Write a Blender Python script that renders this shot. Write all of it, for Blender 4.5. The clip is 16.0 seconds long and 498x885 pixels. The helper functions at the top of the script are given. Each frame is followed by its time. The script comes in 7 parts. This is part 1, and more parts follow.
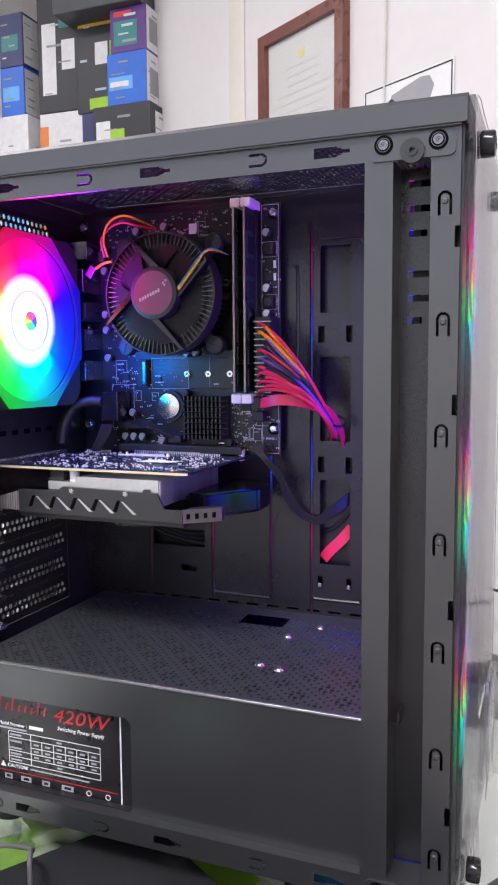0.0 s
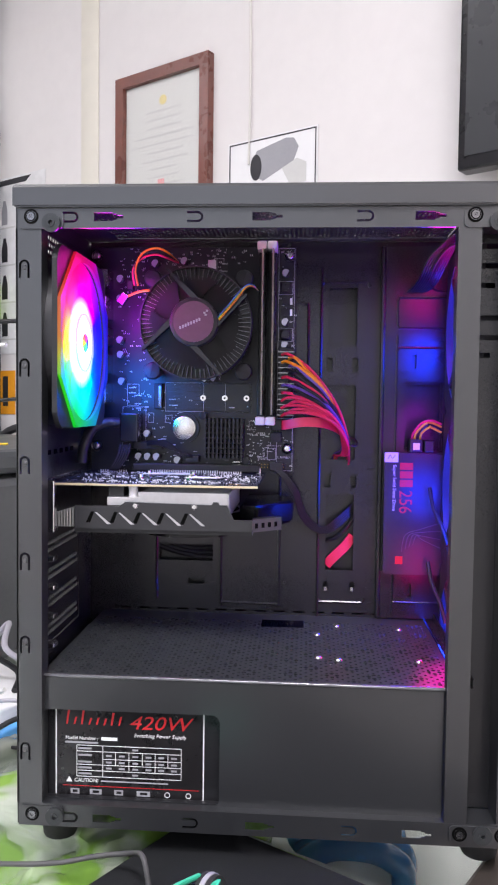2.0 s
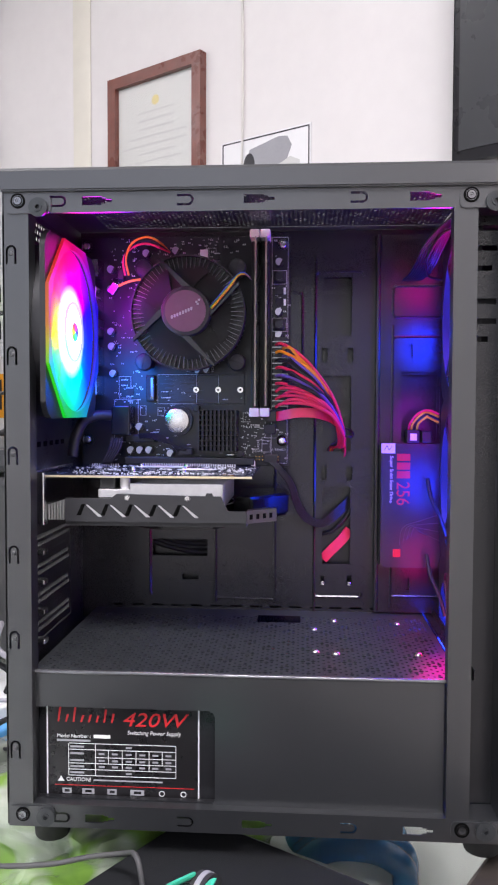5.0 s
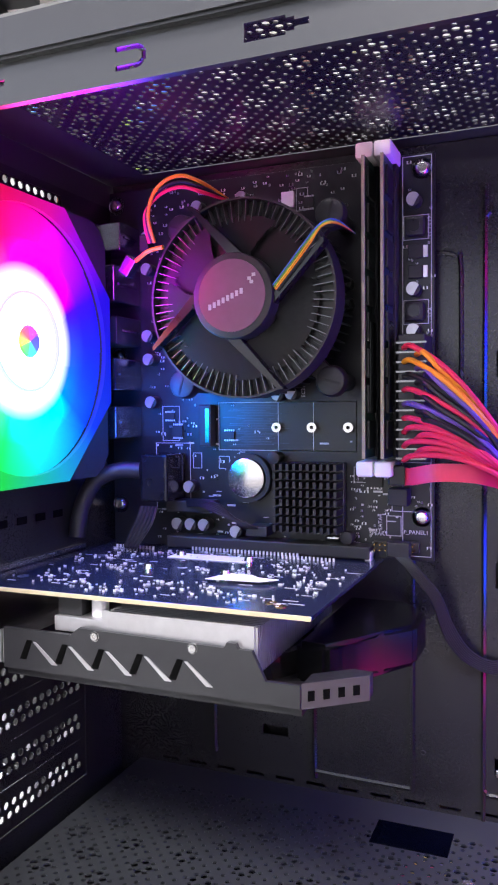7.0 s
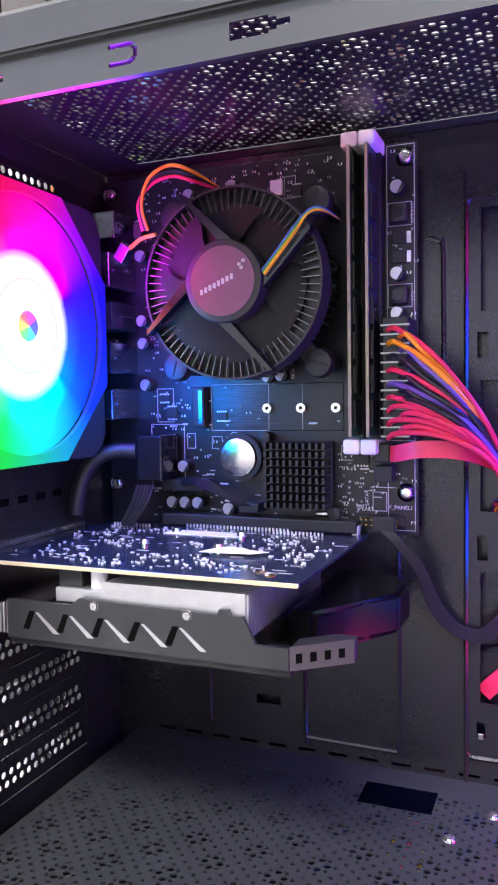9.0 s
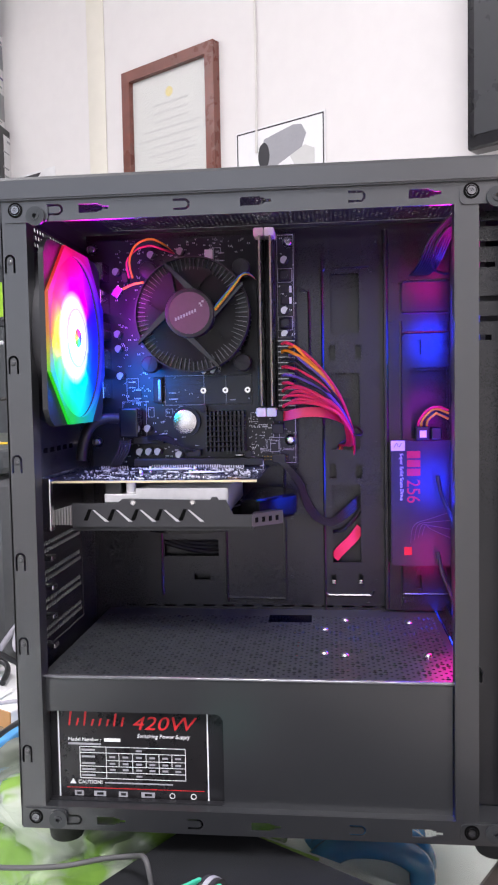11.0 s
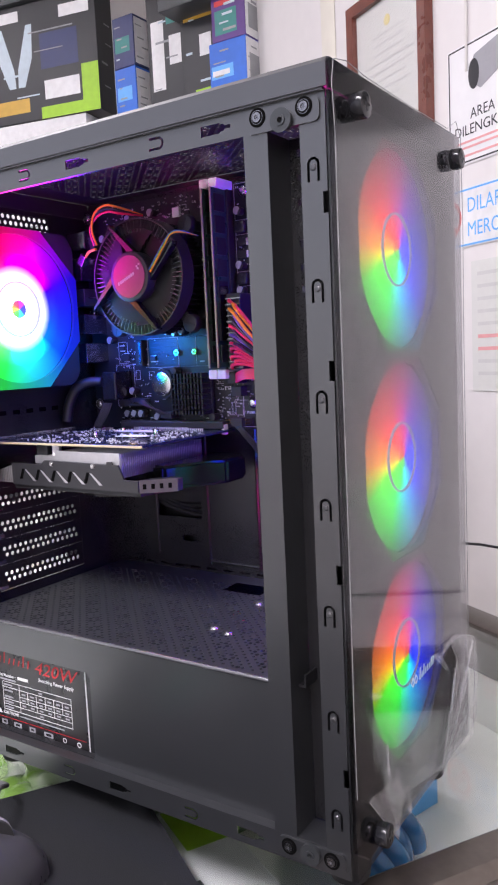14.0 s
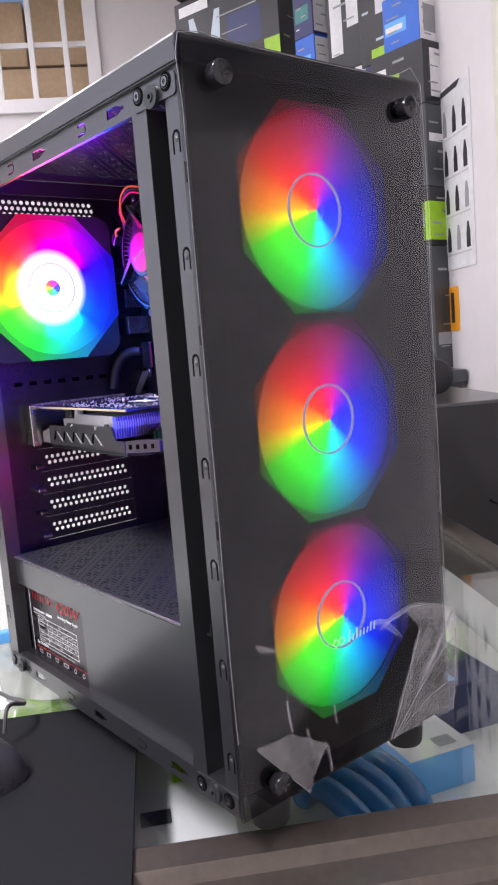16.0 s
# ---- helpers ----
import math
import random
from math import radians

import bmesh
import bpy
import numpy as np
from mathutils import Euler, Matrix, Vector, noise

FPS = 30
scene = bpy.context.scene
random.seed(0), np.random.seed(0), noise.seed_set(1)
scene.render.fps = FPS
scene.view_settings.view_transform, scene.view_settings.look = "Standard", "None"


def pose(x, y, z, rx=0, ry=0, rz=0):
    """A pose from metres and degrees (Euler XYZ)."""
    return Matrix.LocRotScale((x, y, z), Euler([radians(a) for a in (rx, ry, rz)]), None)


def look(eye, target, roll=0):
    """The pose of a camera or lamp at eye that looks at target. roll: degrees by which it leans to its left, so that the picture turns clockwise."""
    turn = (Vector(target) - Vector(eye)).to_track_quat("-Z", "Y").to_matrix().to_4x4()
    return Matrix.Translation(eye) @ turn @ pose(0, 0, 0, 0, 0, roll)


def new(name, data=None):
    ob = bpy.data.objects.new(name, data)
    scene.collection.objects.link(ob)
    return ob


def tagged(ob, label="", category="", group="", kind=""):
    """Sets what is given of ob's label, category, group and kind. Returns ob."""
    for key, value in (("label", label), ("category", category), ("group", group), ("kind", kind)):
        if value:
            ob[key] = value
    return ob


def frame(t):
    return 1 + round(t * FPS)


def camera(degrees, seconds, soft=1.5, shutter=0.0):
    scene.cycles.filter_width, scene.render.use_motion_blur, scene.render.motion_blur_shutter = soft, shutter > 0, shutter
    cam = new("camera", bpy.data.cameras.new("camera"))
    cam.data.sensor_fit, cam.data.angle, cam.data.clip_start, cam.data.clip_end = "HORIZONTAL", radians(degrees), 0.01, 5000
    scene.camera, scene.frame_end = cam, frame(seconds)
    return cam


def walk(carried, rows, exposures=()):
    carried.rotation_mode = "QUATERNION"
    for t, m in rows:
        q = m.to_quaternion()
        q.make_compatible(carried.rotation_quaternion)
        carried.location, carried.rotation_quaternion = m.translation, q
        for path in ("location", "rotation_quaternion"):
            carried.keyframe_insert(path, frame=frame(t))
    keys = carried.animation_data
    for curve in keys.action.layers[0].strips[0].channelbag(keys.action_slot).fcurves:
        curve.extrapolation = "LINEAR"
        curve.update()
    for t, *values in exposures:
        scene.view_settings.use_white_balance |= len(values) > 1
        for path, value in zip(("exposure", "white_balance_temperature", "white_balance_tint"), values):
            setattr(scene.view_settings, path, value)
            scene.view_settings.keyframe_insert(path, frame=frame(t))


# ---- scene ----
cam = camera(35.3, 16.0, soft=2.1)
PATH = [
    (0, (0.368, -0.388, 0.31), (-0.362, 1.464, 0.118), -0.4),
    (0.5, (0.303, -0.397, 0.31), (-0.292, 1.505, 0.147), 0.7),
    (1, (0.216, -0.455, 0.315), (-0.16, 1.504, 0.178), 0.9),
    (1.5, (0.191, -0.476, 0.306), (-0.037, 1.508, 0.188), 0.8),
    (2, (0.186, -0.486, 0.301), (0.045, 1.506, 0.201), 0.7),
    (2.5, (0.184, -0.485, 0.294), (0.081, 1.51, 0.201), 0.6),
    (3, (0.184, -0.478, 0.291), (0.096, 1.518, 0.197), 0.4),
    (5.3, (0.189, -0.474, 0.289), (0.033, 1.519, 0.208), 0.1),
    (5.5, (0.194, -0.468, 0.292), (-0.027, 1.518, 0.213), 0.1),
    (6, (0.194, -0.384, 0.299), (-0.219, 1.571, 0.218), -0.1),
    (6.5, (0.218, -0.259, 0.311), (-0.373, 1.65, 0.228), -0.2),
    (7, (0.235, -0.2, 0.314), (-0.527, 1.647, 0.229), -0.5),
    (7.5, (0.242, -0.182, 0.312), (-0.642, 1.611, 0.226), -0.9),
    (8, (0.246, -0.174, 0.31), (-0.671, 1.602, 0.224), -1.1),
    (8.5, (0.244, -0.179, 0.31), (-0.64, 1.612, 0.213), -1.1),
    (9, (0.243, -0.213, 0.311), (-0.511, 1.636, 0.194), -0.9),
    (9.5, (0.233, -0.306, 0.322), (-0.368, 1.598, 0.195), -1.0),
    (10, (0.225, -0.394, 0.315), (-0.221, 1.551, 0.175), -1.5),
    (10.2, (0.212, -0.42, 0.308), (-0.15, 1.545, 0.183), -1.4),
    (11.2, (0.204, -0.476, 0.3), (0.0, 1.512, 0.18), -1.0),
    (12.3, (0.234, -0.485, 0.298), (-0.024, 1.492, 0.151), -0.8),
    (12.5, (0.243, -0.481, 0.296), (-0.069, 1.489, 0.147), -0.9),
    (13, (0.276, -0.456, 0.297), (-0.253, 1.466, 0.133), -1.3),
    (13.5, (0.373, -0.402, 0.305), (-0.447, 1.412, 0.112), -2.0),
    (14, (0.497, -0.341, 0.301), (-0.598, 1.317, 0.077), -2.7),
    (14.5, (0.58, -0.291, 0.295), (-0.746, 1.184, 0.041), -3.6),
    (15, (0.632, -0.249, 0.295), (-0.836, 1.083, 0.031), -4.3),
    (15.5, (0.646, -0.236, 0.29), (-0.878, 1.031, 0.022), -4.6),
    (16, (0.647, -0.234, 0.287), (-0.903, 1.004, 0.026), -4.6),
]
walk(cam, [(t, look(eye, target, roll)) for t, eye, target, roll in PATH], exposures=[(t, stops, 6280, 13.5 if t < 14 else 19) for t, stops in (
    (0, -0.12), (5.3, -0.12), (6.3, -0.02), (7.2, 0.30), (8.4, 0.36), (9.2, 0.38), (10, 0.20), (10.3, 0.12), (12.3, -0.06), (14, -0.06), (14.7, -0.1), (16, -0.1))])

# ---- world and large lights ----
# The room's walls and the counter run 32 degrees askew of the computer case.
ROOM = pose(0, 0, 0, 0, 0, -32)
world = bpy.data.worlds.new("world")
scene.world = world
world.use_nodes = True
sky = world.node_tree.nodes.new("ShaderNodeTexSky")
sky.sky_type, sky.sun_disc, sky.sun_elevation = "NISHITA", False, radians(40)
world.node_tree.links.new(sky.outputs[0], world.node_tree.nodes["Background"].inputs[0])
world.node_tree.nodes["Background"].inputs[1].default_value = 0.08
CEILING, FLOOR = 1.75, -0.95
# Panels on the unseen ceiling; the third is added to brighten the west wall.
LAMPS = [(-0.6, -0.45, 3.0), (0.8, -0.78, 66.0), (-1.7, -0.8, 12.0)]
FILL_GAP = (-1.3, 1.82, -0.05, 1.70)    # unseen opening added behind the camera for fill light: u0, u1, z0, z1
for u, v, power in LAMPS:
    lamp = bpy.data.lights.new("ceiling_lamp", "AREA")
    lamp.shape, lamp.size, lamp.size_y, lamp.energy, lamp.color = "RECTANGLE", 1.2, 0.28, power, (1.0, 0.962, 0.985)
    ob = new("ceiling_lamp_light", lamp)
    ob.matrix_world = ROOM @ pose(u, v, CEILING - 0.06)
# Area light in the added opening, fills the case from the front.
lamp = bpy.data.lights.new("added_fill_daylight", "AREA")
lamp.shape, lamp.size, lamp.size_y, lamp.energy, lamp.color = "RECTANGLE", FILL_GAP[1] - FILL_GAP[0], FILL_GAP[3] - FILL_GAP[2], 19.0, (0.965, 0.94, 1.0)
new("added_fill_daylight", lamp).matrix_world = ROOM @ pose((FILL_GAP[0] + FILL_GAP[1]) / 2, -2.36, (FILL_GAP[2] + FILL_GAP[3]) / 2, 90)


# ---- materials ----
def mat(name, color, rough=0.5, metal=0.0, grain=60.0, bump=0.0, vary=0.12, stain=8.0, coat=0.0, transmission=0.0, ior=1.45, sheen=0.0):
    m = bpy.data.materials.new(name)
    m.use_nodes = True
    nt = m.node_tree
    p = nt.nodes["Principled BSDF"]
    p.inputs["Base Color"].default_value = (*color, 1)
    p.inputs["Roughness"].default_value, p.inputs["Metallic"].default_value = rough, metal
    p.inputs["Coat Weight"].default_value, p.inputs["Coat Roughness"].default_value = coat, max(rough * 0.9, 0.08)
    p.inputs["Transmission Weight"].default_value = transmission
    p.inputs["IOR"].default_value = ior
    p.inputs["Sheen Weight"].default_value = sheen
    tc = nt.nodes.new("ShaderNodeTexCoord")
    if vary > 0:
        fine, wide = nt.nodes.new("ShaderNodeTexNoise"), nt.nodes.new("ShaderNodeTexNoise")
        fine.inputs["Scale"].default_value, wide.inputs["Scale"].default_value = grain, stain
        fine.inputs["Detail"].default_value = 4
        for n in (fine, wide):
            nt.links.new(tc.outputs["Object"], n.inputs["Vector"])
        add = nt.nodes.new("ShaderNodeMath")
        nt.links.new(fine.outputs["Fac"], add.inputs[0])
        nt.links.new(wide.outputs["Fac"], add.inputs[1])
        ramp = nt.nodes.new("ShaderNodeMapRange")
        ramp.inputs["From Min"].default_value, ramp.inputs["From Max"].default_value = 0.6, 1.4
        ramp.inputs["To Min"].default_value, ramp.inputs["To Max"].default_value = 1 - vary, 1 + vary
        nt.links.new(add.outputs[0], ramp.inputs["Value"])
        mul = nt.nodes.new("ShaderNodeMix")
        mul.data_type, mul.blend_type = "RGBA", "MULTIPLY"
        mul.inputs["Factor"].default_value = 1
        mul.inputs["A"].default_value = (*color, 1)
        nt.links.new(ramp.outputs[0], mul.inputs["B"])
        nt.links.new(mul.outputs["Result"], p.inputs["Base Color"])
        rr = nt.nodes.new("ShaderNodeMath")
        rr.operation = "MULTIPLY"
        rr.inputs[0].default_value = rough
        nt.links.new(ramp.outputs[0], rr.inputs[1])
        nt.links.new(rr.outputs[0], p.inputs["Roughness"])
        if bump > 0:
            b = nt.nodes.new("ShaderNodeBump")
            b.inputs["Strength"].default_value, b.inputs["Distance"].default_value = bump, 0.0006
            nt.links.new(fine.outputs["Fac"], b.inputs["Height"])
            nt.links.new(b.outputs[0], p.inputs["Normal"])
    return m


def glow(name, color, strength):
    m = mat(name, color, 0.4, vary=0)
    p = m.node_tree.nodes["Principled BSDF"]
    p.inputs["Emission Color"].default_value = (*color, 1)
    p.inputs["Emission Strength"].default_value = strength
    return m


def rainbow(name, inner, outer, edge, base=(0.03, 0.03, 0.035), pale=0.10, mid=None, uneven=False):
    """Frosted plastic lit by a ring of coloured diodes: the hue goes round the axle, the strength falls from the hub outwards."""
    m = mat(name, base, 0.45, vary=0)
    nt = m.node_tree
    p = nt.nodes["Principled BSDF"]
    tc = nt.nodes.new("ShaderNodeTexCoord")
    grad = nt.nodes.new("ShaderNodeTexGradient")
    grad.gradient_type = "RADIAL"
    nt.links.new(tc.outputs["Object"], grad.inputs["Vector"])
    ramp = nt.nodes.new("ShaderNodeValToRGB")
    ramp.color_ramp.color_mode, ramp.color_ramp.hue_interpolation = "RGB", "NEAR"
    stops = [(0.0, (1.0, 0.30, 0.0)), (0.03, (0.8, 0.7, 0.0)), (0.07, (0.06, 1.0, 0.0)), (0.20, (0.0, 1.0, 0.04)), (0.31, (0.0, 0.55, 0.9)), (0.39, (0.0, 0.03, 1.0)),
             (0.57, (0.006, 0.0, 1.0)), (0.65, (0.42, 0.0, 0.95)), (0.71, (1.0, 0.0, 0.42)), (0.79, (1.0, 0.0, 0.07)), (0.90, (1.0, 0.03, 0.005)), (1.0, (1.0, 0.30, 0.0))]
    weak = {0.39: 0.95, 0.57: 0.45, 0.65: 0.42, 0.71: 0.5, 0.79: 0.55, 0.90: 0.8} if uneven else {}
    stops = [(at, tuple(v * weak.get(at, 1.0) for v in c)) for at, c in stops]
    els = ramp.color_ramp.elements
    els[0].position, els[0].color = stops[0][0], (*stops[0][1], 1)
    els[1].position, els[1].color = stops[-1][0], (*stops[-1][1], 1)
    for at, c in stops[1:-1]:
        e = els.new(at)
        e.color = (*c, 1)
    nt.links.new(grad.outputs["Fac"], ramp.inputs[0])
    flat = nt.nodes.new("ShaderNodeVectorMath")
    flat.operation = "MULTIPLY"
    flat.inputs[1].default_value = (1, 1, 0)
    nt.links.new(tc.outputs["Object"], flat.inputs[0])
    length = nt.nodes.new("ShaderNodeVectorMath")
    length.operation = "LENGTH"
    nt.links.new(flat.outputs[0], length.inputs[0])
    fall = nt.nodes.new("ShaderNodeValToRGB")
    fe = fall.color_ramp.elements
    fe[0].position, fe[0].color = 0.0, (inner,) * 3 + (1,)
    fe[1].position, fe[1].color = 1.0, (outer,) * 3 + (1,)
    e = fe.new(edge)
    e.color = (inner * 0.8 + outer * 0.2,) * 3 + (1,)
    e = fe.new(min(0.97, edge + 0.28))
    e.color = ((inner * 0.03 + outer * 0.97) if mid is None else mid,) * 3 + (1,)
    scale = nt.nodes.new("ShaderNodeMath")
    scale.operation = "DIVIDE"
    scale.inputs[1].default_value = 0.06
    nt.links.new(length.outputs["Value"], scale.inputs[0])
    nt.links.new(scale.outputs[0], fall.inputs[0])
    white = nt.nodes.new("ShaderNodeMapRange")
    white.inputs["From Min"].default_value, white.inputs["From Max"].default_value = outer + (inner - outer) * 0.5, inner
    white.inputs["To Min"].default_value, white.inputs["To Max"].default_value = 0.0, pale
    nt.links.new(fall.outputs[0], white.inputs["Value"])
    mix = nt.nodes.new("ShaderNodeMix")
    mix.data_type = "RGBA"
    mix.inputs["B"].default_value = (1, 1, 1, 1)
    nt.links.new(white.outputs[0], mix.inputs["Factor"])
    nt.links.new(ramp.outputs[0], mix.inputs["A"])
    nt.links.new(mix.outputs["Result"], p.inputs["Emission Color"])
    nt.links.new(fall.outputs[0], p.inputs["Emission Strength"])
    return m


STEEL = mat("black_powder_coated_steel", (0.019, 0.020, 0.022), 0.30, 0.0, 1600, 0.0, 0.05, 14, coat=0.5, ior=1.75)
# Lighter copy of STEEL; the light on the shroud's top is in its colour.
SATIN = mat("lit_black_satin_sheet", (0.034, 0.037, 0.039), 0.30, 0.1, 500, 0.01, 0.06, 18)
# Darker copy of STEEL; the shade inside the case is put into its colour.
STEEL_IN = mat("shaded_black_sheet", (0.013, 0.013, 0.0145), 0.28, 0.0, 1600, 0.0, 0.06, 16, coat=0.3)
BLACK = mat("black_plastic", (0.018, 0.018, 0.020), 0.45, 0, 300, 0.2, 0.15, 20)
GLOSS = mat("glossy_black_plastic", (0.012, 0.012, 0.014), 0.16, 0, 80, 0, 0.15, 20)
RUBBER = mat("black_rubber", (0.02, 0.02, 0.02), 0.75, 0, 400, 0.3, 0.15, 20)
SCREW = mat("dark_screw_steel", (0.22, 0.22, 0.23), 0.22, 0.95, 200, 0.1, 0.2, 40)
NICKEL = mat("nickel_plate", (0.72, 0.71, 0.70), 0.22, 1.0, 200, 0.05, 0.12, 40)
ALU = mat("brushed_aluminium", (0.58, 0.57, 0.58), 0.35, 0.85, 260, 0.2, 0.1, 30)
DARKALU = mat("black_anodised_aluminium", (0.03, 0.03, 0.034), 0.3, 0.5, 300, 0.1, 0.1, 30)
PCB = mat("black_circuit_board", (0.010, 0.0105, 0.014), 0.36, 0.0, 500, 0.15, 0.25, 60, coat=0.1)
PCBBLUE = mat("dark_blue_circuit_board", (0.014, 0.020, 0.045), 0.22, 0.0, 500, 0.1, 0.25, 60, coat=0.5)
PCBGREEN = mat("green_memory_board", (0.02, 0.07, 0.05), 0.3, 0, 400, 0.1, 0.2, 60)
EDGE = mat("board_edge_fibreglass", (0.55, 0.47, 0.30), 0.6, 0, 300, 0.1, 0.1, 40)
SILK = mat("white_silkscreen", (0.55, 0.55, 0.58), 0.6, 0, 300, 0, 0.1, 40)
SOLDER = mat("solder_tin", (0.82, 0.82, 0.84), 0.38, 0.6, 300, 0.1, 0.2, 40)
COPPER = mat("copper_trace_under_mask", (0.05, 0.06, 0.09), 0.3, 0.3, 300, 0, 0.2, 60)
GOLD = mat("gold_contacts", (0.8, 0.55, 0.2), 0.25, 1.0, 300, 0, 0.1, 40)
CLIP = mat("white_nylon_clip", (0.80, 0.78, 0.80), 0.45, 0, 200, 0.05, 0.05, 30)
CAPTOP = mat("capacitor_top", (0.5, 0.5, 0.52), 0.3, 0.6, 200, 0.05, 0.1, 40)
WIRES = {n: mat(n + "_wire_sheath", c, 0.38, 0, 200, 0.05, 0.08, 60) for n, c in {
    "red": (0.74, 0.03, 0.10), "orange": (0.85, 0.30, 0.02), "yellow": (0.80, 0.55, 0.03), "black": (0.015, 0.015, 0.017),
    "violet": (0.14, 0.08, 0.35), "grey": (0.35, 0.34, 0.38), "white": (0.75, 0.74, 0.72), "green": (0.1, 0.4, 0.12), "blue": (0.06, 0.15, 0.6)}.items()}
# Flat black that paints the shade of slots, notches and screw seats.
VOID = mat("painted_recess_shade", (0.003, 0.003, 0.003), 0.7, 0, 100, 0, 0.1, 10, ior=1.1)
LABEL_BLACK = mat("black_printed_label", (0.012, 0.011, 0.012), 0.28, 0, 200, 0, 0.1, 30, coat=0.3)
INK_RED = mat("red_print", (0.55, 0.02, 0.025), 0.45, 0, 200, 0, 0.05, 30)
INK_WHITE = mat("white_print", (0.75, 0.75, 0.75), 0.5, 0, 200, 0, 0.05, 30)
INK_GREY = mat("grey_print", (0.32, 0.32, 0.34), 0.5, 0, 200, 0, 0.05, 30)
INK_DARK = mat("dark_print", (0.03, 0.03, 0.035), 0.5, 0, 200, 0, 0.05, 30)
WALL = mat("white_wall_paint", (0.73, 0.705, 0.69), 0.65, 0, 30, 0.15, 0.03, 1.5)
CEIL = mat("white_ceiling_paint", (0.82, 0.81, 0.80), 0.7, 0, 30, 0.1, 0.03, 2)
FLOORM = mat("grey_floor_tile", (0.42, 0.40, 0.37), 0.35, 0, 12, 0.1, 0.12, 1.5)
STRIP = mat("cream_plaster_strip", (0.73, 0.70, 0.61), 0.6, 0, 30, 0.1, 0.04, 2)
FRAMEWOOD = mat("red_brown_varnished_wood", (0.16, 0.045, 0.03), 0.3, 0, 45, 0.3, 0.3, 6, coat=0.3)
PAPER = mat("white_paper", (0.66, 0.665, 0.63), 0.6, 0, 80, 0.05, 0.04, 6)
RAIL = mat("bronze_anodised_aluminium", (0.115, 0.097, 0.083), 0.32, 0.6, 160, 0.15, 0.18, 6)
MAT = mat("black_cloth_mouse_mat", (0.017, 0.018, 0.0195), 0.9, 0, 1500, 0.6, 0.15, 10, ior=1.18)
SHELFW = mat("white_laminate", (0.86, 0.85, 0.81), 0.4, 0, 60, 0.05, 0.05, 3)
WOOD = mat("light_brown_wood", (0.50, 0.27, 0.11), 0.45, 0, 40, 0.2, 0.25, 5)


def clear(name, color, rough, alpha):
    """A thin clear film or pane: mostly see-through, glossy on top."""
    m = bpy.data.materials.new(name)
    m.use_nodes = True
    nt = m.node_tree
    nt.nodes.remove(nt.nodes["Principled BSDF"])
    see, gloss, mix, facing = (nt.nodes.new("ShaderNode" + k) for k in ("BsdfTransparent", "BsdfGlossy", "MixShader", "LayerWeight"))
    see.inputs[0].default_value = (*color, 1)
    gloss.inputs["Roughness"].default_value = rough
    facing.inputs["Blend"].default_value = 0.5
    power, scale, add = (nt.nodes.new("ShaderNodeMath") for k in range(3))
    power.operation, scale.operation, add.operation = "POWER", "MULTIPLY", "ADD"
    power.inputs[1].default_value, scale.inputs[1].default_value, add.inputs[1].default_value = 3.0, 0.5, alpha
    nt.links.new(facing.outputs["Facing"], power.inputs[0])
    nt.links.new(power.outputs[0], scale.inputs[0])
    nt.links.new(scale.outputs[0], add.inputs[0])
    nt.links.new(add.outputs[0], mix.inputs[0])
    nt.links.new(see.outputs[0], mix.inputs[1])
    nt.links.new(gloss.outputs[0], mix.inputs[2])
    nt.links.new(mix.outputs[0], nt.nodes["Material Output"].inputs[0])
    return m


GLASS = clear("clear_counter_glass", (0.96, 0.985, 0.97), 0.02, 0.035)
SMOKED = clear("smoked_front_glass", (0.62, 0.62, 0.64), 0.03, 0.014)
FILM = clear("clear_plastic_film", (0.95, 0.95, 0.96), 0.10, 0.012)
FANGLOW = rainbow("lit_fan_blade", 13.0, 0.85, 0.43, pale=0.25, mid=1.5)
FANRING = rainbow("lit_fan_ring", 0.75, 0.60, 0.5, (0.012, 0.012, 0.014), pale=0.0)
CAPGLOW = rainbow("lit_motor_cap", 3.2, 3.0, 0.5, pale=0.04)
FRONTGLOW = rainbow("lit_front_fan_blade", 7.0, 0.36, 0.26, (0.012, 0.012, 0.014), pale=0.0, mid=3.0, uneven=True)
FRONTRING = rainbow("lit_front_fan_ring", 0.40, 0.30, 0.5, (0.012, 0.012, 0.014), pale=0.0, uneven=True)


# ---- building tools ----
def finish(name, bm, material, smooth=None):
    me = bpy.data.meshes.new(name)
    bmesh.ops.recalc_face_normals(bm, faces=bm.faces)
    bm.to_mesh(me)
    bm.free()
    for m in material if isinstance(material, (list, tuple)) else [material]:
        me.materials.append(m)
    if smooth is not None:
        me.shade_smooth()
        me.set_sharp_from_angle(angle=radians(smooth))
    return me


def part(name, bm, material, parent, label="", smooth=None):
    ob = new(name, finish(name, bm, material, smooth))
    ob.parent = parent
    return tagged(ob, label)


def thing(name, label, category, group="", at=None):
    ob = new(name)
    ob.empty_display_size = 0.02
    if at is not None:
        ob.matrix_world = at
    return tagged(ob, label, category, group)


def setting(name, bm, material, label, category, at=None, smooth=None):
    ob = new(name, finish(name, bm, material, smooth))
    if at is not None:
        ob.matrix_world = at
    return tagged(ob, label, category, kind="structure")


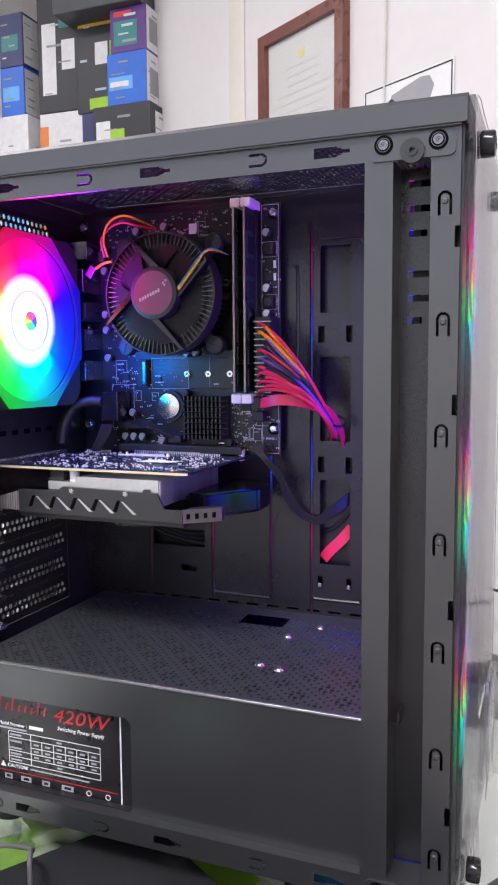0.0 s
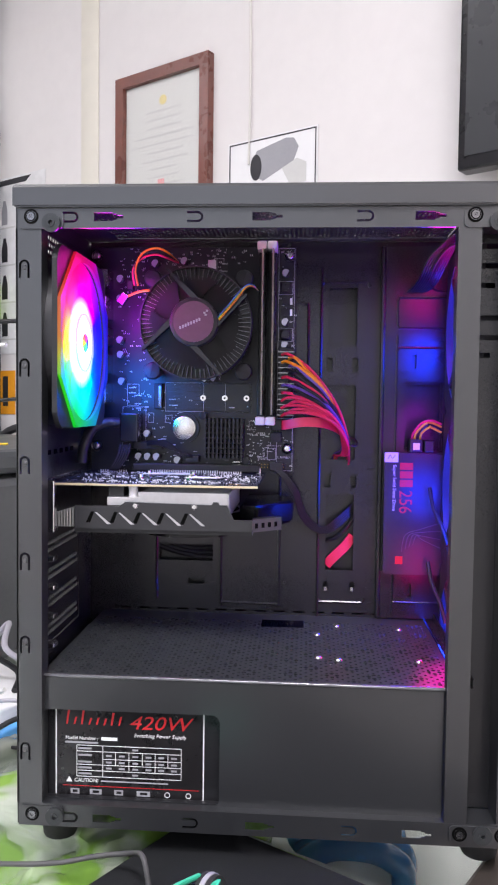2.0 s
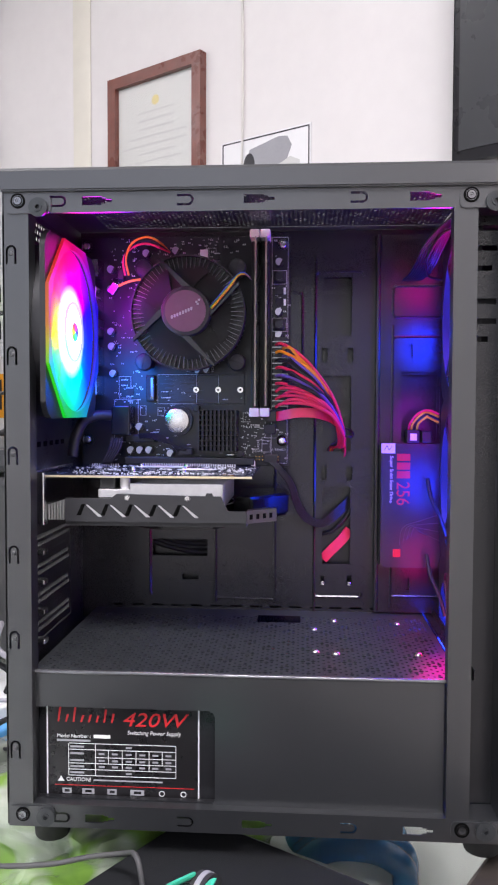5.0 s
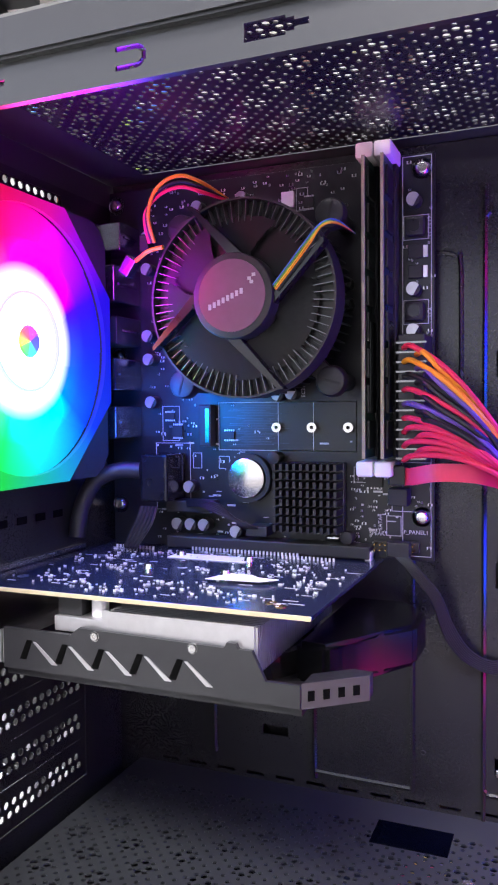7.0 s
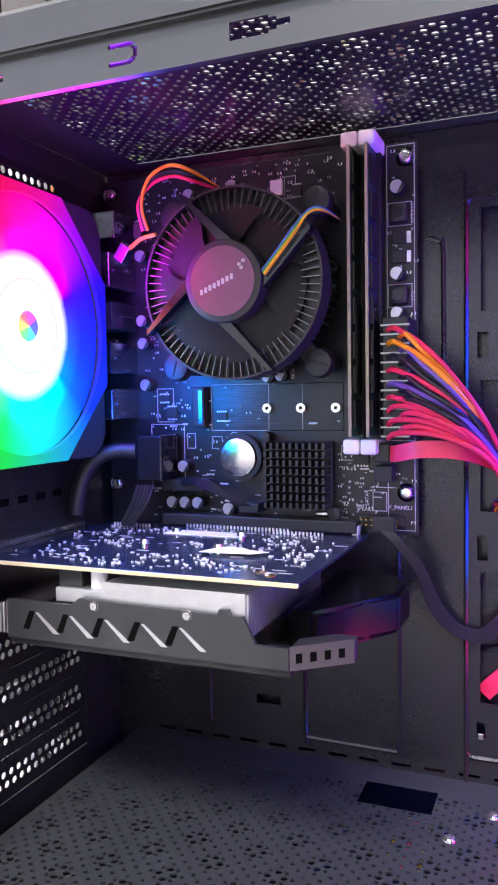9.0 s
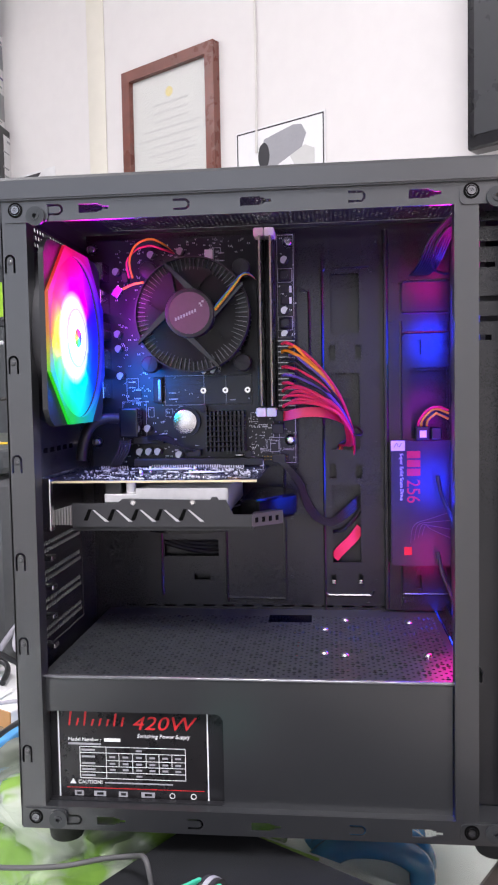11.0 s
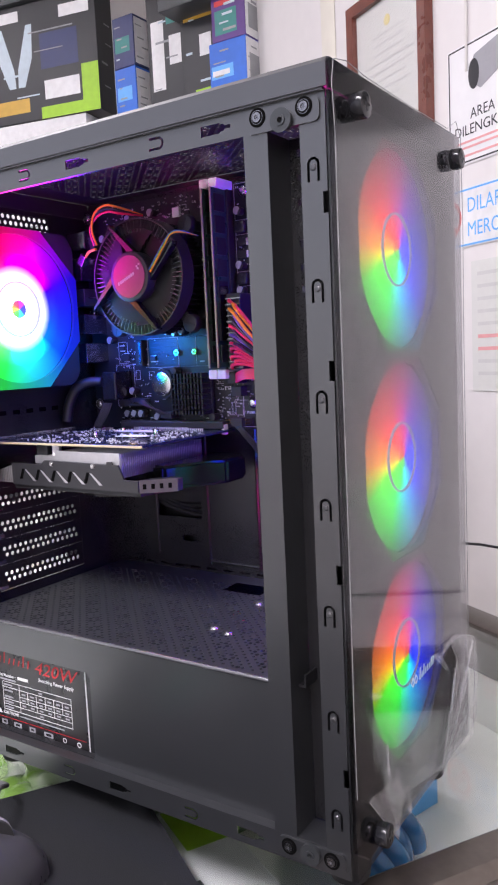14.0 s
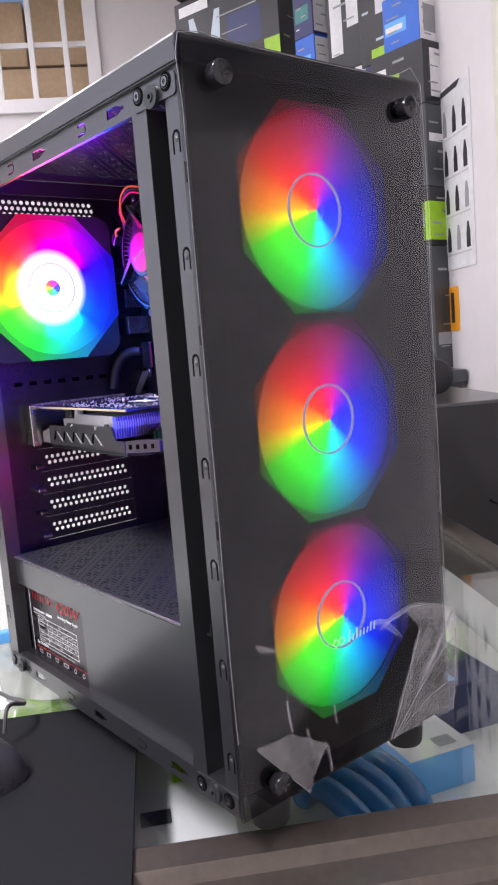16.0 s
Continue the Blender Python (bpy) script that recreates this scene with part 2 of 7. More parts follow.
def box(x0, x1, y0, y1, z0, z1, bevel=0.0, bm=None, seg=2):
    own = bmesh.new()
    bmesh.ops.create_cube(own, size=1)
    for v in own.verts:
        v.co = Vector(((x0 + x1) / 2 + v.co.x * (x1 - x0), (y0 + y1) / 2 + v.co.y * (y1 - y0), (z0 + z1) / 2 + v.co.z * (z1 - z0)))
    if bevel > 0:
        bmesh.ops.bevel(own, geom=own.edges[:], offset=bevel, segments=seg, affect="EDGES", profile=0.5)
    return merge(bm, own)


def merge(bm, own):
    if bm is None:
        return own
    tmp = bpy.data.meshes.new("tmp")
    own.to_mesh(tmp)
    own.free()
    bm.from_mesh(tmp)
    bpy.data.meshes.remove(tmp)
    return bm


def cyl(p0, p1, r0, r1=None, seg=20, bm=None, bevel=0.0):
    own = bmesh.new()
    p0, p1 = Vector(p0), Vector(p1)
    r1 = r0 if r1 is None else r1
    bmesh.ops.create_cone(own, cap_ends=True, segments=seg, radius1=r0, radius2=r1, depth=(p1 - p0).length)
    if bevel > 0:
        rim = [e for e in own.edges if abs(e.verts[0].co.z - e.verts[1].co.z) < 1e-7]
        bmesh.ops.bevel(own, geom=rim, offset=bevel, segments=2, affect="EDGES", profile=0.5)
    own.transform(Matrix.Translation((p0 + p1) / 2) @ (p1 - p0).to_track_quat("Z", "Y").to_matrix().to_4x4())
    return merge(bm, own)


def ring(r_in, r_out, z0, z1, seg=48, bm=None, outer=None, m=None, inner=None):
    """A ring round z; outer(angle) may give another outline."""
    own = bmesh.new()
    rows = []
    for k in range(seg):
        a = 2 * math.pi * k / seg
        ro = outer(a) if outer else r_out
        ri = inner(a) if inner else r_in
        c, s = math.cos(a), math.sin(a)
        rows.append([own.verts.new(p) for p in ((c * ri, s * ri, z0), (c * ro, s * ro, z0), (c * ro, s * ro, z1), (c * ri, s * ri, z1))])
    for k in range(seg):
        a, b = rows[k], rows[(k + 1) % seg]
        for i in range(4):
            own.faces.new((a[i], a[(i + 1) % 4], b[(i + 1) % 4], b[i]))
    if m is not None:
        own.transform(m)
    return merge(bm, own)


def spline(pts, n=8):
    pts = [Vector(p) for p in pts]
    out = []
    for i in range(len(pts) - 1):
        a, b, c, d = pts[max(i - 1, 0)], pts[i], pts[i + 1], pts[min(i + 2, len(pts) - 1)]
        for k in range(n):
            t = k / n
            out.append(0.5 * ((2 * b) + (c - a) * t + (2 * a - 5 * b + 4 * c - d) * t * t + (3 * b - a - 3 * c + d) * t ** 3))
    out.append(pts[-1])
    return out


def tube(pts, r, seg=8, bm=None, flat=1.0, n=8):
    own = bmesh.new()
    line = spline(pts, n)
    rows, side = [], None
    for i, p in enumerate(line):
        way = (line[min(i + 1, len(line) - 1)] - line[max(i - 1, 0)]).normalized()
        if side is None:
            side = way.orthogonal().normalized()
        side = (side - way * side.dot(way)).normalized()
        up = way.cross(side)
        rows.append([own.verts.new(p + side * math.cos(a) * r + up * math.sin(a) * r * flat) for a in (2 * math.pi * k / seg for k in range(seg))])
    for a, b in zip(rows, rows[1:]):
        for k in range(seg):
            own.faces.new((a[k], a[(k + 1) % seg], b[(k + 1) % seg], b[k]))
    own.faces.new(rows[0])
    own.faces.new(rows[-1])
    return merge(bm, own)


def ribbon(pts, across, width, thick, bm=None, n=8):
    """A flat cable along pts; across is the direction of its width."""
    own = bmesh.new()
    line, rows = spline(pts, n), []
    across = Vector(across).normalized()
    for i, p in enumerate(line):
        way = (line[min(i + 1, len(line) - 1)] - line[max(i - 1, 0)]).normalized()
        side = (across - way * across.dot(way)).normalized()
        up = way.cross(side)
        rows.append([own.verts.new(p + side * s * width / 2 + up * h * thick / 2) for s, h in ((-1, -1), (1, -1), (1, 1), (-1, 1))])
    for a, b in zip(rows, rows[1:]):
        for k in range(4):
            own.faces.new((a[k], a[(k + 1) % 4], b[(k + 1) % 4], b[k]))
    own.faces.new(rows[0])
    own.faces.new(rows[-1])
    return merge(bm, own)


def prism(outline, depth, place, bm=None):
    """A flat outline of (a, b), as thick as depth, set by place(a, b, d)."""
    own = bmesh.new()
    low = [own.verts.new(place(a, b, 0)) for a, b in outline]
    high = [own.verts.new(place(a, b, depth)) for a, b in outline]
    own.faces.new(low)
    own.faces.new(high)
    for i in range(len(outline)):
        j = (i + 1) % len(outline)
        own.faces.new((low[i], low[j], high[j], high[i]))
    return merge(bm, own)


def rounded(a0, a1, b0, b1, r, n=4):
    out = []
    for ca, cb, start in ((a1 - r, b1 - r, 0), (a0 + r, b1 - r, 90), (a0 + r, b0 + r, 180), (a1 - r, b0 + r, 270)):
        for k in range(n + 1):
            w = radians(start + 90 * k / n)
            out.append((ca + r * math.cos(w), cb + r * math.sin(w)))
    return out


def sheet(a0, a1, b0, b1, holes, thick, place, bm=None):
    """A sheet with rectangular holes (a0, a1, b0, b1) cut through; place(a, b, depth)."""
    eps = 1e-6
    As = sorted({a0, a1, *(min(max(h[i], a0), a1) for h in holes for i in (0, 1))})
    Bs = sorted({b0, b1, *(min(max(h[i], b0), b1) for h in holes for i in (2, 3))})
    cut = lambda a, b: any(h[0] < a < h[1] and h[2] < b < h[3] for h in holes)
    solid = {(i, j): not cut((As[i] + As[i + 1]) / 2, (Bs[j] + Bs[j + 1]) / 2)
             for i in range(len(As) - 1) for j in range(len(Bs) - 1)}
    own, made = bmesh.new(), {}

    def vert(i, j, d):
        if (i, j, d) not in made:
            made[i, j, d] = own.verts.new(place(As[i], Bs[j], d * thick))
        return made[i, j, d]

    for (i, j), full in solid.items():
        if not full:
            continue
        for d in (0, 1):
            own.faces.new([vert(i + p, j + q, d) for p, q in ((0, 0), (1, 0), (1, 1), (0, 1))])
        for (p, q), ends in {(-1, 0): ((0, 0), (0, 1)), (1, 0): ((1, 0), (1, 1)), (0, -1): ((0, 0), (1, 0)), (0, 1): ((0, 1), (1, 1))}.items():
            if not solid.get((i + p, j + q), False):
                (c, e), (f, g) = ends
                own.faces.new([vert(i + c, j + e, 0), vert(i + f, j + g, 0), vert(i + f, j + g, 1), vert(i + c, j + e, 1)])
    return merge(bm, own)


def perforated(a0, a1, b0, b1, na, nb, hole, place, thick, stagger=True, sides=6):
    """A thin sheet of na x nb cells, each with a round hole of radius hole(i, j); odd rows are staggered."""
    verts, faces = [], []
    pa, pb = (a1 - a0) / na, (b1 - b0) / nb
    for j in range(nb):
        for i in range(na):
            ca, cb = a0 + (i + 0.5) * pa, b0 + (j + 0.5) * pb
            r = hole(i, j)
            base = len(verts)
            off = (pa / 4 if j % 2 else -pa / 4) if stagger else 0
            if r <= 0:
                for a, b in ((-1, -1), (1, -1), (1, 1), (-1, 1)):
                    verts.append(place(ca + a * pa / 2, cb + b * pb / 2, 0))
                faces.append((base, base + 1, base + 2, base + 3))
                continue
            for k in range(8):
                w = radians(45 * k + 22.5)
                x, y = math.cos(w), math.sin(w)
                s = 1 / max(abs(x), abs(y))
                x, y = round(x * s * 2.414) / 2.414 if abs(x) < abs(y) else x * s, round(y * s * 2.414) / 2.414 if abs(y) < abs(x) else y * s
                verts.append(place(ca + x * pa / 2, cb + y * pb / 2, 0))
                verts.append(place(ca + off * 0.8 + math.cos(w) * r, cb + math.sin(w) * r, 0))
                verts.append(place(ca + off * 0.8 + math.cos(w) * r, cb + math.sin(w) * r, thick))
            corner = {}
            for k in (0, 2, 4, 6):
                w = radians(45 * k + 45)
                corner[k] = len(verts)
                verts.append(place(ca + math.copysign(pa / 2, math.cos(w)), cb + math.copysign(pb / 2, math.sin(w)), 0))
            for k in range(8):
                n = (k + 1) % 8
                o0, i0, t0 = base + 3 * k, base + 3 * k + 1, base + 3 * k + 2
                o1, i1, t1 = base + 3 * n, base + 3 * n + 1, base + 3 * n + 2
                faces.append((o0, corner[k], o1, i1, i0) if k in corner else (o0, o1, i1, i0))
                faces.append((i0, i1, t1, t0))
    return verts, faces


def from_lists(name, lists, material, parent=None, label=""):
    me = bpy.data.meshes.new(name)
    verts, faces = [], []
    for v, f in lists:
        base = len(verts)
        verts += [tuple(p) for p in v]
        faces += [tuple(i + base for i in q) for q in f]
    me.from_pydata(verts, [], faces)
    me.materials.append(material)
    ob = new(name, me)
    ob.parent = parent
    return tagged(ob, label)


def lettering(name, body, size, m, material, parent, align="LEFT", depth=0.0001, shear=0.0, wide=1.0, label=""):
    cu = bpy.data.curves.new(name, "FONT")
    cu.body, cu.size, cu.align_x, cu.extrude, cu.shear, cu.resolution_u = body, size, align, depth, shear, 3
    tmp = bpy.data.objects.new(name, cu)
    scene.collection.objects.link(tmp)
    me = bpy.data.meshes.new_from_object(tmp.evaluated_get(bpy.context.evaluated_depsgraph_get()))
    bpy.data.objects.remove(tmp)
    me.transform(m @ Matrix.Diagonal((wide, 1, 1, 1)))
    me.materials.clear()
    me.materials.append(material)
    me.name = name
    ob = new(name, me)
    ob.parent = parent
    return tagged(ob, label)


SIDE = lambda a, b, d=0: (a, d, b)          # upright, seen from the open side
FLAT = lambda a, b, d=0: (a, b, -d)         # lying
REAR = lambda a, b, d=0: (d, a, b)          # upright, facing along x


# ---- room: walls, floor, ceiling (u along the picture wall, v towards it) ----
U0, U1, V0, V1 = -2.6, 1.9, -2.3, 0.898
setting("wall_north", box(U0 - 0.1, U1 + 0.1, V1, V1 + 0.12, FLOOR, CEILING), WALL, "plain white painted wall of the shop", "wall", ROOM)
setting("wall_south", sheet(U0 - 0.1, U1 + 0.1, FLOOR, CEILING, [FILL_GAP], 0.12, lambda a, b, d: (a, V0 - d, b)), WALL, "plain white wall with an added unseen opening for fill light", "wall", ROOM)
setting("trim_fill_gap", sheet(FILL_GAP[0] - 0.05, FILL_GAP[1] + 0.05, FILL_GAP[2] - 0.05, FILL_GAP[3] + 0.05, [FILL_GAP], 0.02, lambda a, b, d: (a, V0 + 0.021 - d, b)), CEIL, "white frame round the added unseen opening", "frame", ROOM)
setting("wall_east", box(U1, U1 + 0.12, V0, V1, FLOOR, CEILING), WALL, "plain white painted side wall", "wall", ROOM)
setting("floor", box(U0 - 0.1, U1 + 0.1, V0 - 0.1, V1 + 0.1, FLOOR - 0.05, FLOOR), FLOORM, "grey tiled shop floor", "floor", ROOM)
setting("ceiling", box(U0 - 0.1, U1 + 0.1, V0 - 0.1, V1 + 0.1, CEILING, CEILING + 0.05), CEIL, "white painted ceiling", "ceiling", ROOM)
WV0, WV1, WZ0, WZ1 = -0.75, 0.03, 1.255, 1.72
setting("wall_west", sheet(V0, V1, FLOOR, CEILING, [(WV0, WV1, WZ0, WZ1)], 0.12, lambda a, b, d: (U0 - d, a, b)), WALL, "white wall with a barred window", "wall", ROOM)
setting("trim", box(-0.936, -0.881, V1 - 0.0035, V1 - 0.001, FLOOR, CEILING, 0.001), STRIP, "cream upright strip on the white wall", "trim", ROOM, 40)
win = tagged(thing("window_1", "white barred window with brown cardboard behind", "window", at=ROOM), kind="structure")
part("window_frame", sheet(WV0 - 0.03, WV1 + 0.03, WZ0 - 0.03, WZ1 + 0.02, [(WV0 + 0.02, WV1 - 0.02, WZ0 + 0.02, WZ1 - 0.02)], 0.03, lambda a, b, d: (U0 + 0.002 - d + 0.02, a, b)), CEIL, win)
for k in range(7):
    v = WV1 - 0.13 * (k + 0.75)
    if v > WV0:
        part("bar", box(U0 + 0.004, U0 + 0.02, v - 0.011, v + 0.011, WZ0, WZ1, 0.003), CEIL, win)
for z in (WZ0 + 0.22,):
    part("crossbar", box(U0 - 0.03, U0 - 0.018, WV0, WV1, z, z + 0.02), CEIL, win)
CARD = mat("brown_cardboard", (0.56, 0.42, 0.27), 0.8, 0, 60, 0.2, 0.15, 5)
for k, (v, w, z, h) in enumerate([(-0.75, 0.34, 1.255, 0.22), (-0.40, 0.41, 1.255, 0.19), (-0.75, 0.30, 1.480, 0.23), (-0.43, 0.2, 1.450, 0.25), (-0.22, 0.24, 1.450, 0.26)]):
    cb = thing("cardboard_box", "plain brown cardboard box behind the window bars", "box", "boxes behind the window", ROOM)
    part("carton", box(U0 - 0.5, U0 - 0.14, v + 0.004, v + w - 0.004, z, z + h - 0.004, 0.004), CARD, cb)
setting("trim_ledge", box(U0 - 0.55, U0 - 0.121, WV0 - 0.1, WV1 + 0.1, 1.20, 1.254), CEIL, "white ledge outside the barred window", "ledge", ROOM)
for u, v, power in LAMPS:
    cl = thing("ceiling_light", "white flush panel light added on the unseen ceiling", "lamp", "ceiling lights", ROOM @ pose(u, v, CEILING))
    part("housing", box(-0.62, 0.62, -0.16, 0.16, -0.045, -0.0, 0.006), CEIL, cl)
    part("diffuser", box(-0.6, 0.6, -0.14, 0.14, -0.052, -0.046), glow("lit_diffuser", (1.0, 0.97, 0.93), 3.0), cl)

# ---- glass counter ----
CU0, CV0, CV1, RIM = -1.15, -0.75, 0.52, 0.247
DEEP = -0.105
counter = thing("display_counter", "glass-topped shop display counter with bronze metal edges", "counter", at=ROOM)
top = part("glass_top", box(CU0, RIM, CV0, CV1, -0.006, 0.0), GLASS, counter, "clear glass top")
top.visible_shadow = False
prof = [(RIM + 0.0005, -0.055), (RIM + 0.0005, 0.0015), (RIM + 0.003, 0.003), (RIM + 0.024, 0.003), (RIM + 0.027, 0.0005), (RIM + 0.030, -0.0045), (RIM + 0.052, -0.0052), (RIM + 0.058, -0.009), (RIM + 0.058, -0.055)]
part("front_rail", prism(prof, CV1 - CV0 + 0.06, lambda a, b, d: (a, CV0 - 0.03 + d, b)), RAIL, counter, smooth=30)
part("back_rail", box(CU0, RIM - 0.001, CV1 + 0.001, CV1 + 0.04, -0.05, 0.003, 0.003), RAIL, counter, smooth=30)
part("shelf", box(CU0, RIM - 0.001, CV0, CV1, DEEP - 0.02, DEEP), SHELFW, counter, "white laminate inner shelf")
part("front_glass", box(RIM + 0.020, RIM + 0.026, CV0, CV1, FLOOR, -0.056), GLASS, counter).visible_shadow = False
part("back_board", box(CU0, RIM, CV1 + 0.004, CV1 + 0.03, FLOOR, -0.051), SHELFW, counter)
part("end_board", box(CU0 - 0.03, CU0 - 0.001, CV0, CV1, FLOOR, 0.0), SHELFW, counter)
part("near_glass", box(CU0, RIM, CV0 - 0.007, CV0 - 0.001, FLOOR, 0.0), GLASS, counter).visible_shadow = False

# ---- computer case ----
Z0, Z1 = 0.025, 0.436
YB = 0.178            # the far side
TRAY = 0.169
case = thing("computer_case", "open black steel tower computer case with its side panel off", "computer case")


def bottle(a, b):
    return [(a - 0.009, a + 0.003, b - 0.0026, b + 0.0026), (a + 0.003, a + 0.0055, b - 0.0018, b + 0.0018), (a + 0.0055, a + 0.0095, b - 0.0009, b + 0.0009)]


def arch(r, w, n=5):
    """The rounded end of a U slot as rows (across from, across to, along from, along to), for the half with across > 0."""
    rows = []
    for k in range(n):
        lo, hi = r * k / n, r * (k + 1) / n
        mid = (lo + hi) / 2
        inner = math.sqrt(max((r - w) ** 2 - mid ** 2, 0))
        rows.append((inner, math.sqrt(r * r - mid * mid), lo, hi))
    return rows


def hook_flat(a, b):
    out = [(a - 0.0055, a + 0.0012, b + 0.0020, b + 0.0034), (a - 0.0055, a + 0.0012, b - 0.0034, b - 0.0020)]
    for i, o, lo, hi in arch(0.0034, 0.0014):
        out += [(a + 0.0012 + lo, a + 0.0012 + hi, b + i, b + o), (a + 0.0012 + lo, a + 0.0012 + hi, b - o, b - i)]
    return out


def hook_up(a, b):
    out = [(a - 0.0034, a - 0.0020, b - 0.0068, b + 0.0012), (a + 0.0020, a + 0.0034, b - 0.0068, b + 0.0012)]
    for i, o, lo, hi in arch(0.0034, 0.0014):
        out += [(a + i, a + o, b + 0.0012 + lo, b + 0.0012 + hi), (a - o, a - i, b + 0.0012 + lo, b + 0.0012 + hi)]
    return out


top_holes = [h for a in (0.062, 0.161, 0.260) for h in bottle(a, 0.4158)] + [h for a in (0.0385, 0.117, 0.2215) for h in hook_flat(a, 0.4158)]
low_holes = [h for a in (0.062, 0.161, 0.260) for h in bottle(a, 0.0312)] + [h for a in (0.0385, 0.117, 0.2185) for h in hook_flat(a, 0.0312)]
bm = sheet(0.004, 0.323, 0.409, 0.4222, top_holes, 0.001, SIDE)
box(0.004, 0.323, 0.001, 0.0025, 0.409, 0.4098, bm=bm)
box(0.004, 0.323, -0.0024, 0.0012, 0.4216, 0.4228, bm=bm)
part("top_rail", bm, STEEL, case)
bm = sheet(0.004, 0.323, 0.0248, 0.0395, low_holes, 0.001, SIDE)
box(0.004, 0.323, 0.001, 0.02, 0.0388, 0.0396, bm=bm)
part("bottom_rail", bm, STEEL, case)
posts = [0.385, 0.323, 0.261, 0.199, 0.145, 0.075]
bm = sheet(0.003, 0.0195, 0.0396, 0.409, [h for z in posts for h in hook_up(0.0085, z)], 0.001, SIDE)
box(0.0187, 0.0195, 0.001, 0.012, 0.0396, 0.409, bm=bm)
part("rear_post", bm, STEEL, case)
bm = sheet(0.309, 0.323, 0.0396, 0.409, [h for z in (0.388, 0.331, 0.277, 0.223, 0.168, 0.112, 0.058) for h in hook_up(0.3158, z)]
           + [(0.3205, 0.324, z - 0.006, z + 0.004) for z in (0.372, 0.292, 0.19, 0.082)], 0.001, SIDE)
box(0.309, 0.3098, 0.001, 0.0209, 0.0396, 0.409, bm=bm)
part("front_post", bm, STEEL, case)
for z in posts:
    part("hook_dimple", cyl((0.0085, -0.0006, z - 0.0002), (0.0085, 0.0002, z - 0.0002), 0.0012, 0.0019, 14, bevel=0.0003), STEEL, case, smooth=40)
for z in (0.388, 0.331, 0.277, 0.223, 0.168, 0.112, 0.058):
    part("hook_dimple", cyl((0.3158, -0.0006, z - 0.0002), (0.3158, 0.0002, z - 0.0002), 0.0012, 0.0019, 14, bevel=0.0003), STEEL, case, smooth=40)
# Added plate that keeps the fan glow out of the post's hook slots.
part("glow_baffle", box(0.3102, 0.3228, 0.0125, 0.0135, 0.0396, 0.409), STEEL_IN, case)
vents = [(0.2945 + 0.0005, 0.3075 - d, z - 0.0017, z + 0.0017) for z, d in ((0.4015, 0), (0.3893, 0), (0.3770, 0.003), (0.3566, 0), (0.3444, 0), (0.3332, 0.005))]
part("front_channel", sheet(0.291, 0.309, 0.0396, 0.409, vents, 0.001, lambda a, b, d: (a, 0.021 + d, b)), STEEL_IN, case)
bm = prism([(0.277, 0.0), (0.291, 0.0), (0.291, 0.0209), (0.2902, 0.0209), (0.2902, 0.0012), (0.2778, 0.0012), (0.2778, 0.010), (0.277, 0.010)], 0.3694, lambda a, b, d: (a, b, 0.0396 + d))
part("inner_post", bm, STEEL, case)
# top cover: a rounded skirt, and the perforated roof in it
bm = prism([(-0.0035, 0.4225), (-0.0035, 0.4335), (-0.002, 0.4355), (0.001, 0.4362), (0.02, 0.4362), (0.02, 0.4352), (0.0015, 0.4352), (-0.002, 0.4335), (-0.0025, 0.4225)], 0.3235, lambda a, b, d: (0.0022 + d, a, b))
part("top_skirt", bm, STEEL, case, smooth=35)
for q in ((0.0022, 0.3257, 0.158, YB + 0.002, 0.4352, 0.4362), (0.0022, 0.03, 0.0202, 0.1578, 0.4352, 0.4362), (0.298, 0.3257, 0.0202, 0.1578, 0.4352, 0.4362)):
    part("roof_strip", box(*q), STEEL, case)
for q in ((0.0022, 0.0032, 0.0, YB, 0.4225, 0.4350), (0.3247, 0.3257, 0.0, YB, 0.4225, 0.4350)):
    part("roof_return", box(*q), STEEL, case)
UNIT = 0.003425


def rosette(i, j, oi, oj, small, large):
    """Radius of the hole in cell i, j: a diagonal lattice of small holes, and every four cells a rosette of four large ones round oi, oj."""
    p, q = i - oi, j - oj
    for dp, dq in ((0, 0), (1, 0), (-1, 0), (0, 1), (0, -1)):
        if (p + dp) % 4 == 0 and (q + dq) % 4 == 0 and ((p + dp) // 4 + (q + dq) // 4) % 2 == 0:
            return large if (dp, dq) != (0, 0) else 0
    return small if (p + q) % 2 == 0 else 0


from_lists("top_grille", [perforated(0.03, 0.03 + 78 * UNIT, 0.02, 0.02 + 40 * UNIT, 78, 40, lambda i, j: rosette(i, j, 29, 17, 0.0010, 0.00145), lambda a, b, d: (a, b, 0.4353 + d), 0.0006, False)], STEEL_IN, case)
part("side_panel", box(0.003, 0.324, YB, YB + 0.0015, Z0, 0.4345), STEEL_IN, case)
part("base_panel", box(0.003, 0.324, 0.02, YB, Z0, Z0 + 0.001), STEEL_IN, case)
# rear panel: vent field, plain strips, slot covers
hole = lambda i, j: 0.0018
bm = sheet(0.0, YB, Z0 + 0.001, 0.4222, [(0.006, 0.122, 0.286, 0.4185), (0.129, 0.165, 0.288, 0.412), (0.045, 0.135, 0.126, 0.2465)], 0.001, lambda a, b, d: (0.0032 + d, a, b))
part("rear_panel", bm, STEEL_IN, case)
part("io_plate", box(0.0034, 0.0042, 0.1285, 0.1655, 0.2875, 0.4125), STEEL_IN, case)
from_lists("rear_grille", [perforated(0.006, 0.122, 0.286, 0.4185, 22, 27, hole, lambda a, b, d: (0.0036 + d, a, b), 0.0006)], STEEL_IN, case)
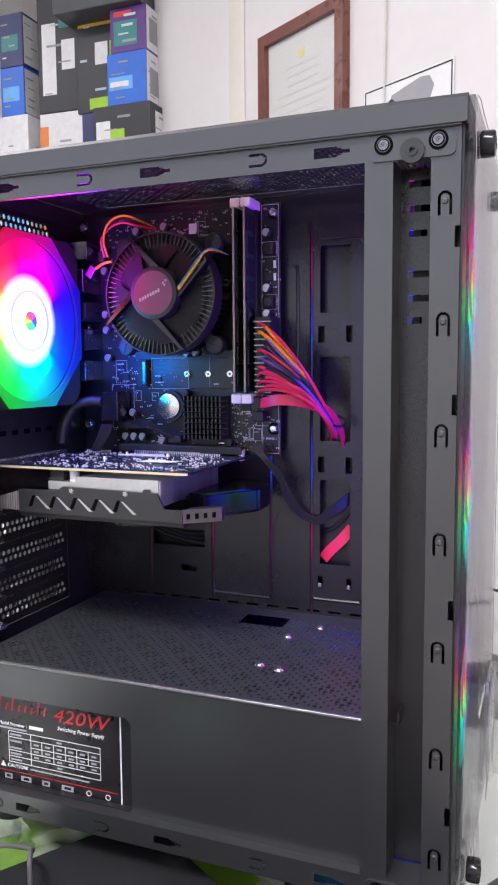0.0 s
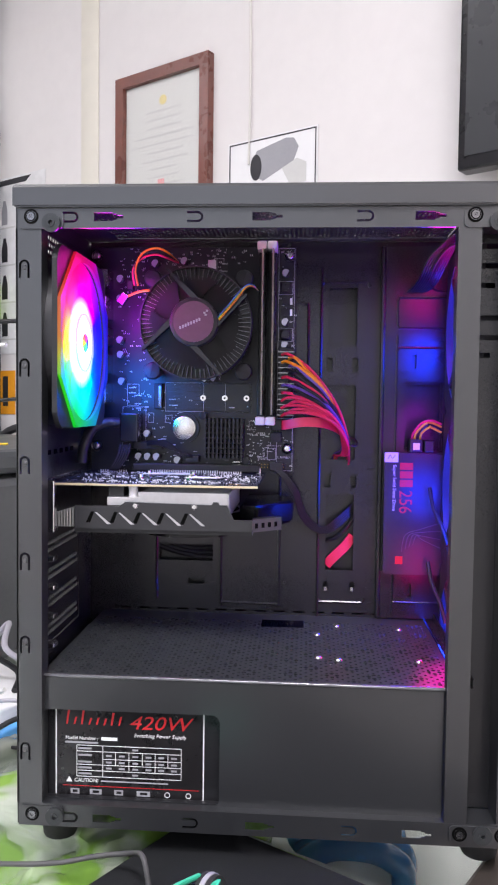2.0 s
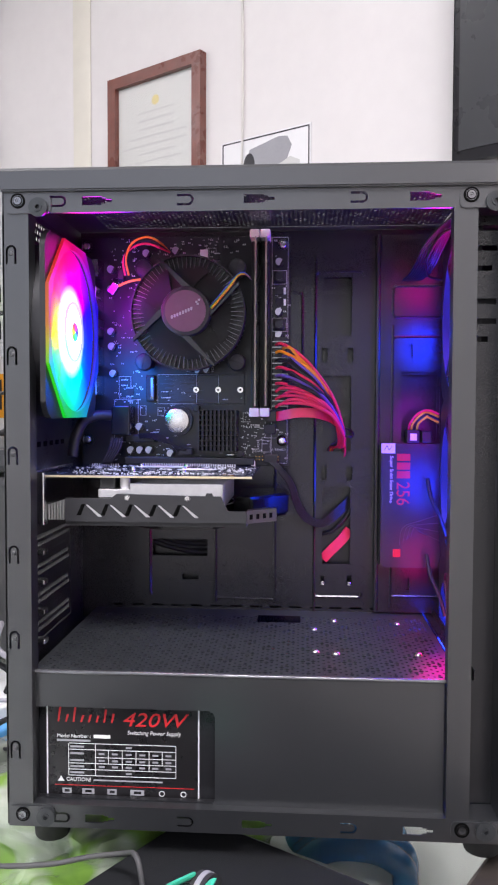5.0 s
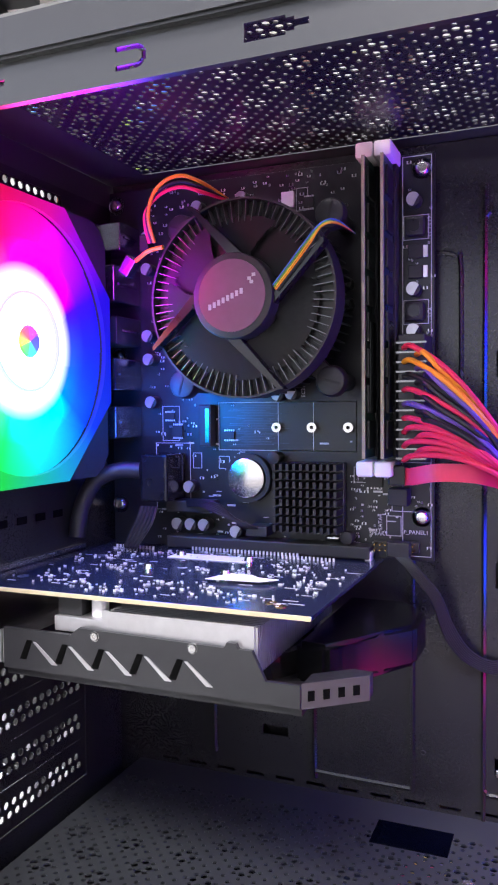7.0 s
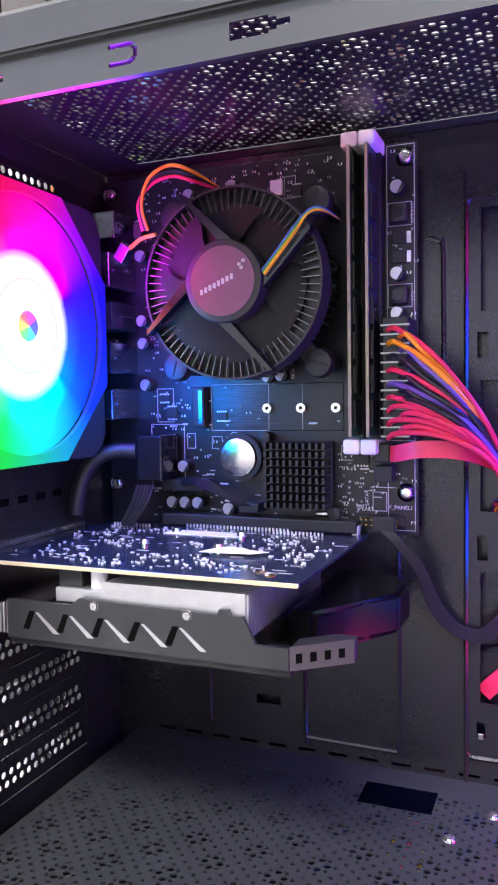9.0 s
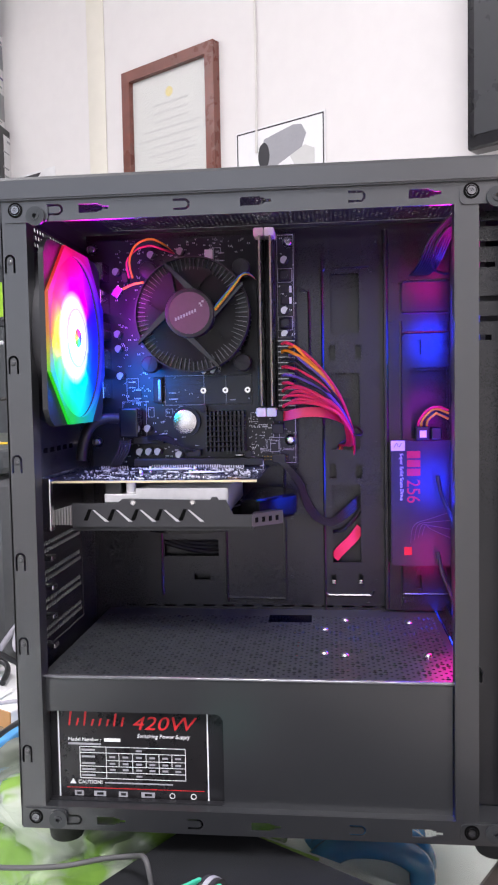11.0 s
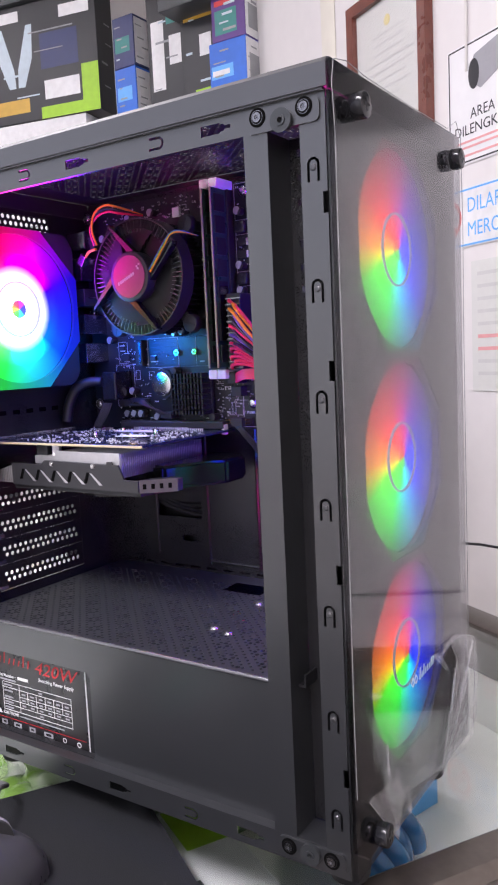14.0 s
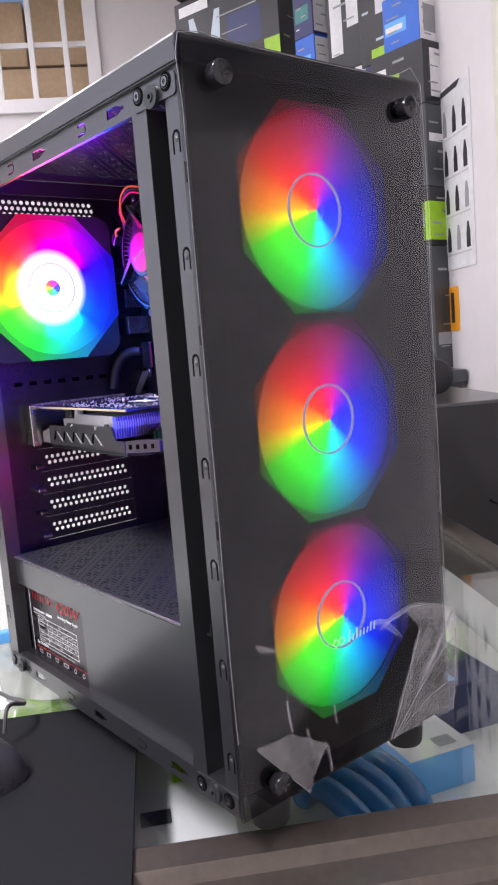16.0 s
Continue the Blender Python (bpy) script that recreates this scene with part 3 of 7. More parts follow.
for k in range(7):
    part("pressed_slot", box(0.0043, 0.0047, 0.030 + 0.0135 * k, 0.037 + 0.0135 * k, 0.2625, 0.2660, 0.0001), VOID, case)
for k in range(5):
    z = 0.1263 + 0.0201 * k
    cover = from_lists("slot_cover", [perforated(0.045, 0.135, z, z + 0.0200, 17, 4, lambda i, j: 0.0017 if j in (1, 2) and 1 <= i <= 15 else 0, lambda a, b, d: (0.0038 + d, a, b), 0.0006)], STEEL_IN, case)
    part("slot_tab", box(0.004, 0.016, 0.036, 0.044, z + 0.004, z + 0.0075, 0.0008), SCREW if k % 2 else NICKEL, cover)
# motherboard tray with its cable openings
openings = [(0.205, 0.228, 0.349, 0.397), (0.205, 0.228, 0.255, 0.317), (0.205, 0.228, 0.162, 0.226), (0.1545, 0.187, 0.1145, 0.1185),
            (0.064, 0.110, 0.167, 0.181), (0.089, 0.103, 0.147, 0.152), (0.2035, 0.2085, 0.3275, 0.3395), (0.2245, 0.2295, 0.3275, 0.3395),
            (0.2035, 0.2085, 0.2315, 0.2435), (0.2245, 0.2295, 0.2315, 0.2435), (0.2035, 0.2075, 0.1445, 0.1525), (0.2255, 0.2295, 0.1445, 0.1525), (0.266, 0.297, 0.266, 0.318)]
openings += [(0.03 + 0.0165 * k, 0.040 + 0.0165 * k, 0.1245, 0.1262) for k in range(17)]
part("motherboard_tray", sheet(0.0045, 0.324, 0.1145, 0.4345, openings, 0.001, lambda a, b, d: (a, TRAY + d, b)), STEEL_IN, case)


def bead(outline, r=0.0014, y=TRAY):
    return tube([(a, y, b) for a, b in outline], r, 6, flat=0.9, n=2)


part("pressed_bead", bead(rounded(0.1985, 0.2375, 0.135, 0.4015, 0.004)), STEEL_IN, case)
part("pressed_bead", bead([(0.117, 0.243), (0.117, 0.137), (0.1185, 0.1335), (0.122, 0.1325), (0.165, 0.132)]), STEEL_IN, case)
part("pressed_bead", bead([(0.062, 0.21), (0.062, 0.14), (0.063, 0.136)]), STEEL_IN, case)
part("pressed_bead", bead([(0.166, 0.243), (0.166, 0.13)]), STEEL_IN, case)
part("pressed_bead", bead([(0.18, 0.385), (0.186, 0.383), (0.188, 0.377), (0.188, 0.30), (0.186, 0.289), (0.18, 0.286)]), STEEL_IN, case)
part("tray_step", box(0.247, 0.2505, 0.163, TRAY - 0.0005, 0.124, 0.43, 0.0012), STEEL_IN, case)
part("drive_plate", sheet(0.2507, 0.323, 0.124, 0.432, [(0.268, 0.2985, 0.264, 0.320), (0.2725, 0.2765, 0.331, 0.342), (0.272, 0.276, 0.142, 0.153)], 0.001, lambda a, b, d: (a, 0.1645 + d, b)), STEEL_IN, case)
part("pressed_bead", bead(rounded(0.2605, 0.31, 0.3635, 0.3885, 0.004), 0.0011, 0.1643), STEEL_IN, case)
part("pressed_bead", bead(rounded(0.2605, 0.31, 0.1375, 0.348, 0.004), 0.0011, 0.1643), STEEL_IN, case)
for a, b in ((0.171, 0.219), (0.172, 0.199), (0.171, 0.150), (0.240, 0.147), (0.2405, 0.262), (0.251, 0.313)):
    part("tray_hole", ring(0.0008, 0.0014, -0.0004, 0.0004, 14, m=Matrix.Translation((a, TRAY - 0.0005, b)) @ pose(0, 0, 0, 90)), BLACK, case)
for a in (0.2055, 0.2275):
    part("bright_tab", box(a - 0.0014, a + 0.0014, TRAY - 0.0016, TRAY - 0.0004, 0.1445, 0.1478, 0.0004), NICKEL, case)
# shroud over the power supply
bm = sheet(0.0165, 0.2765, 0.0396, 0.1222, [h for k in range(5) for h in [(0.0175 + 0.0055 * (1 - math.sqrt(1 - ((4.5 - k) / 5) ** 2)), 0.1345 - 0.0055 * (1 - math.sqrt(1 - ((4.5 - k) / 5) ** 2)), 0.0385 + 0.0011 * k, 0.0996 - 0.0011 * k)]], 0.001, lambda a, b, d: (a, 0.0065 + d, b))
part("shroud_front", bm, STEEL, case)
# The lip's bright highlight line is put into its paler colour.
part("shroud_lip", box(0.0165, 0.2885, 0.0055, 0.0085, 0.1208, 0.1234, 0.0011, seg=3), mat("highlight_edge_steel", (0.16, 0.16, 0.17), 0.22, 0.6, 300, 0.1, 0.2, 30), case, smooth=50)
# Dimples in bright metal, which stands in for the light spots on them.
for a, b in ((0.198, 0.115), (0.214, 0.14), (0.198, 0.06), (0.212, 0.056), (0.268, 0.058), (0.263, 0.135)):
    part("dimple", cyl((a, b, 0.1222), (a, b, 0.1242), 0.0036, 0.0020, 20, bevel=0.0006), mat("glint_dimple_metal", (0.5, 0.5, 0.52), 0.15, 0.9, 100, 0, 0.1, 20), case, "round dimple, bright for its light spot", 40)
part("window_lip", sheet(0.0166, 0.1360, 0.0397, 0.1010, [(0.0185, 0.1338, 0.0405, 0.0992)], 0.004, lambda a, b, d: (a, 0.0076 + d, b)), STEEL_IN, case)
def deck(i0, j0, i1, j1):
    """Part of the shroud's top in cells; the strip along the tray stays plain."""
    return perforated(0.0165 + UNIT * i0, 0.0165 + UNIT * i1, 0.0085 + UNIT * j0, 0.0085 + UNIT * j1, i1 - i0, j1 - j0,
                      lambda i, j: rosette(i + i0, j + j0, 39, 20, 0.0011, 0.00165) if 0 < i + i0 < 78 and 0 < j + j0 < 41 else 0, lambda a, b, d: (a, b, 0.1226 - d), 0.0008, False)


# a cable slot stays open at the back
from_lists("shroud_top", [deck(0, 0, 40, 47), deck(40, 0, 50, 36), deck(40, 42, 50, 47), deck(50, 0, 79, 47)], SATIN, case)
bm = box(0.2885, 0.2955, 0.0085, 0.1685, 0.1215, 0.1228)
box(0.2945, 0.2955, 0.0085, 0.1685, 0.1228, 0.1285, bm=bm)
part("shroud_edge", bm, STEEL_IN, case)


def screw(a, b, y, parent, r=0.0036, material=SCREW, axis="y"):
    turn = {"y": pose(0, 0, 0, 90), "x": pose(0, 0, 0, 0, 90), "z": Matrix.Identity(4)}[axis]
    place = Matrix.Translation((a, y, b)) @ turn
    bm = ring(r * 0.34, r * 0.66, 0.0, 0.0010, 24)
    ring(r * 0.86, r * 0.92, -0.0002, 0.0005, 24, bm=bm)
    cyl((0, 0, -0.0002), (0, 0, 0.0003), r * 0.42, seg=16, bm=bm)
    for k in range(2):
        box(-r * 0.36, r * 0.36, -r * 0.08, r * 0.08, 0.0002, 0.00045, bm=bm) if k else box(-r * 0.08, r * 0.08, -r * 0.36, r * 0.36, 0.0002, 0.00045, bm=bm)
    bm.transform(place)
    if material is SCREW:
        seat = ring(r * 0.50, r * 1.28, -0.0002, 0.0002, 28)
        seat.transform(place)
        part("screw_seat", seat, VOID, parent)
    return part("screw", bm, material, parent, smooth=35)


for x0, x1, z0, z1 in ((0.0055, 0.034, 0.4085, 0.4195), (0.280, 0.3205, 0.4085, 0.4195), (0.0055, 0.034, 0.0275, 0.0385), (0.280, 0.3205, 0.0275, 0.0385)):
    part("corner_plate", prism(rounded(x0, x1, z0, z1, 0.003), -0.0012, SIDE), STEEL, case)
for a, b in ((0.0135, 0.416), (0.2865, 0.416), (0.3125, 0.416), (0.0135, 0.0332), (0.2865, 0.0335), (0.3125, 0.0335)):
    screw(a, b, -0.0014, case)
for a, b in ((0.0265, 0.4118), (0.3005, 0.4118), (0.0285, 0.0325), (0.3005, 0.034)):
    bm = ring(0.0014, 0.0058, 0.0, 0.0022, 28)
    ring(0.0014, 0.0026, 0.0022, 0.0028, 20, bm=bm)
    bm.transform(Matrix.Translation((a, -0.0012, b)) @ pose(0, 0, 0, 90))
    part("pivot_washer", bm, SATIN, case, smooth=35)
for a, b in ((0.0205, 0.036), (0.0205, 0.155), (0.306, 0.032), (0.306, 0.155)):
    part("foot", cyl((a, b, Z0), (a, b, 0.0005 if a < 0.2 else 0.0035), 0.0135, 0.0115, 28, bevel=0.002), RUBBER, case, smooth=40)
# front: inner steel with three fan openings, smoked pane on stand-offs
pane = part("front_pane", box(0.3265, 0.3295, -0.005, 0.1755, 0.029, 0.4335, 0.0006), SMOKED, case, "smoked see-through front pane")
pane.visible_shadow = False
FANZ = (0.356, 0.237, 0.118)
for z in FANZ:
    outer = lambda a: 0.0595 / max(abs(math.cos(a)), abs(math.sin(a)))
    octagon = lambda a: 0.0572 / math.cos((a + math.pi / 8) % (math.pi / 4) - math.pi / 8)
    bm = ring(0.0575, 0, 0.3232, 0.3242, 64, None, outer, Matrix.Translation((0, 0.0875, z)) @ Matrix(((0, 0, 1, 0), (1, 0, 0, 0), (0, 1, 0, 0), (0, 0, 0, 1))), octagon)
    part("fan_opening", bm, STEEL_IN, case)
for y0, y1, z0, z1 in ((0.001, 0.0279, 0.0396, 0.4222), (0.1471, YB, 0.0396, 0.4222), (0.028, 0.147, 0.4156, 0.4222), (0.028, 0.147, 0.0396, 0.0584)):
    part("front_strip", box(0.3232, 0.3242, y0, y1, z0, z1), STEEL_IN, case)
for y, z in ((0.016, 0.416), (0.157, 0.416), (0.0196, 0.0434)):
    bm = cyl((0.3301, y, z), (0.3372, y, z), 0.0064, seg=32, bevel=0.0012)
    cyl((0.3244, y, z), (0.3262, y, z), 0.004, seg=16, bm=bm)
    knob = part("thumbscrew", bm, GLOSS, case, smooth=40)
    for k in range(2):
        part("cross_slot", box(0.3371, 0.3375, y - (0.003 if k else 0.0006), y + (0.003 if k else 0.0006), z - (0.0006 if k else 0.003), z + (0.0006 if k else 0.003)), BLACK, knob)


# ---- fans with lit rotors ----
RIMGLOW = glow("pale_lit_rim", (0.7, 0.72, 1.0), 0.9)
RIMGLOW.node_tree.nodes["Principled BSDF"].inputs["Base Color"].default_value = (0.05, 0.05, 0.06, 1)

def case_fan(at, blade, glowring, label, group):
    """A 120 mm fan round its own z, lit towards +z; x to the room's depth, y up."""
    fan = thing("case_fan", label, "fan", group, at)
    square = lambda a: min(0.0595 / max(abs(math.cos(a)), abs(math.sin(a)), 1e-6), 0.0785)
    octa = lambda a: 0.0594 / math.cos((a + math.pi / 8) % (math.pi / 4) - math.pi / 8)
    bm = ring(0.0575, 0, -0.025, -0.0215, 64, None, square)
    ring(0.0582, 0, -0.0045, -0.001, 64, bm, square)
    ring(0.0575, 0.0592, -0.0215, -0.0045, 64, bm)
    part("fan_frame", bm, BLACK, fan, smooth=30)
    part("light_ring", ring(0.0553, 0, -0.0009, 0.0012, 64, None, octa), glowring, fan, "frosted light ring")
    part("glow_liner", ring(0.0556, 0.0574, -0.012, -0.0047, 64), glowring, fan)
    part("hub_rim", ring(0.0196, 0.0206, -0.0011, 0.0002, 48), RIMGLOW, fan, "pale lit rim of the hub", 40)
    hub = ring(0.0001, 0.0205, -0.018, -0.0012, 40)
    cyl((0, 0, -0.0012), (0, 0, 0.0002), 0.0195, 0.017, 40, hub)
    part("hub", hub, blade, fan, "frosted lit hub", 40)
    part("motor_cap", cyl((0, 0, 0.0002), (0, 0, 0.0008), 0.0066, 0.006, 32), CAPGLOW, fan, smooth=40)
    n = 9
    one = bmesh.new()
    rows = []
    for i in range(9):
        r = 0.0195 + (0.0558 - 0.0195) * i / 8
        row = []
        for j in range(7):
            a = radians(41.5) * (j / 6 - 0.5) + 0.35 * (i / 8) ** 1.4
            tilt = 0.0004 * (0.5 - j / 6)
            row.append(one.verts.new((r * math.cos(a), r * math.sin(a), -0.0024 + tilt)))
        rows.append(row)
    for a, b in zip(rows, rows[1:]):
        for j in range(6):
            one.faces.new((a[j], a[j + 1], b[j + 1], b[j]))
    bmesh.ops.solidify(one, geom=one.faces[:], thickness=0.0009)
    for k in range(n):
        bm = one.copy()
        bm.transform(pose(0, 0, 0, 0, 0, 360 * k / n))
        part("blade", bm, blade, fan, smooth=40)
    one.free()
    for k in range(4):
        bm = box(0.010, 0.0585, -0.0016, 0.0016, -0.0248, -0.0215)
        bm.transform(pose(0, 0, 0, 0, 0, 45 + 90 * k))
        part("strut", bm, BLACK, fan)
    part("motor_mount", cyl((0, 0, -0.0249), (0, 0, -0.0185), 0.021, seg=36), BLACK, fan, smooth=40)
    return fan


TOX = Matrix(((0, 0, 1, 0), (1, 0, 0, 0), (0, 1, 0, 0), (0, 0, 0, 1)))
case_fan(Matrix.Translation((0.0295, 0.063, 0.3425)) @ TOX, FANGLOW, FANRING, "round rear case fan glowing in rainbow colours", "case fans")
for z in FANZ:
    case_fan(Matrix.Translation((0.3215, 0.0875, z)) @ TOX, FRONTGLOW, FRONTRING, "front case fan glowing in rainbow colours behind smoked glass", "front fans")
# the diodes of the fans throw their colours into the case
DIODES = [((0.040, 0.098, 0.372), (0.32, 0.0, 1.0), 0.22), ((0.040, 0.063, 0.386), (1.0, 0.0, 0.45), 0.12), ((0.040, 0.100, 0.318), (0.0, 0.14, 1.0), 0.42)]
for z, c in zip(FANZ, ((1.0, 0.0, 0.4), (0.5, 0.0, 1.0), (1.0, 0.0, 0.3))):
    DIODES += [((0.2930, 0.110, z - 0.012), (0.01, 0.03, 1.0), 0.60), ((0.2930, 0.100, z + 0.045), c, 0.12), ((0.2930, 0.070, z + 0.034), (1.0, 0.0, 0.45), 0.035)]
for p, c, power in DIODES:
    li = bpy.data.lights.new("fan_diode", "POINT")
    li.energy, li.color, li.shadow_soft_size = power, c, 0.022
    new("fan_diode", li).location = p

# ---- motherboard ----
MB = 0.160
mb = thing("motherboard", "small black motherboard with white print and fitted parts", "motherboard")
part("board", box(0.008, 0.1775, MB, MB + 0.0016, 0.2435, 0.4285, 0.0003), PCB, mb)
for a in (0.012, 0.172):
    for b in (0.4215, 0.342, 0.264):
        if a > 0.1 and b == 0.342:
            continue
        part("standoff", cyl((a, MB + 0.0017, b), (a, TRAY - 0.0002, b), 0.0028, seg=6), GOLD, mb)
        part("mounting_screw", cyl((a, MB - 0.0022, b), (a, MB - 0.0002, b), 0.0024, 0.0038, 24, bevel=0.0004), NICKEL, mb, smooth=35)
        part("solder_pad", ring(0.0030, 0.0046, -0.0003, 0.0, 24, m=Matrix.Translation((a, MB, b)) @ pose(0, 0, 0, 90)), SOLDER, mb)


def capacitor(a, b, r=0.0032, h=0.007, parent=mb, y=MB):
    c = part("capacitor", cyl((a, y - h + 0.0006, b), (a, y, b), r, seg=20, bevel=0.0004), BLACK, parent, smooth=40)
    part("capacitor_top", prism([(a + r * 0.93 * math.cos(w), b + r * 0.93 * math.sin(w)) for w in (radians(30 + 12 * k) for k in range(21))], 0.0007, lambda p, q, d: (p, y - h + d, q)), CAPTOP, c)


for a, b in ((0.169, 0.4068), (0.169, 0.3672), (0.169, 0.3487), (0.049, 0.256), (0.0565, 0.256), (0.064, 0.256), (0.056, 0.275), (0.096, 0.3225), (0.111, 0.3215), (0.104, 0.321),
             (0.1375, 0.362), (0.1375, 0.372), (0.086, 0.4165), (0.033, 0.402), (0.033, 0.386), (0.033, 0.352), (0.0335, 0.340), (0.062, 0.4145), (0.0345, 0.318), (0.0815, 0.2535)):
    capacitor(a, b)
for b in (0.3955, 0.3575):
    ind = part("inductor", box(0.1645, 0.1735, MB - 0.0045, MB, b - 0.0045, b + 0.0045, 0.0016, seg=2), BLACK, mb, smooth=40)
    part("inductor_core", cyl((0.169, MB - 0.0052, b), (0.169, MB - 0.0046, b), 0.0028, seg=18), DARKALU, ind)
for b in (0.3845, 0.3755):
    part("transistor", box(0.166, 0.1725, MB - 0.002, MB, b - 0.003, b + 0.003, 0.0003), BLACK, mb)
    part("transistor_tab", box(0.1726, 0.1745, MB - 0.0012, MB - 0.0002, b - 0.0026, b + 0.0026), SOLDER, mb)
for a0, a1, b0, b1 in ((0.105, 0.1115, 0.4105, 0.418), ):
    part("square_chip", box(a0, a1, MB - 0.002, MB, b0, b1, 0.0003), CLIP, mb)
for a0, a1, b0, b1 in ((0.146, 0.154, 0.277, 0.283), (0.116, 0.121, 0.4095, 0.4145), (0.044, 0.050, 0.300, 0.306), (0.073, 0.079, 0.299, 0.303), (0.0395, 0.0455, 0.309, 0.3125)):
    ch = part("chip", box(a0, a1, MB - 0.0014, MB, b0, b1, 0.0002), BLACK, mb)
    for k in range(5):
        x = a0 + (a1 - a0) * (k + 0.5) / 5
        part("pin_pair", box(x - 0.0003, x + 0.0003, MB - 0.0006, MB - 0.0001, b0 - 0.0009, b1 + 0.0009), SOLDER, ch)
# coin cell
hol = part("battery_holder", ring(0.0098, 0.0122, -0.001, 0.004, 36, m=Matrix.Translation((0.087, MB, 0.280)) @ pose(0, 0, 0, 90)), BLACK, mb, smooth=40)
part("coin_cell", cyl((0.0865, MB - 0.0052, 0.280), (0.0865, MB - 0.0015, 0.280), 0.0098, seg=40, bevel=0.0006), NICKEL, hol, "round silver coin cell", 40)
# finned chipset heatsink
hs = part("chipset_heatsink", box(0.1045, 0.1365, MB - 0.005, MB - 0.001, 0.2555, 0.2885, 0.0004), DARKALU, mb, "black pin-fin chipset heatsink")
bm = bmesh.new()
for i in range(10):
    for j in range(8):
        x, z = 0.1050 + 0.0033 * i, 0.2562 + 0.00415 * j
        box(x, x + 0.0014, MB - 0.0165, MB - 0.005, z, z + 0.0030, bm=bm)
tagged(part("pin_field", bm, DARKALU, hs), kind="stuff")
for a, b in ((0.1025, 0.2905), (0.1385, 0.2535)):
    part("push_pin", cyl((a, MB - 0.009, b), (a, MB, b), 0.0032, 0.0026, 18, bevel=0.0006), BLACK, mb, smooth=40)
# slots, sockets and ports
part("m2_socket", box(0.0615, 0.0685, MB - 0.006, MB, 0.2955, 0.3165, 0.0006), BLACK, mb)
part("m2_socket_contacts", box(0.0655, 0.0675, MB - 0.0064, MB - 0.006, 0.2975, 0.3145), SCREW, mb)
for a in (0.102, 0.120, 0.138):
    part("m2_standoff", ring(0.0009, 0.0024, 0.0, 0.003, 18, m=Matrix.Translation((a, MB, 0.305)) @ pose(0, 0, 0, 90)), NICKEL, mb, smooth=40)
part("expansion_slot", box(0.045, 0.15, MB - 0.011, MB, 0.2445, 0.2505, 0.0008), BLACK, mb)
part("expansion_slot", box(0.045, 0.070, MB - 0.011, MB, 0.2625, 0.2685, 0.0008), BLACK, mb)
for a in (0.1503, 0.1585):
    sl = part("memory_slot", box(a - 0.0032, a + 0.0032, MB - 0.0075, MB, 0.290, 0.424, 0.0006), BLACK, mb)
    for b0, b1 in ((0.2835, 0.2905), (0.4228, 0.4298)):
        part("slot_clip", box(a - 0.0039, a + 0.0039, MB - 0.0215, MB, b0, b1, 0.0012), CLIP, sl, "white nylon latch", 40)
for z0, z1, y, m_ in ((0.394, 0.408, 0.140, SCREW), (0.368, 0.386, 0.134, SCREW), (0.347, 0.361, 0.136, BLACK), (0.324, 0.340, 0.134, SCREW), (0.300, 0.316, 0.134, SCREW)):
    port = part("port", box(0.0046, 0.026, y, MB, z0, z1, 0.0006), m_, mb, "metal-cased rear port" if m_ is SCREW else "")
    part("port_seam", box(0.0262, 0.0266, y + 0.004, MB - 0.004, (z0 + z1) / 2 - 0.0006, (z0 + z1) / 2 + 0.0006), SCREW, port)
part("power_socket", box(0.1645, 0.1765, MB - 0.019, MB, 0.2905, 0.346, 0.0008), BLACK, mb)
bm = bmesh.new()
for k in range(13):
    z = 0.2915 + 0.0042 * k
    box(0.1640, 0.1772, MB - 0.0196, MB - 0.019, z, z + 0.0008, bm=bm)
part("socket_ribs", bm, SCREW, mb)
for z in (0.274, 0.284):
    part("drive_socket", box(0.158, 0.167, MB - 0.009, MB, z - 0.0045, z + 0.0035, 0.0006), BLACK, mb)
part("pin_header", box(0.150, 0.171, MB - 0.002, MB, 0.2475, 0.2525, 0.0004), BLACK, mb)
bm = bmesh.new()
for k in range(8):
    for r in range(2):
        x, z = 0.1515 + 0.0025 * k, 0.2488 + 0.0025 * r
        box(x - 0.0003, x + 0.0003, MB - 0.008, MB - 0.002, z - 0.0003, z + 0.0003, bm=bm)
tagged(part("header_pins", bm, GOLD, mb), kind="stuff")
part("crystal", box(0.1265, 0.1335, MB - 0.003, MB, 0.2508, 0.2535, 0.0011), NICKEL, mb, smooth=40)
# printed outlines and tiny soldered parts
bm = bmesh.new()


def outline(a0, a1, b0, b1, w=0.0003):
    for x0, x1, z0, z1 in ((a0, a1, b0, b0 + w), (a0, a1, b1 - w, b1), (a0, a0 + w, b0, b1), (a1 - w, a1, b0, b1)):
        box(x0, x1, MB - 0.00025, MB - 0.00005, z0, z1, bm=bm)


for q in ((0.070, 0.1415, 0.2935, 0.3175), (0.102, 0.1415, 0.2935, 0.3175), (0.120, 0.1415, 0.2935, 0.3175), (0.163, 0.1762, 0.2455, 0.4275), (0.1635, 0.175, 0.390, 0.401), (0.1635, 0.175, 0.352, 0.363),
          (0.158, 0.176, 0.266, 0.289), (0.1555, 0.1625, 0.2545, 0.2640), (0.034, 0.054, 0.262, 0.297), (0.0555, 0.0605, 0.284, 0.292), (0.070, 0.076, 0.284, 0.2905), (0.038, 0.048, 0.298, 0.316), (0.112, 0.118, 0.4085, 0.4195), (0.140, 0.1475, 0.279, 0.2865)):
    outline(*q)
rnd = random.Random(4)
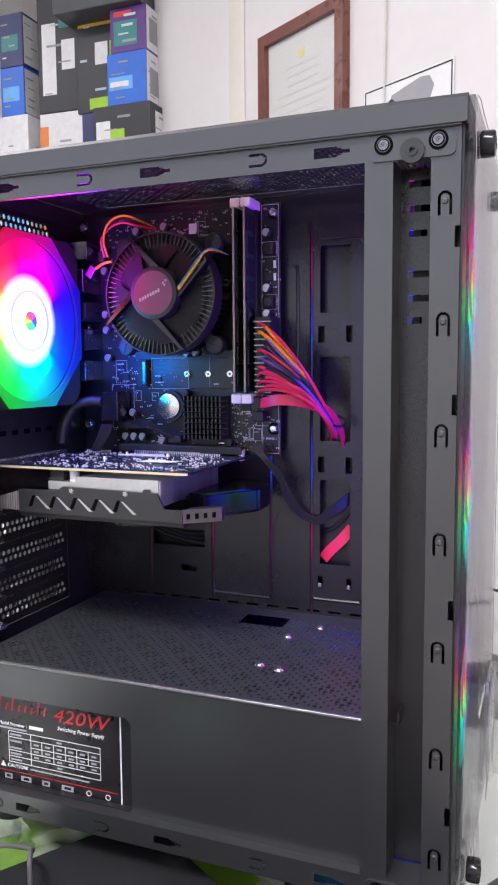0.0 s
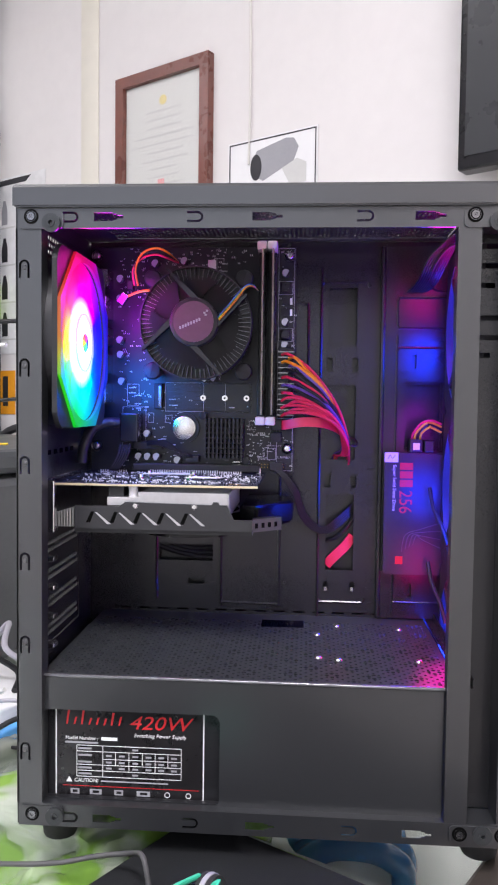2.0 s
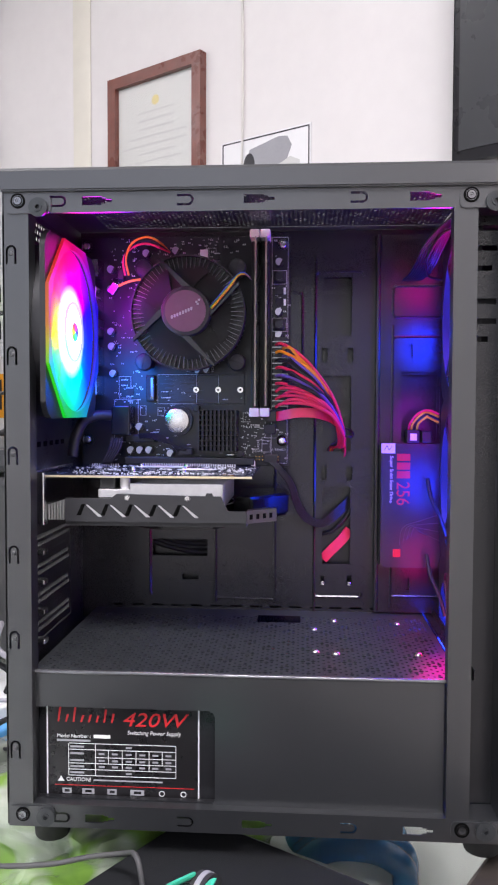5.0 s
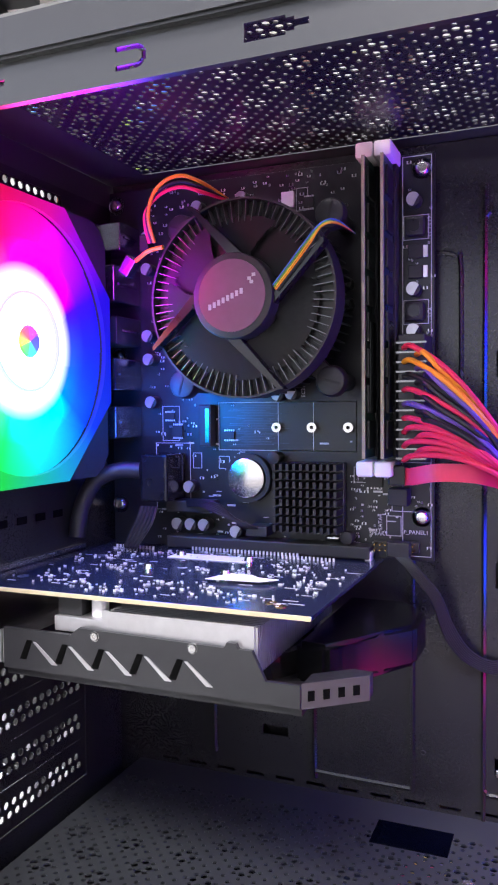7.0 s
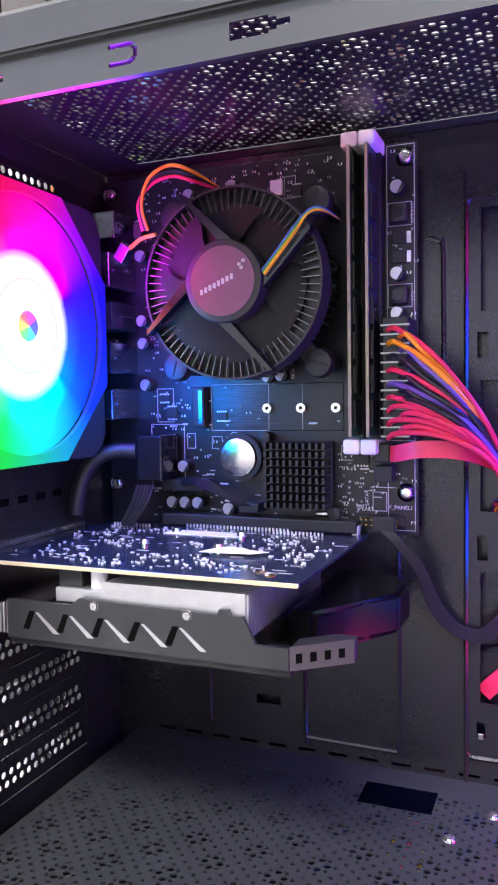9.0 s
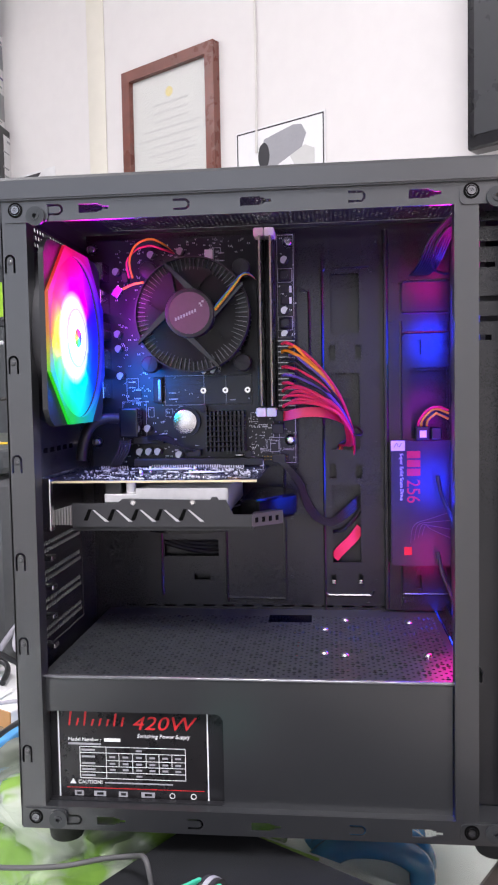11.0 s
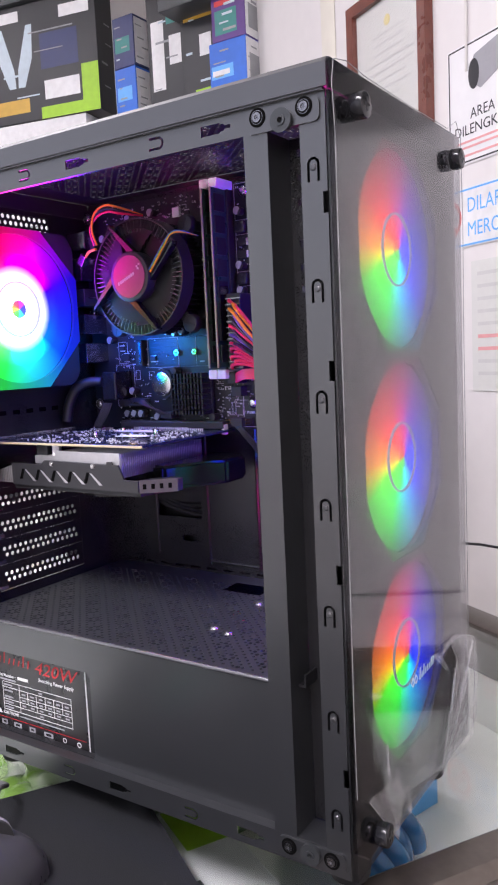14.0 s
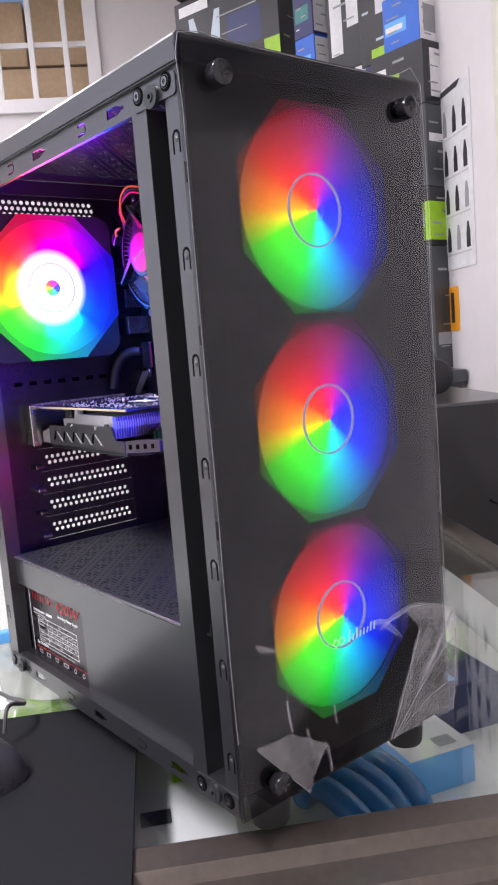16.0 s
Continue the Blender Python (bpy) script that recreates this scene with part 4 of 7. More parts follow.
for k in range(70):
    a, b = rnd.uniform(0.036, 0.175), rnd.uniform(0.246, 0.300)
    box(a, a + rnd.choice((0.0012, 0.003, 0.0045)), MB - 0.0002, MB - 0.00006, b, b + rnd.choice((0.0004, 0.0009)), bm=bm)
tagged(part("printed_mark_field", bm, SILK, mb), kind="stuff")
bm, bm2 = bmesh.new(), bmesh.new()
for k in range(330):
    zone = rnd.choice(((0.034, 0.10, 0.247, 0.316), (0.138, 0.157, 0.246, 0.286), (0.034, 0.14, 0.408, 0.427), (0.163, 0.176, 0.247, 0.425), (0.030, 0.055, 0.30, 0.42)))
    a, b = rnd.uniform(zone[0], zone[1]), rnd.uniform(zone[2], zone[3])
    w, h = rnd.choice(((0.001, 0.0006), (0.0006, 0.001), (0.0016, 0.0009), (0.002, 0.0012)))
    box(a, a + w, MB - 0.0008, MB, b, b + h, bm=bm)
    box(a + w * 0.25, a + w * 0.75, MB - 0.00095, MB - 0.0008, b, b + h, bm=bm2)
tagged(part("component_field", bm, SOLDER, mb), kind="stuff")
tagged(part("component_body_field", bm2, BLACK, mb), kind="stuff")
bm = bmesh.new()
for k in range(26):
    z = 0.2955 + 0.0008 * k
    x = 0.072 + 0.012 * abs(math.sin(k * 0.7))
    box(x, x + 0.016 + 0.004 * (k % 3), MB - 0.00018, MB - 0.00004, z, z + 0.0003, bm=bm)
tagged(part("trace_field", bm, COPPER, mb), kind="stuff")
for body, a, b, turn in (("SATA2", 0.166, 0.285, 0), ("SATA4", 0.1535, 0.257, 90), ("F_PANEL1", 0.1635, 0.2558, 0), ("SPEAK1", 0.1475, 0.2545, 0), ("LC7 L12", 0.1762, 0.391, 90), ("LC1", 0.1762, 0.355, 90), ("EC21", 0.1160, 0.3195, 90)):
    lettering("board_lettering", body, 0.0026, Matrix.Translation((a, MB - 0.0002, b)) @ pose(0, 0, 0, 90, 0, 0) @ pose(0, 0, 0, 0, 0, turn), SILK, mb)

# ---- memory modules ----
for a in (0.1503, 0.1585):
    ram = thing("memory_module", "green memory module upright in its slot", "memory module", "memory modules")
    part("module_board", box(a + 0.0004, a + 0.0016, 0.1345, 0.1545, 0.2920, 0.4225), PCBGREEN, ram)
    part("module_edge", box(a + 0.0003, a + 0.0017, 0.1335, 0.1344, 0.2920, 0.4225), mat("module_rim", (0.30, 0.27, 0.20), 0.5, 0, 300, 0, 0.1, 40), ram)
    for k in range(8):
        z = 0.296 + 0.0157 * k
        part("memory_chip", box(a + 0.0017, a + 0.0028, 0.137, 0.149, z, z + 0.0125, 0.0002), BLACK, ram)
    part("module_label", box(a + 0.0029, a + 0.0031, 0.138, 0.1485, 0.312, 0.352), GLOSS, ram)

# ---- processor cooler ----
CX, CZ = 0.1005, 0.3625
cooler = thing("cpu_cooler", "round black processor cooler with radial fins and a fan", "cpu cooler", at=Matrix.Translation((CX, 0, CZ)) @ pose(0, 0, 0, 90))
# local z points out of the case, so depth y of the case is minus z here
bm = bmesh.new()
for k in range(64):
    own = box(0.014, 0.0425, -0.0003, 0.0003, -0.150, -0.121)
    own.transform(pose(0, 0, 0, 0, 0, 360 * k / 64 + 2))
    merge(bm, own)
cyl((0, 0, -0.1575), (0, 0, -0.121), 0.016, seg=32, bm=bm)
tagged(part("radial_fin_pack", bm, DARKALU, cooler, "black radial heatsink fins"), kind="stuff")
bm = ring(0.0428, 0.0438, -0.130, -0.1165, 64)
cyl((0, 0, -0.1225), (0, 0, -0.1215), 0.0425, seg=48, bm=bm)
part("shroud_ring", bm, BLACK, cooler, smooth=40)
bm = bmesh.new()
for k in range(72):
    own = box(0.0335, 0.0426, -0.00012, 0.00012, -0.1214, -0.1176)
    own.transform(pose(0, 0, 0, 0, 0, 360 * k / 72 + 1))
    merge(bm, own)
tagged(part("fin_tip_ring", bm, mat("grey_aluminium", (0.22, 0.22, 0.24), 0.3, 0.8, 200, 0, 0.1, 30), cooler, "bright fin tips round the rim"), kind="stuff")
for k in range(7):
    own, rows = bmesh.new(), []
    for i in range(6):
        r = 0.0165 + 0.0195 * i / 5
        row = []
        for j in range(5):
            a = radians(50) * (j / 4 - 0.5) - 0.3 * i / 5
            row.append(own.verts.new((r * math.cos(a), r * math.sin(a), -0.1172 + 0.0030 * (0.5 - j / 4) - 0.001)))
        rows.append(row)
    for p, q in zip(rows, rows[1:]):
        for j in range(4):
            own.faces.new((p[j], p[j + 1], q[j + 1], q[j]))
    bmesh.ops.solidify(own, geom=own.faces[:], thickness=0.001)
    own.transform(pose(0, 0, 0, 0, 0, 360 * k / 7))
    part("fan_blade", own, BLACK, cooler, smooth=40)
part("hub", cyl((0, 0, -0.121), (0, 0, -0.1082), 0.0185, seg=40, bevel=0.001), BLACK, cooler, smooth=40)
# The sticker's pink tint paints the fans' pink light on it.
part("hub_sticker", cyl((0, 0, -0.1081), (0, 0, -0.1077), 0.0155, seg=40), mat("pink_lit_dark_sticker", (0.13, 0.06, 0.10), 0.32, 0.75, 200, 0, 0.1, 30), cooler, "round dark satin sticker", 40)
for k in range(8):
    x = -0.0108 + 0.0021 * k
    part("emblem_bar", box(x, x + 0.0014, x * 0.42 - 0.0012, x * 0.42 + 0.0012, -0.1077, -0.1075), INK_GREY, cooler)
for dx, dy in ((0.0075, 0.006), (0.0095, 0.0075), (0.0085, 0.0045)):
    part("emblem_mark", box(dx, dx + 0.0016, dy, dy + 0.0014, -0.1077, -0.1075), INK_GREY, cooler)
for ang in (45, 135, 225, 315):
    arm = prism([(0.001, -0.0022), (0.0425, -0.0009), (0.0440, 0.0009), (0.001, 0.0032)], 0.006, lambda a, b, d: (a, b - 0.0135, -0.1165 + d))
    arm.transform(pose(0, 0, 0, 0, 0, ang))
    part("arm", arm, GLOSS, cooler, smooth=35)
for ang in (45, 135, 225, 315):
    x, y = 0.0515 * math.cos(radians(ang)), 0.0515 * math.sin(radians(ang))
    bm = cyl((x, y, -0.138), (x, y, -0.131), 0.0072, 0.0066, 24, bevel=0.0012)
    cyl((x, y, MB * -1 + 0.0005), (x, y, -0.138), 0.004, seg=14, bm=bm)
    own = box(0.036, 0.050, -0.004, 0.004, -0.1375, -0.133)
    own.transform(pose(0, 0, 0, 0, 0, ang))
    merge(bm, own)
    pin = part("push_pin", bm, BLACK, cooler, smooth=40)
    own = box(-0.005, 0.005, -0.0005, 0.0005, -0.1312, -0.1308)
    own.transform(Matrix.Translation((x, y, 0)) @ pose(0, 0, 0, 0, 0, ang + 30))
    part("pin_slot", own, RUBBER, pin)
for k, c in enumerate(("blue", "green", "yellow", "orange", "black")):
    o = 0.0008 * (k - 2)
    part("cooler_wire", tube([(0.019 + o * 0.7, 0.002 - o * 0.7, -0.1095), (0.026 + o * 0.7, 0.010 - o * 0.7, -0.1092), (0.034 + o * 0.7, 0.0195 - o * 0.7, -0.1092), (0.0395, 0.0265 - o * 0.7, -0.1105), (0.0445, 0.0280 - o * 0.6, -0.115), (0.0478, 0.0265, -0.132)], 0.0003, 6), WIRES[c], cooler, c + " wire")


# ---- graphics card ----
GZ = 0.2440
gpu = thing("graphics_card", "graphics card with dark blue board and black angular shroud", "graphics card")
part("card_board", box(0.0075, 0.1545, 0.0492, 0.158, GZ - 0.0016, GZ, 0.0002), PCBBLUE, gpu)
part("board_rim", box(0.0075, 0.1545, 0.0482, 0.0491, GZ - 0.0016, GZ - 0.0001), EDGE, gpu, "pale fibreglass board edge")
part("edge_connector", box(0.05, 0.135, 0.1575, 0.163, GZ - 0.0014, GZ - 0.0002), GOLD, gpu)
rnd = random.Random(11)
bm, bm2, bm3 = bmesh.new(), bmesh.new(), bmesh.new()
for k in range(360):
    cl = rnd.choice(((0.05, 0.098, 0.016, 0.010), (0.085, 0.075, 0.02, 0.008), (0.115, 0.065, 0.018, 0.010), (0.125, 0.125, 0.02, 0.018), (0.07, 0.135, 0.03, 0.012), (0.035, 0.075, 0.02, 0.016), (0.10, 0.105, 0.02, 0.012), (0.14, 0.095, 0.008, 0.02), (0.03, 0.12, 0.015, 0.02), (0.07, 0.060, 0.03, 0.006)))
    a, b = cl[0] + rnd.gauss(0, 0.5) * cl[2], cl[1] + rnd.gauss(0, 0.5) * cl[3]
    if not (0.012 < a < 0.150 and 0.054 < b < 0.152):
        continue
    w, h = rnd.choice(((0.0009, 0.0005), (0.0005, 0.0009), (0.0012, 0.0007), (0.0016, 0.0010), (0.0007, 0.0007)))
    z = rnd.choice((0.0003, 0.0004, 0.0006, 0.0008))
    box(a, a + w, b, b + h, GZ, GZ + z, bm=bm)
    if k % 3 == 0:
        box(a + w * 0.3, a + w * 0.7, b, b + h, GZ + z, GZ + z + 0.0002, bm=bm2)
for a, b, n in ((0.06, 0.148, 30), (0.02, 0.142, 12), (0.11, 0.142, 14)):
    for k in range(n):
        box(a + 0.0019 * k, a + 0.0019 * k + 0.0008, b, b + 0.0008, GZ, GZ + 0.0016, bm=bm)
tagged(part("component_field", bm, SOLDER, gpu), kind="stuff")
tagged(part("component_body_field", bm2, BLACK, gpu), kind="stuff")
for k in range(60):
    a, b = rnd.uniform(0.012, 0.148), rnd.uniform(0.055, 0.15)
    box(a, a + rnd.choice((0.002, 0.004, 0.006)), b, b + 0.0005, GZ + 0.00002, GZ + 0.00012, bm=bm3)
tagged(part("card_printing", bm3, SILK, gpu), kind="stuff")
part("card_sticker", prism([(0.098, 0.084), (0.121, 0.086), (0.127, 0.092), (0.118, 0.093), (0.113, 0.097), (0.104, 0.096), (0.101, 0.091)], 0.0003, lambda a, b, d: (a, b, GZ + 0.0013 + d)), INK_WHITE, gpu, "white torn paper sticker")
part("card_sticker", box(0.058, 0.098, 0.126, 0.137, GZ + 0.0001, GZ + 0.0004), INK_WHITE, gpu, "white barcode sticker")
for a, b in ((0.062, 0.101), (0.098, 0.131), (0.062, 0.133), (0.1, 0.1)):
    part("spring_screw", cyl((a, b, GZ), (a, b, GZ + 0.0022), 0.0026, 0.002, 18), NICKEL, gpu, smooth=40)
for a, b in ((0.020, 0.068), (0.026, 0.120), (0.140, 0.058), (0.135, 0.062)):
    part("plated_hole", ring(0.001, 0.0024, GZ, GZ + 0.0002, 18, m=Matrix.Translation((a, b, 0))), COPPER if a < 0.1 else GOLD, gpu)
part("end_latch", box(0.1475, 0.1505, 0.150, 0.1555, GZ - 0.004, GZ + 0.004, 0.0006), CLIP, gpu)
# heatsink under the board
part("heatsink_plate", box(0.0490, 0.1335, 0.0500, 0.14, 0.2285, 0.2345, 0.0005), ALU, gpu, "bare aluminium heatsink")
part("heatsink_step", box(0.0715, 0.1335, 0.0490, 0.0498, 0.2285, 0.2385), ALU, gpu)
bm = bmesh.new()
for k in range(44):
    b = 0.0502 + 0.0021 * k
    box(0.072, 0.1345, b, b + 0.0007, 0.2212, 0.2378, bm=bm)
tagged(part("fin_pack", bm, ALU, gpu, "thin aluminium fins"), kind="stuff")
part("port_block", box(0.0495, 0.0605, 0.052, 0.066, 0.2346, 0.2422, 0.0005), BLACK, gpu)
part("coil_can", cyl((0.0665, 0.056, 0.2346), (0.0665, 0.056, 0.2423), 0.0034, seg=20), CLIP, gpu, smooth=40)
# shroud: front plate with a raised zigzag, side plates, end piece
zig = lambda a, b, d: (a, 0.0485 - d, b)
bm = prism([(0.027, 0.2125), (0.1510, 0.2125), (0.1510, 0.2205), (0.1385, 0.2205), (0.1335, 0.2305), (0.1285, 0.2305), (0.1275, 0.2325), (0.1240, 0.2325), (0.123, 0.2305), (0.0625, 0.2315), (0.0585, 0.2285), (0.027, 0.2285)], 0.0018, zig)
part("front_plate", bm, mat("satin_black_shroud", (0.028, 0.028, 0.031), 0.33, 0, 200, 0.05, 0.1, 30), gpu, "black angular front plate")
for k in range(5):
    a = 0.0415 + 0.0165 * k
    part("bright_notch", prism([(a, 0.2240), (a + 0.0012, 0.2240), (a + 0.0112, 0.2160), (a + 0.0085, 0.2160)], 0.0004, lambda p, q, d: (p, 0.0467 - d, q)), ALU, gpu, "bright zigzag edge")
    part("dark_notch", prism([(a - 0.0005, 0.2245), (a - 0.003, 0.2245), (a - 0.0065, 0.2168), (a - 0.0035, 0.2168)], 0.0003, lambda p, q, d: (p, 0.0467 - d, q)), VOID, gpu)
for a in (0.070, 0.111):
    screw(a, 0.2292, 0.0466, gpu, 0.0021, NICKEL)
bm = box(0.027, 0.151, 0.0486, 0.15, 0.2095, 0.2124)
part("under_plate", bm, BLACK, gpu)
part("fan_duct", ring(0.036, 0.040, 0.2055, 0.2215, 48, m=Matrix.Translation((0.102, 0.098, 0))), GLOSS, gpu, smooth=40)
bm = prism([(0.151, 0.0487), (0.1705, 0.0655), (0.1705, 0.070), (0.163, 0.0705), (0.151, 0.060)], 0.008, lambda a, b, d: (a, b, 0.2125 + d))
part("end_piece", bm, BLACK, gpu)
end = part("end_face", prism([(0.1512, 0.0476), (0.1707, 0.0642), (0.1707, 0.0652), (0.1512, 0.0486)], 0.0088, lambda a, b, d: (a, b, 0.2121 + d)), mat("satin_end_face", (0.10, 0.09, 0.10), 0.38, 0.5, 200, 0, 0.1, 30), gpu)
for k in range(4):
    a = 0.1530 + 0.0043 * k
    y = 0.0476 + (a + 0.0008 - 0.1512) * 0.8513
    bm = box(-0.0012, 0.0012, -0.0005, 0.0003, 0.2148, 0.2182)
    bm.transform(Matrix.Translation((a + 0.0008, y + 0.0002, 0)) @ pose(0, 0, 0, 0, 0, 40.4))
    part("end_slot", bm, VOID, end)
bm = prism([(0.1400, 0.074), (0.1400, 0.15), (0.166, 0.15), (0.178, 0.136), (0.178, 0.112), (0.167, 0.098), (0.157, 0.086), (0.153, 0.072)], 0.017, lambda a, b, d: (a, b, 0.2100 + d))
bmesh.ops.bevel(bm, geom=bm.edges[:], offset=0.002, segments=2, affect="EDGES")
part("rear_lobe", bm, mat("dark_glossy_lobe", (0.004, 0.004, 0.0045), 0.24, 0, 100, 0, 0.1, 20, ior=1.3), gpu, smooth=35)
part("bracket", box(0.0046, 0.0062, 0.042, 0.135, 0.212, 0.2465), NICKEL, gpu, "bright steel bracket")
part("bracket_tab", box(0.0046, 0.016, 0.036, 0.0418, 0.212, 0.2465, 0.0008), NICKEL, gpu)
for k in range(9):
    a = 0.0085 + 0.0020 * k
    part("vent_bar", box(a, a + 0.0010, 0.0490, 0.0530, 0.2130, 0.2220 + 0.0006 * k, 0.0003), ALU, gpu)

# ---- power supply with its printed label ----
psu = thing("power_supply", "black power supply with a black printed label", "power supply")
part("body", box(0.0055, 0.146, 0.0135, 0.16, 0.0262, 0.1125, 0.001), STEEL_IN, psu)
L0, L1, LB, LT, LY = 0.0255, 0.1225, 0.0365, 0.1005, 0.0132
part("label", box(L0, L1, LY - 0.0001, LY + 0.0002, LB, LT), LABEL_BLACK, psu, "black label with red and white print")
SIGN = lambda a, b: Matrix.Translation((a, LY - 0.0002, b)) @ pose(0, 0, 0, 90)
lettering("wattage_print", "420W", 0.0128, SIGN(0.0735, 0.0856), INK_RED, psu, shear=0.25, wide=1.25, label="large red 420W")
for k, h in enumerate((0.0095, 0.005, 0.0105, 0.0045, 0.005, 0.0045, 0.0085, 0.006)):
    a = 0.0315 + 0.0050 * k
    part("brand_stroke", prism([(a, 0.0875), (a + 0.0011, 0.0875), (a + 0.0026, 0.0875 + h), (a + 0.0012, 0.0875 + h)], 0.0001, lambda p, q, d: (p, LY - 0.0003 + d, q)), INK_RED, psu)
lettering("maker_line", "Switching Power Supply", 0.0036, SIGN(0.0770, 0.0802), INK_WHITE, psu, shear=0.2)
lettering("model_line", "Model Number :", 0.0033, SIGN(0.0310, 0.0772), INK_WHITE, psu)
part("model_bar", box(0.0552, 0.066, LY - 0.0003, LY - 0.0002, 0.0772, 0.0794), INK_WHITE, psu)
part("serial_bar", box(0.0310, 0.053, LY - 0.0003, LY - 0.0002, 0.0747, 0.0760), INK_GREY, psu)
T0, T1 = 0.0388, 0.1086
for z in (0.0735, 0.0695, 0.0645, 0.0605, 0.0565, 0.0525):
    part("table_line", box(T0 if z != 0.0645 else 0.0563, T1, LY - 0.0003, LY - 0.0002, z - 0.0002, z + 0.0002), INK_WHITE, psu)
for a in (T0, 0.0563, T1):
    part("table_line", box(a - 0.0002, a + 0.0002, LY - 0.0005, LY - 0.0004, 0.0525, 0.0735), INK_WHITE, psu)
for a in (0.0648, 0.0738, 0.0828, 0.0913, 0.0998):
    part("table_line", box(a - 0.0002, a + 0.0002, LY - 0.0005, LY - 0.0004, 0.0605 if a != 0.0738 and a != 0.0913 else 0.0565, 0.0695), INK_WHITE, psu)
bm = bmesh.new()
for z in (0.0714, 0.0669, 0.0624, 0.0584, 0.0544):
    for a in (0.0443, 0.0603, 0.0690, 0.0780, 0.0868, 0.0953, 0.1038):
        if a < 0.0568 or 0.058 < z < 0.07 or a in (0.0780,):
            w = 0.0045 if a < 0.057 else 0.0019
            box(a - w, a + w, LY - 0.0003, LY - 0.0002, z - 0.0006, z + 0.0006, bm=bm)
tagged(part("table_entry_field", bm, INK_GREY, psu), kind="stuff")
lettering("caution_line", "CAUTION!", 0.0034, SIGN(0.0370, 0.0487), INK_WHITE, psu)
part("caution_triangle", prism([(0.0315, 0.0485), (0.0358, 0.0485), (0.03365, 0.052)], 0.0001, lambda p, q, d: (p, LY - 0.0003 + d, q)), INK_WHITE, psu)
part("caution_bar", box(0.055, 0.100, LY - 0.0003, LY - 0.0002, 0.0492, 0.0501), INK_GREY, psu)
part("red_rule", box(L0 + 0.004, L1 - 0.002, LY - 0.0003, LY - 0.0002, 0.0458, 0.0462), INK_RED, psu)
for a, w in ((0.0345, 0.006), (0.0475, 0.008), (0.064, 0.006), (0.079, 0.009)):
    m_ = part("approval_mark", box(a, a + w, LY - 0.0003, LY - 0.0002, 0.0405, 0.0440), INK_GREY, psu)
    part("approval_core", box(a + w * 0.25, a + w * 0.8, LY - 0.0004, LY - 0.00031, 0.0415, 0.0432), LABEL_BLACK, m_)
for a in (0.0995, 0.1135):
    part("approval_ring", ring(0.0014, 0.0019, 0, 0.0001, 24, m=SIGN(a, 0.0422)), INK_WHITE, psu)
for a in (L0 - 0.0012, L1 + 0.0004):
    part("label_edge", box(a, a + 0.0008, LY - 0.0002, LY + 0.0002, LB, LT), INK_WHITE, psu)

# ---- solid state drive ----
ssd = thing("solid_state_drive", "flat dark solid state drive with red print", "drive")
SY = 0.1565
part("drive_body", prism(rounded(0.2515, 0.3205, 0.1625, 0.2622, 0.003), 0.007, lambda a, b, d: (a, SY + d, b)), mat("dark_drive_sticker", (0.035, 0.032, 0.042), 0.3, 0.2, 100, 0, 0.15, 12), ssd)
DOWN = lambda a, b: Matrix.Translation((a, SY - 0.0002, b)) @ pose(0, 0, 0, 90) @ pose(0, 0, 0, 0, 0, -90)
lettering("capacity_print", "256", 0.0150, DOWN(0.2640, 0.2318), INK_RED, ssd, wide=0.86, label="red number 256")
for k in range(3):
    part("maker_shape", box(0.2640, 0.2745, SY - 0.0003, SY - 0.0001, 0.2345 + 0.0070 * k, 0.2402 + 0.0070 * k, 0.0), INK_RED, ssd)
lettering("drive_print", "Super Solid State Drive", 0.0040, DOWN(0.2585, 0.2525), INK_WHITE, ssd)
part("drive_sticker", box(0.2515, 0.2625, SY - 0.0003, SY - 0.0001, 0.2545, 0.2625), INK_WHITE, ssd, "small white warranty sticker")
part("sticker_scribble", tube([(0.254, SY - 0.0005, 0.257), (0.256, SY - 0.0005, 0.2605), (0.2575, SY - 0.0005, 0.2575), (0.26, SY - 0.0005, 0.2605)], 0.0002, 5), INK_DARK, ssd)
part("red_mark", box(0.2615, 0.2675, SY - 0.0003, SY - 0.0001, 0.171, 0.1775), INK_RED, ssd)
for k in range(4):
    part("printed_curve", tube([(0.2665 + 0.003 * k, SY - 0.0001, 0.181 + 0.002 * k), (0.2695 + 0.003 * k, SY - 0.0001, 0.195), (0.283, SY - 0.0001, 0.2005 - 0.003 * k), (0.302, SY - 0.0001, 0.207 - 0.008 * k)], 0.0003, 5), mat("dim_print", (0.09, 0.085, 0.10), 0.4, 0, 200, 0, 0.1, 30), ssd)
plug = part("power_plug", box(0.271, 0.2815, 0.1535, 0.163, 0.2630, 0.2735, 0.001), BLACK, ssd)
part("plug_face", box(0.2738, 0.279, 0.1528, 0.1534, 0.2650, 0.2705), CLIP, plug)
part("data_plug", box(0.283, 0.291, 0.1545, 0.163, 0.2630, 0.2725, 0.001), BLACK, ssd)

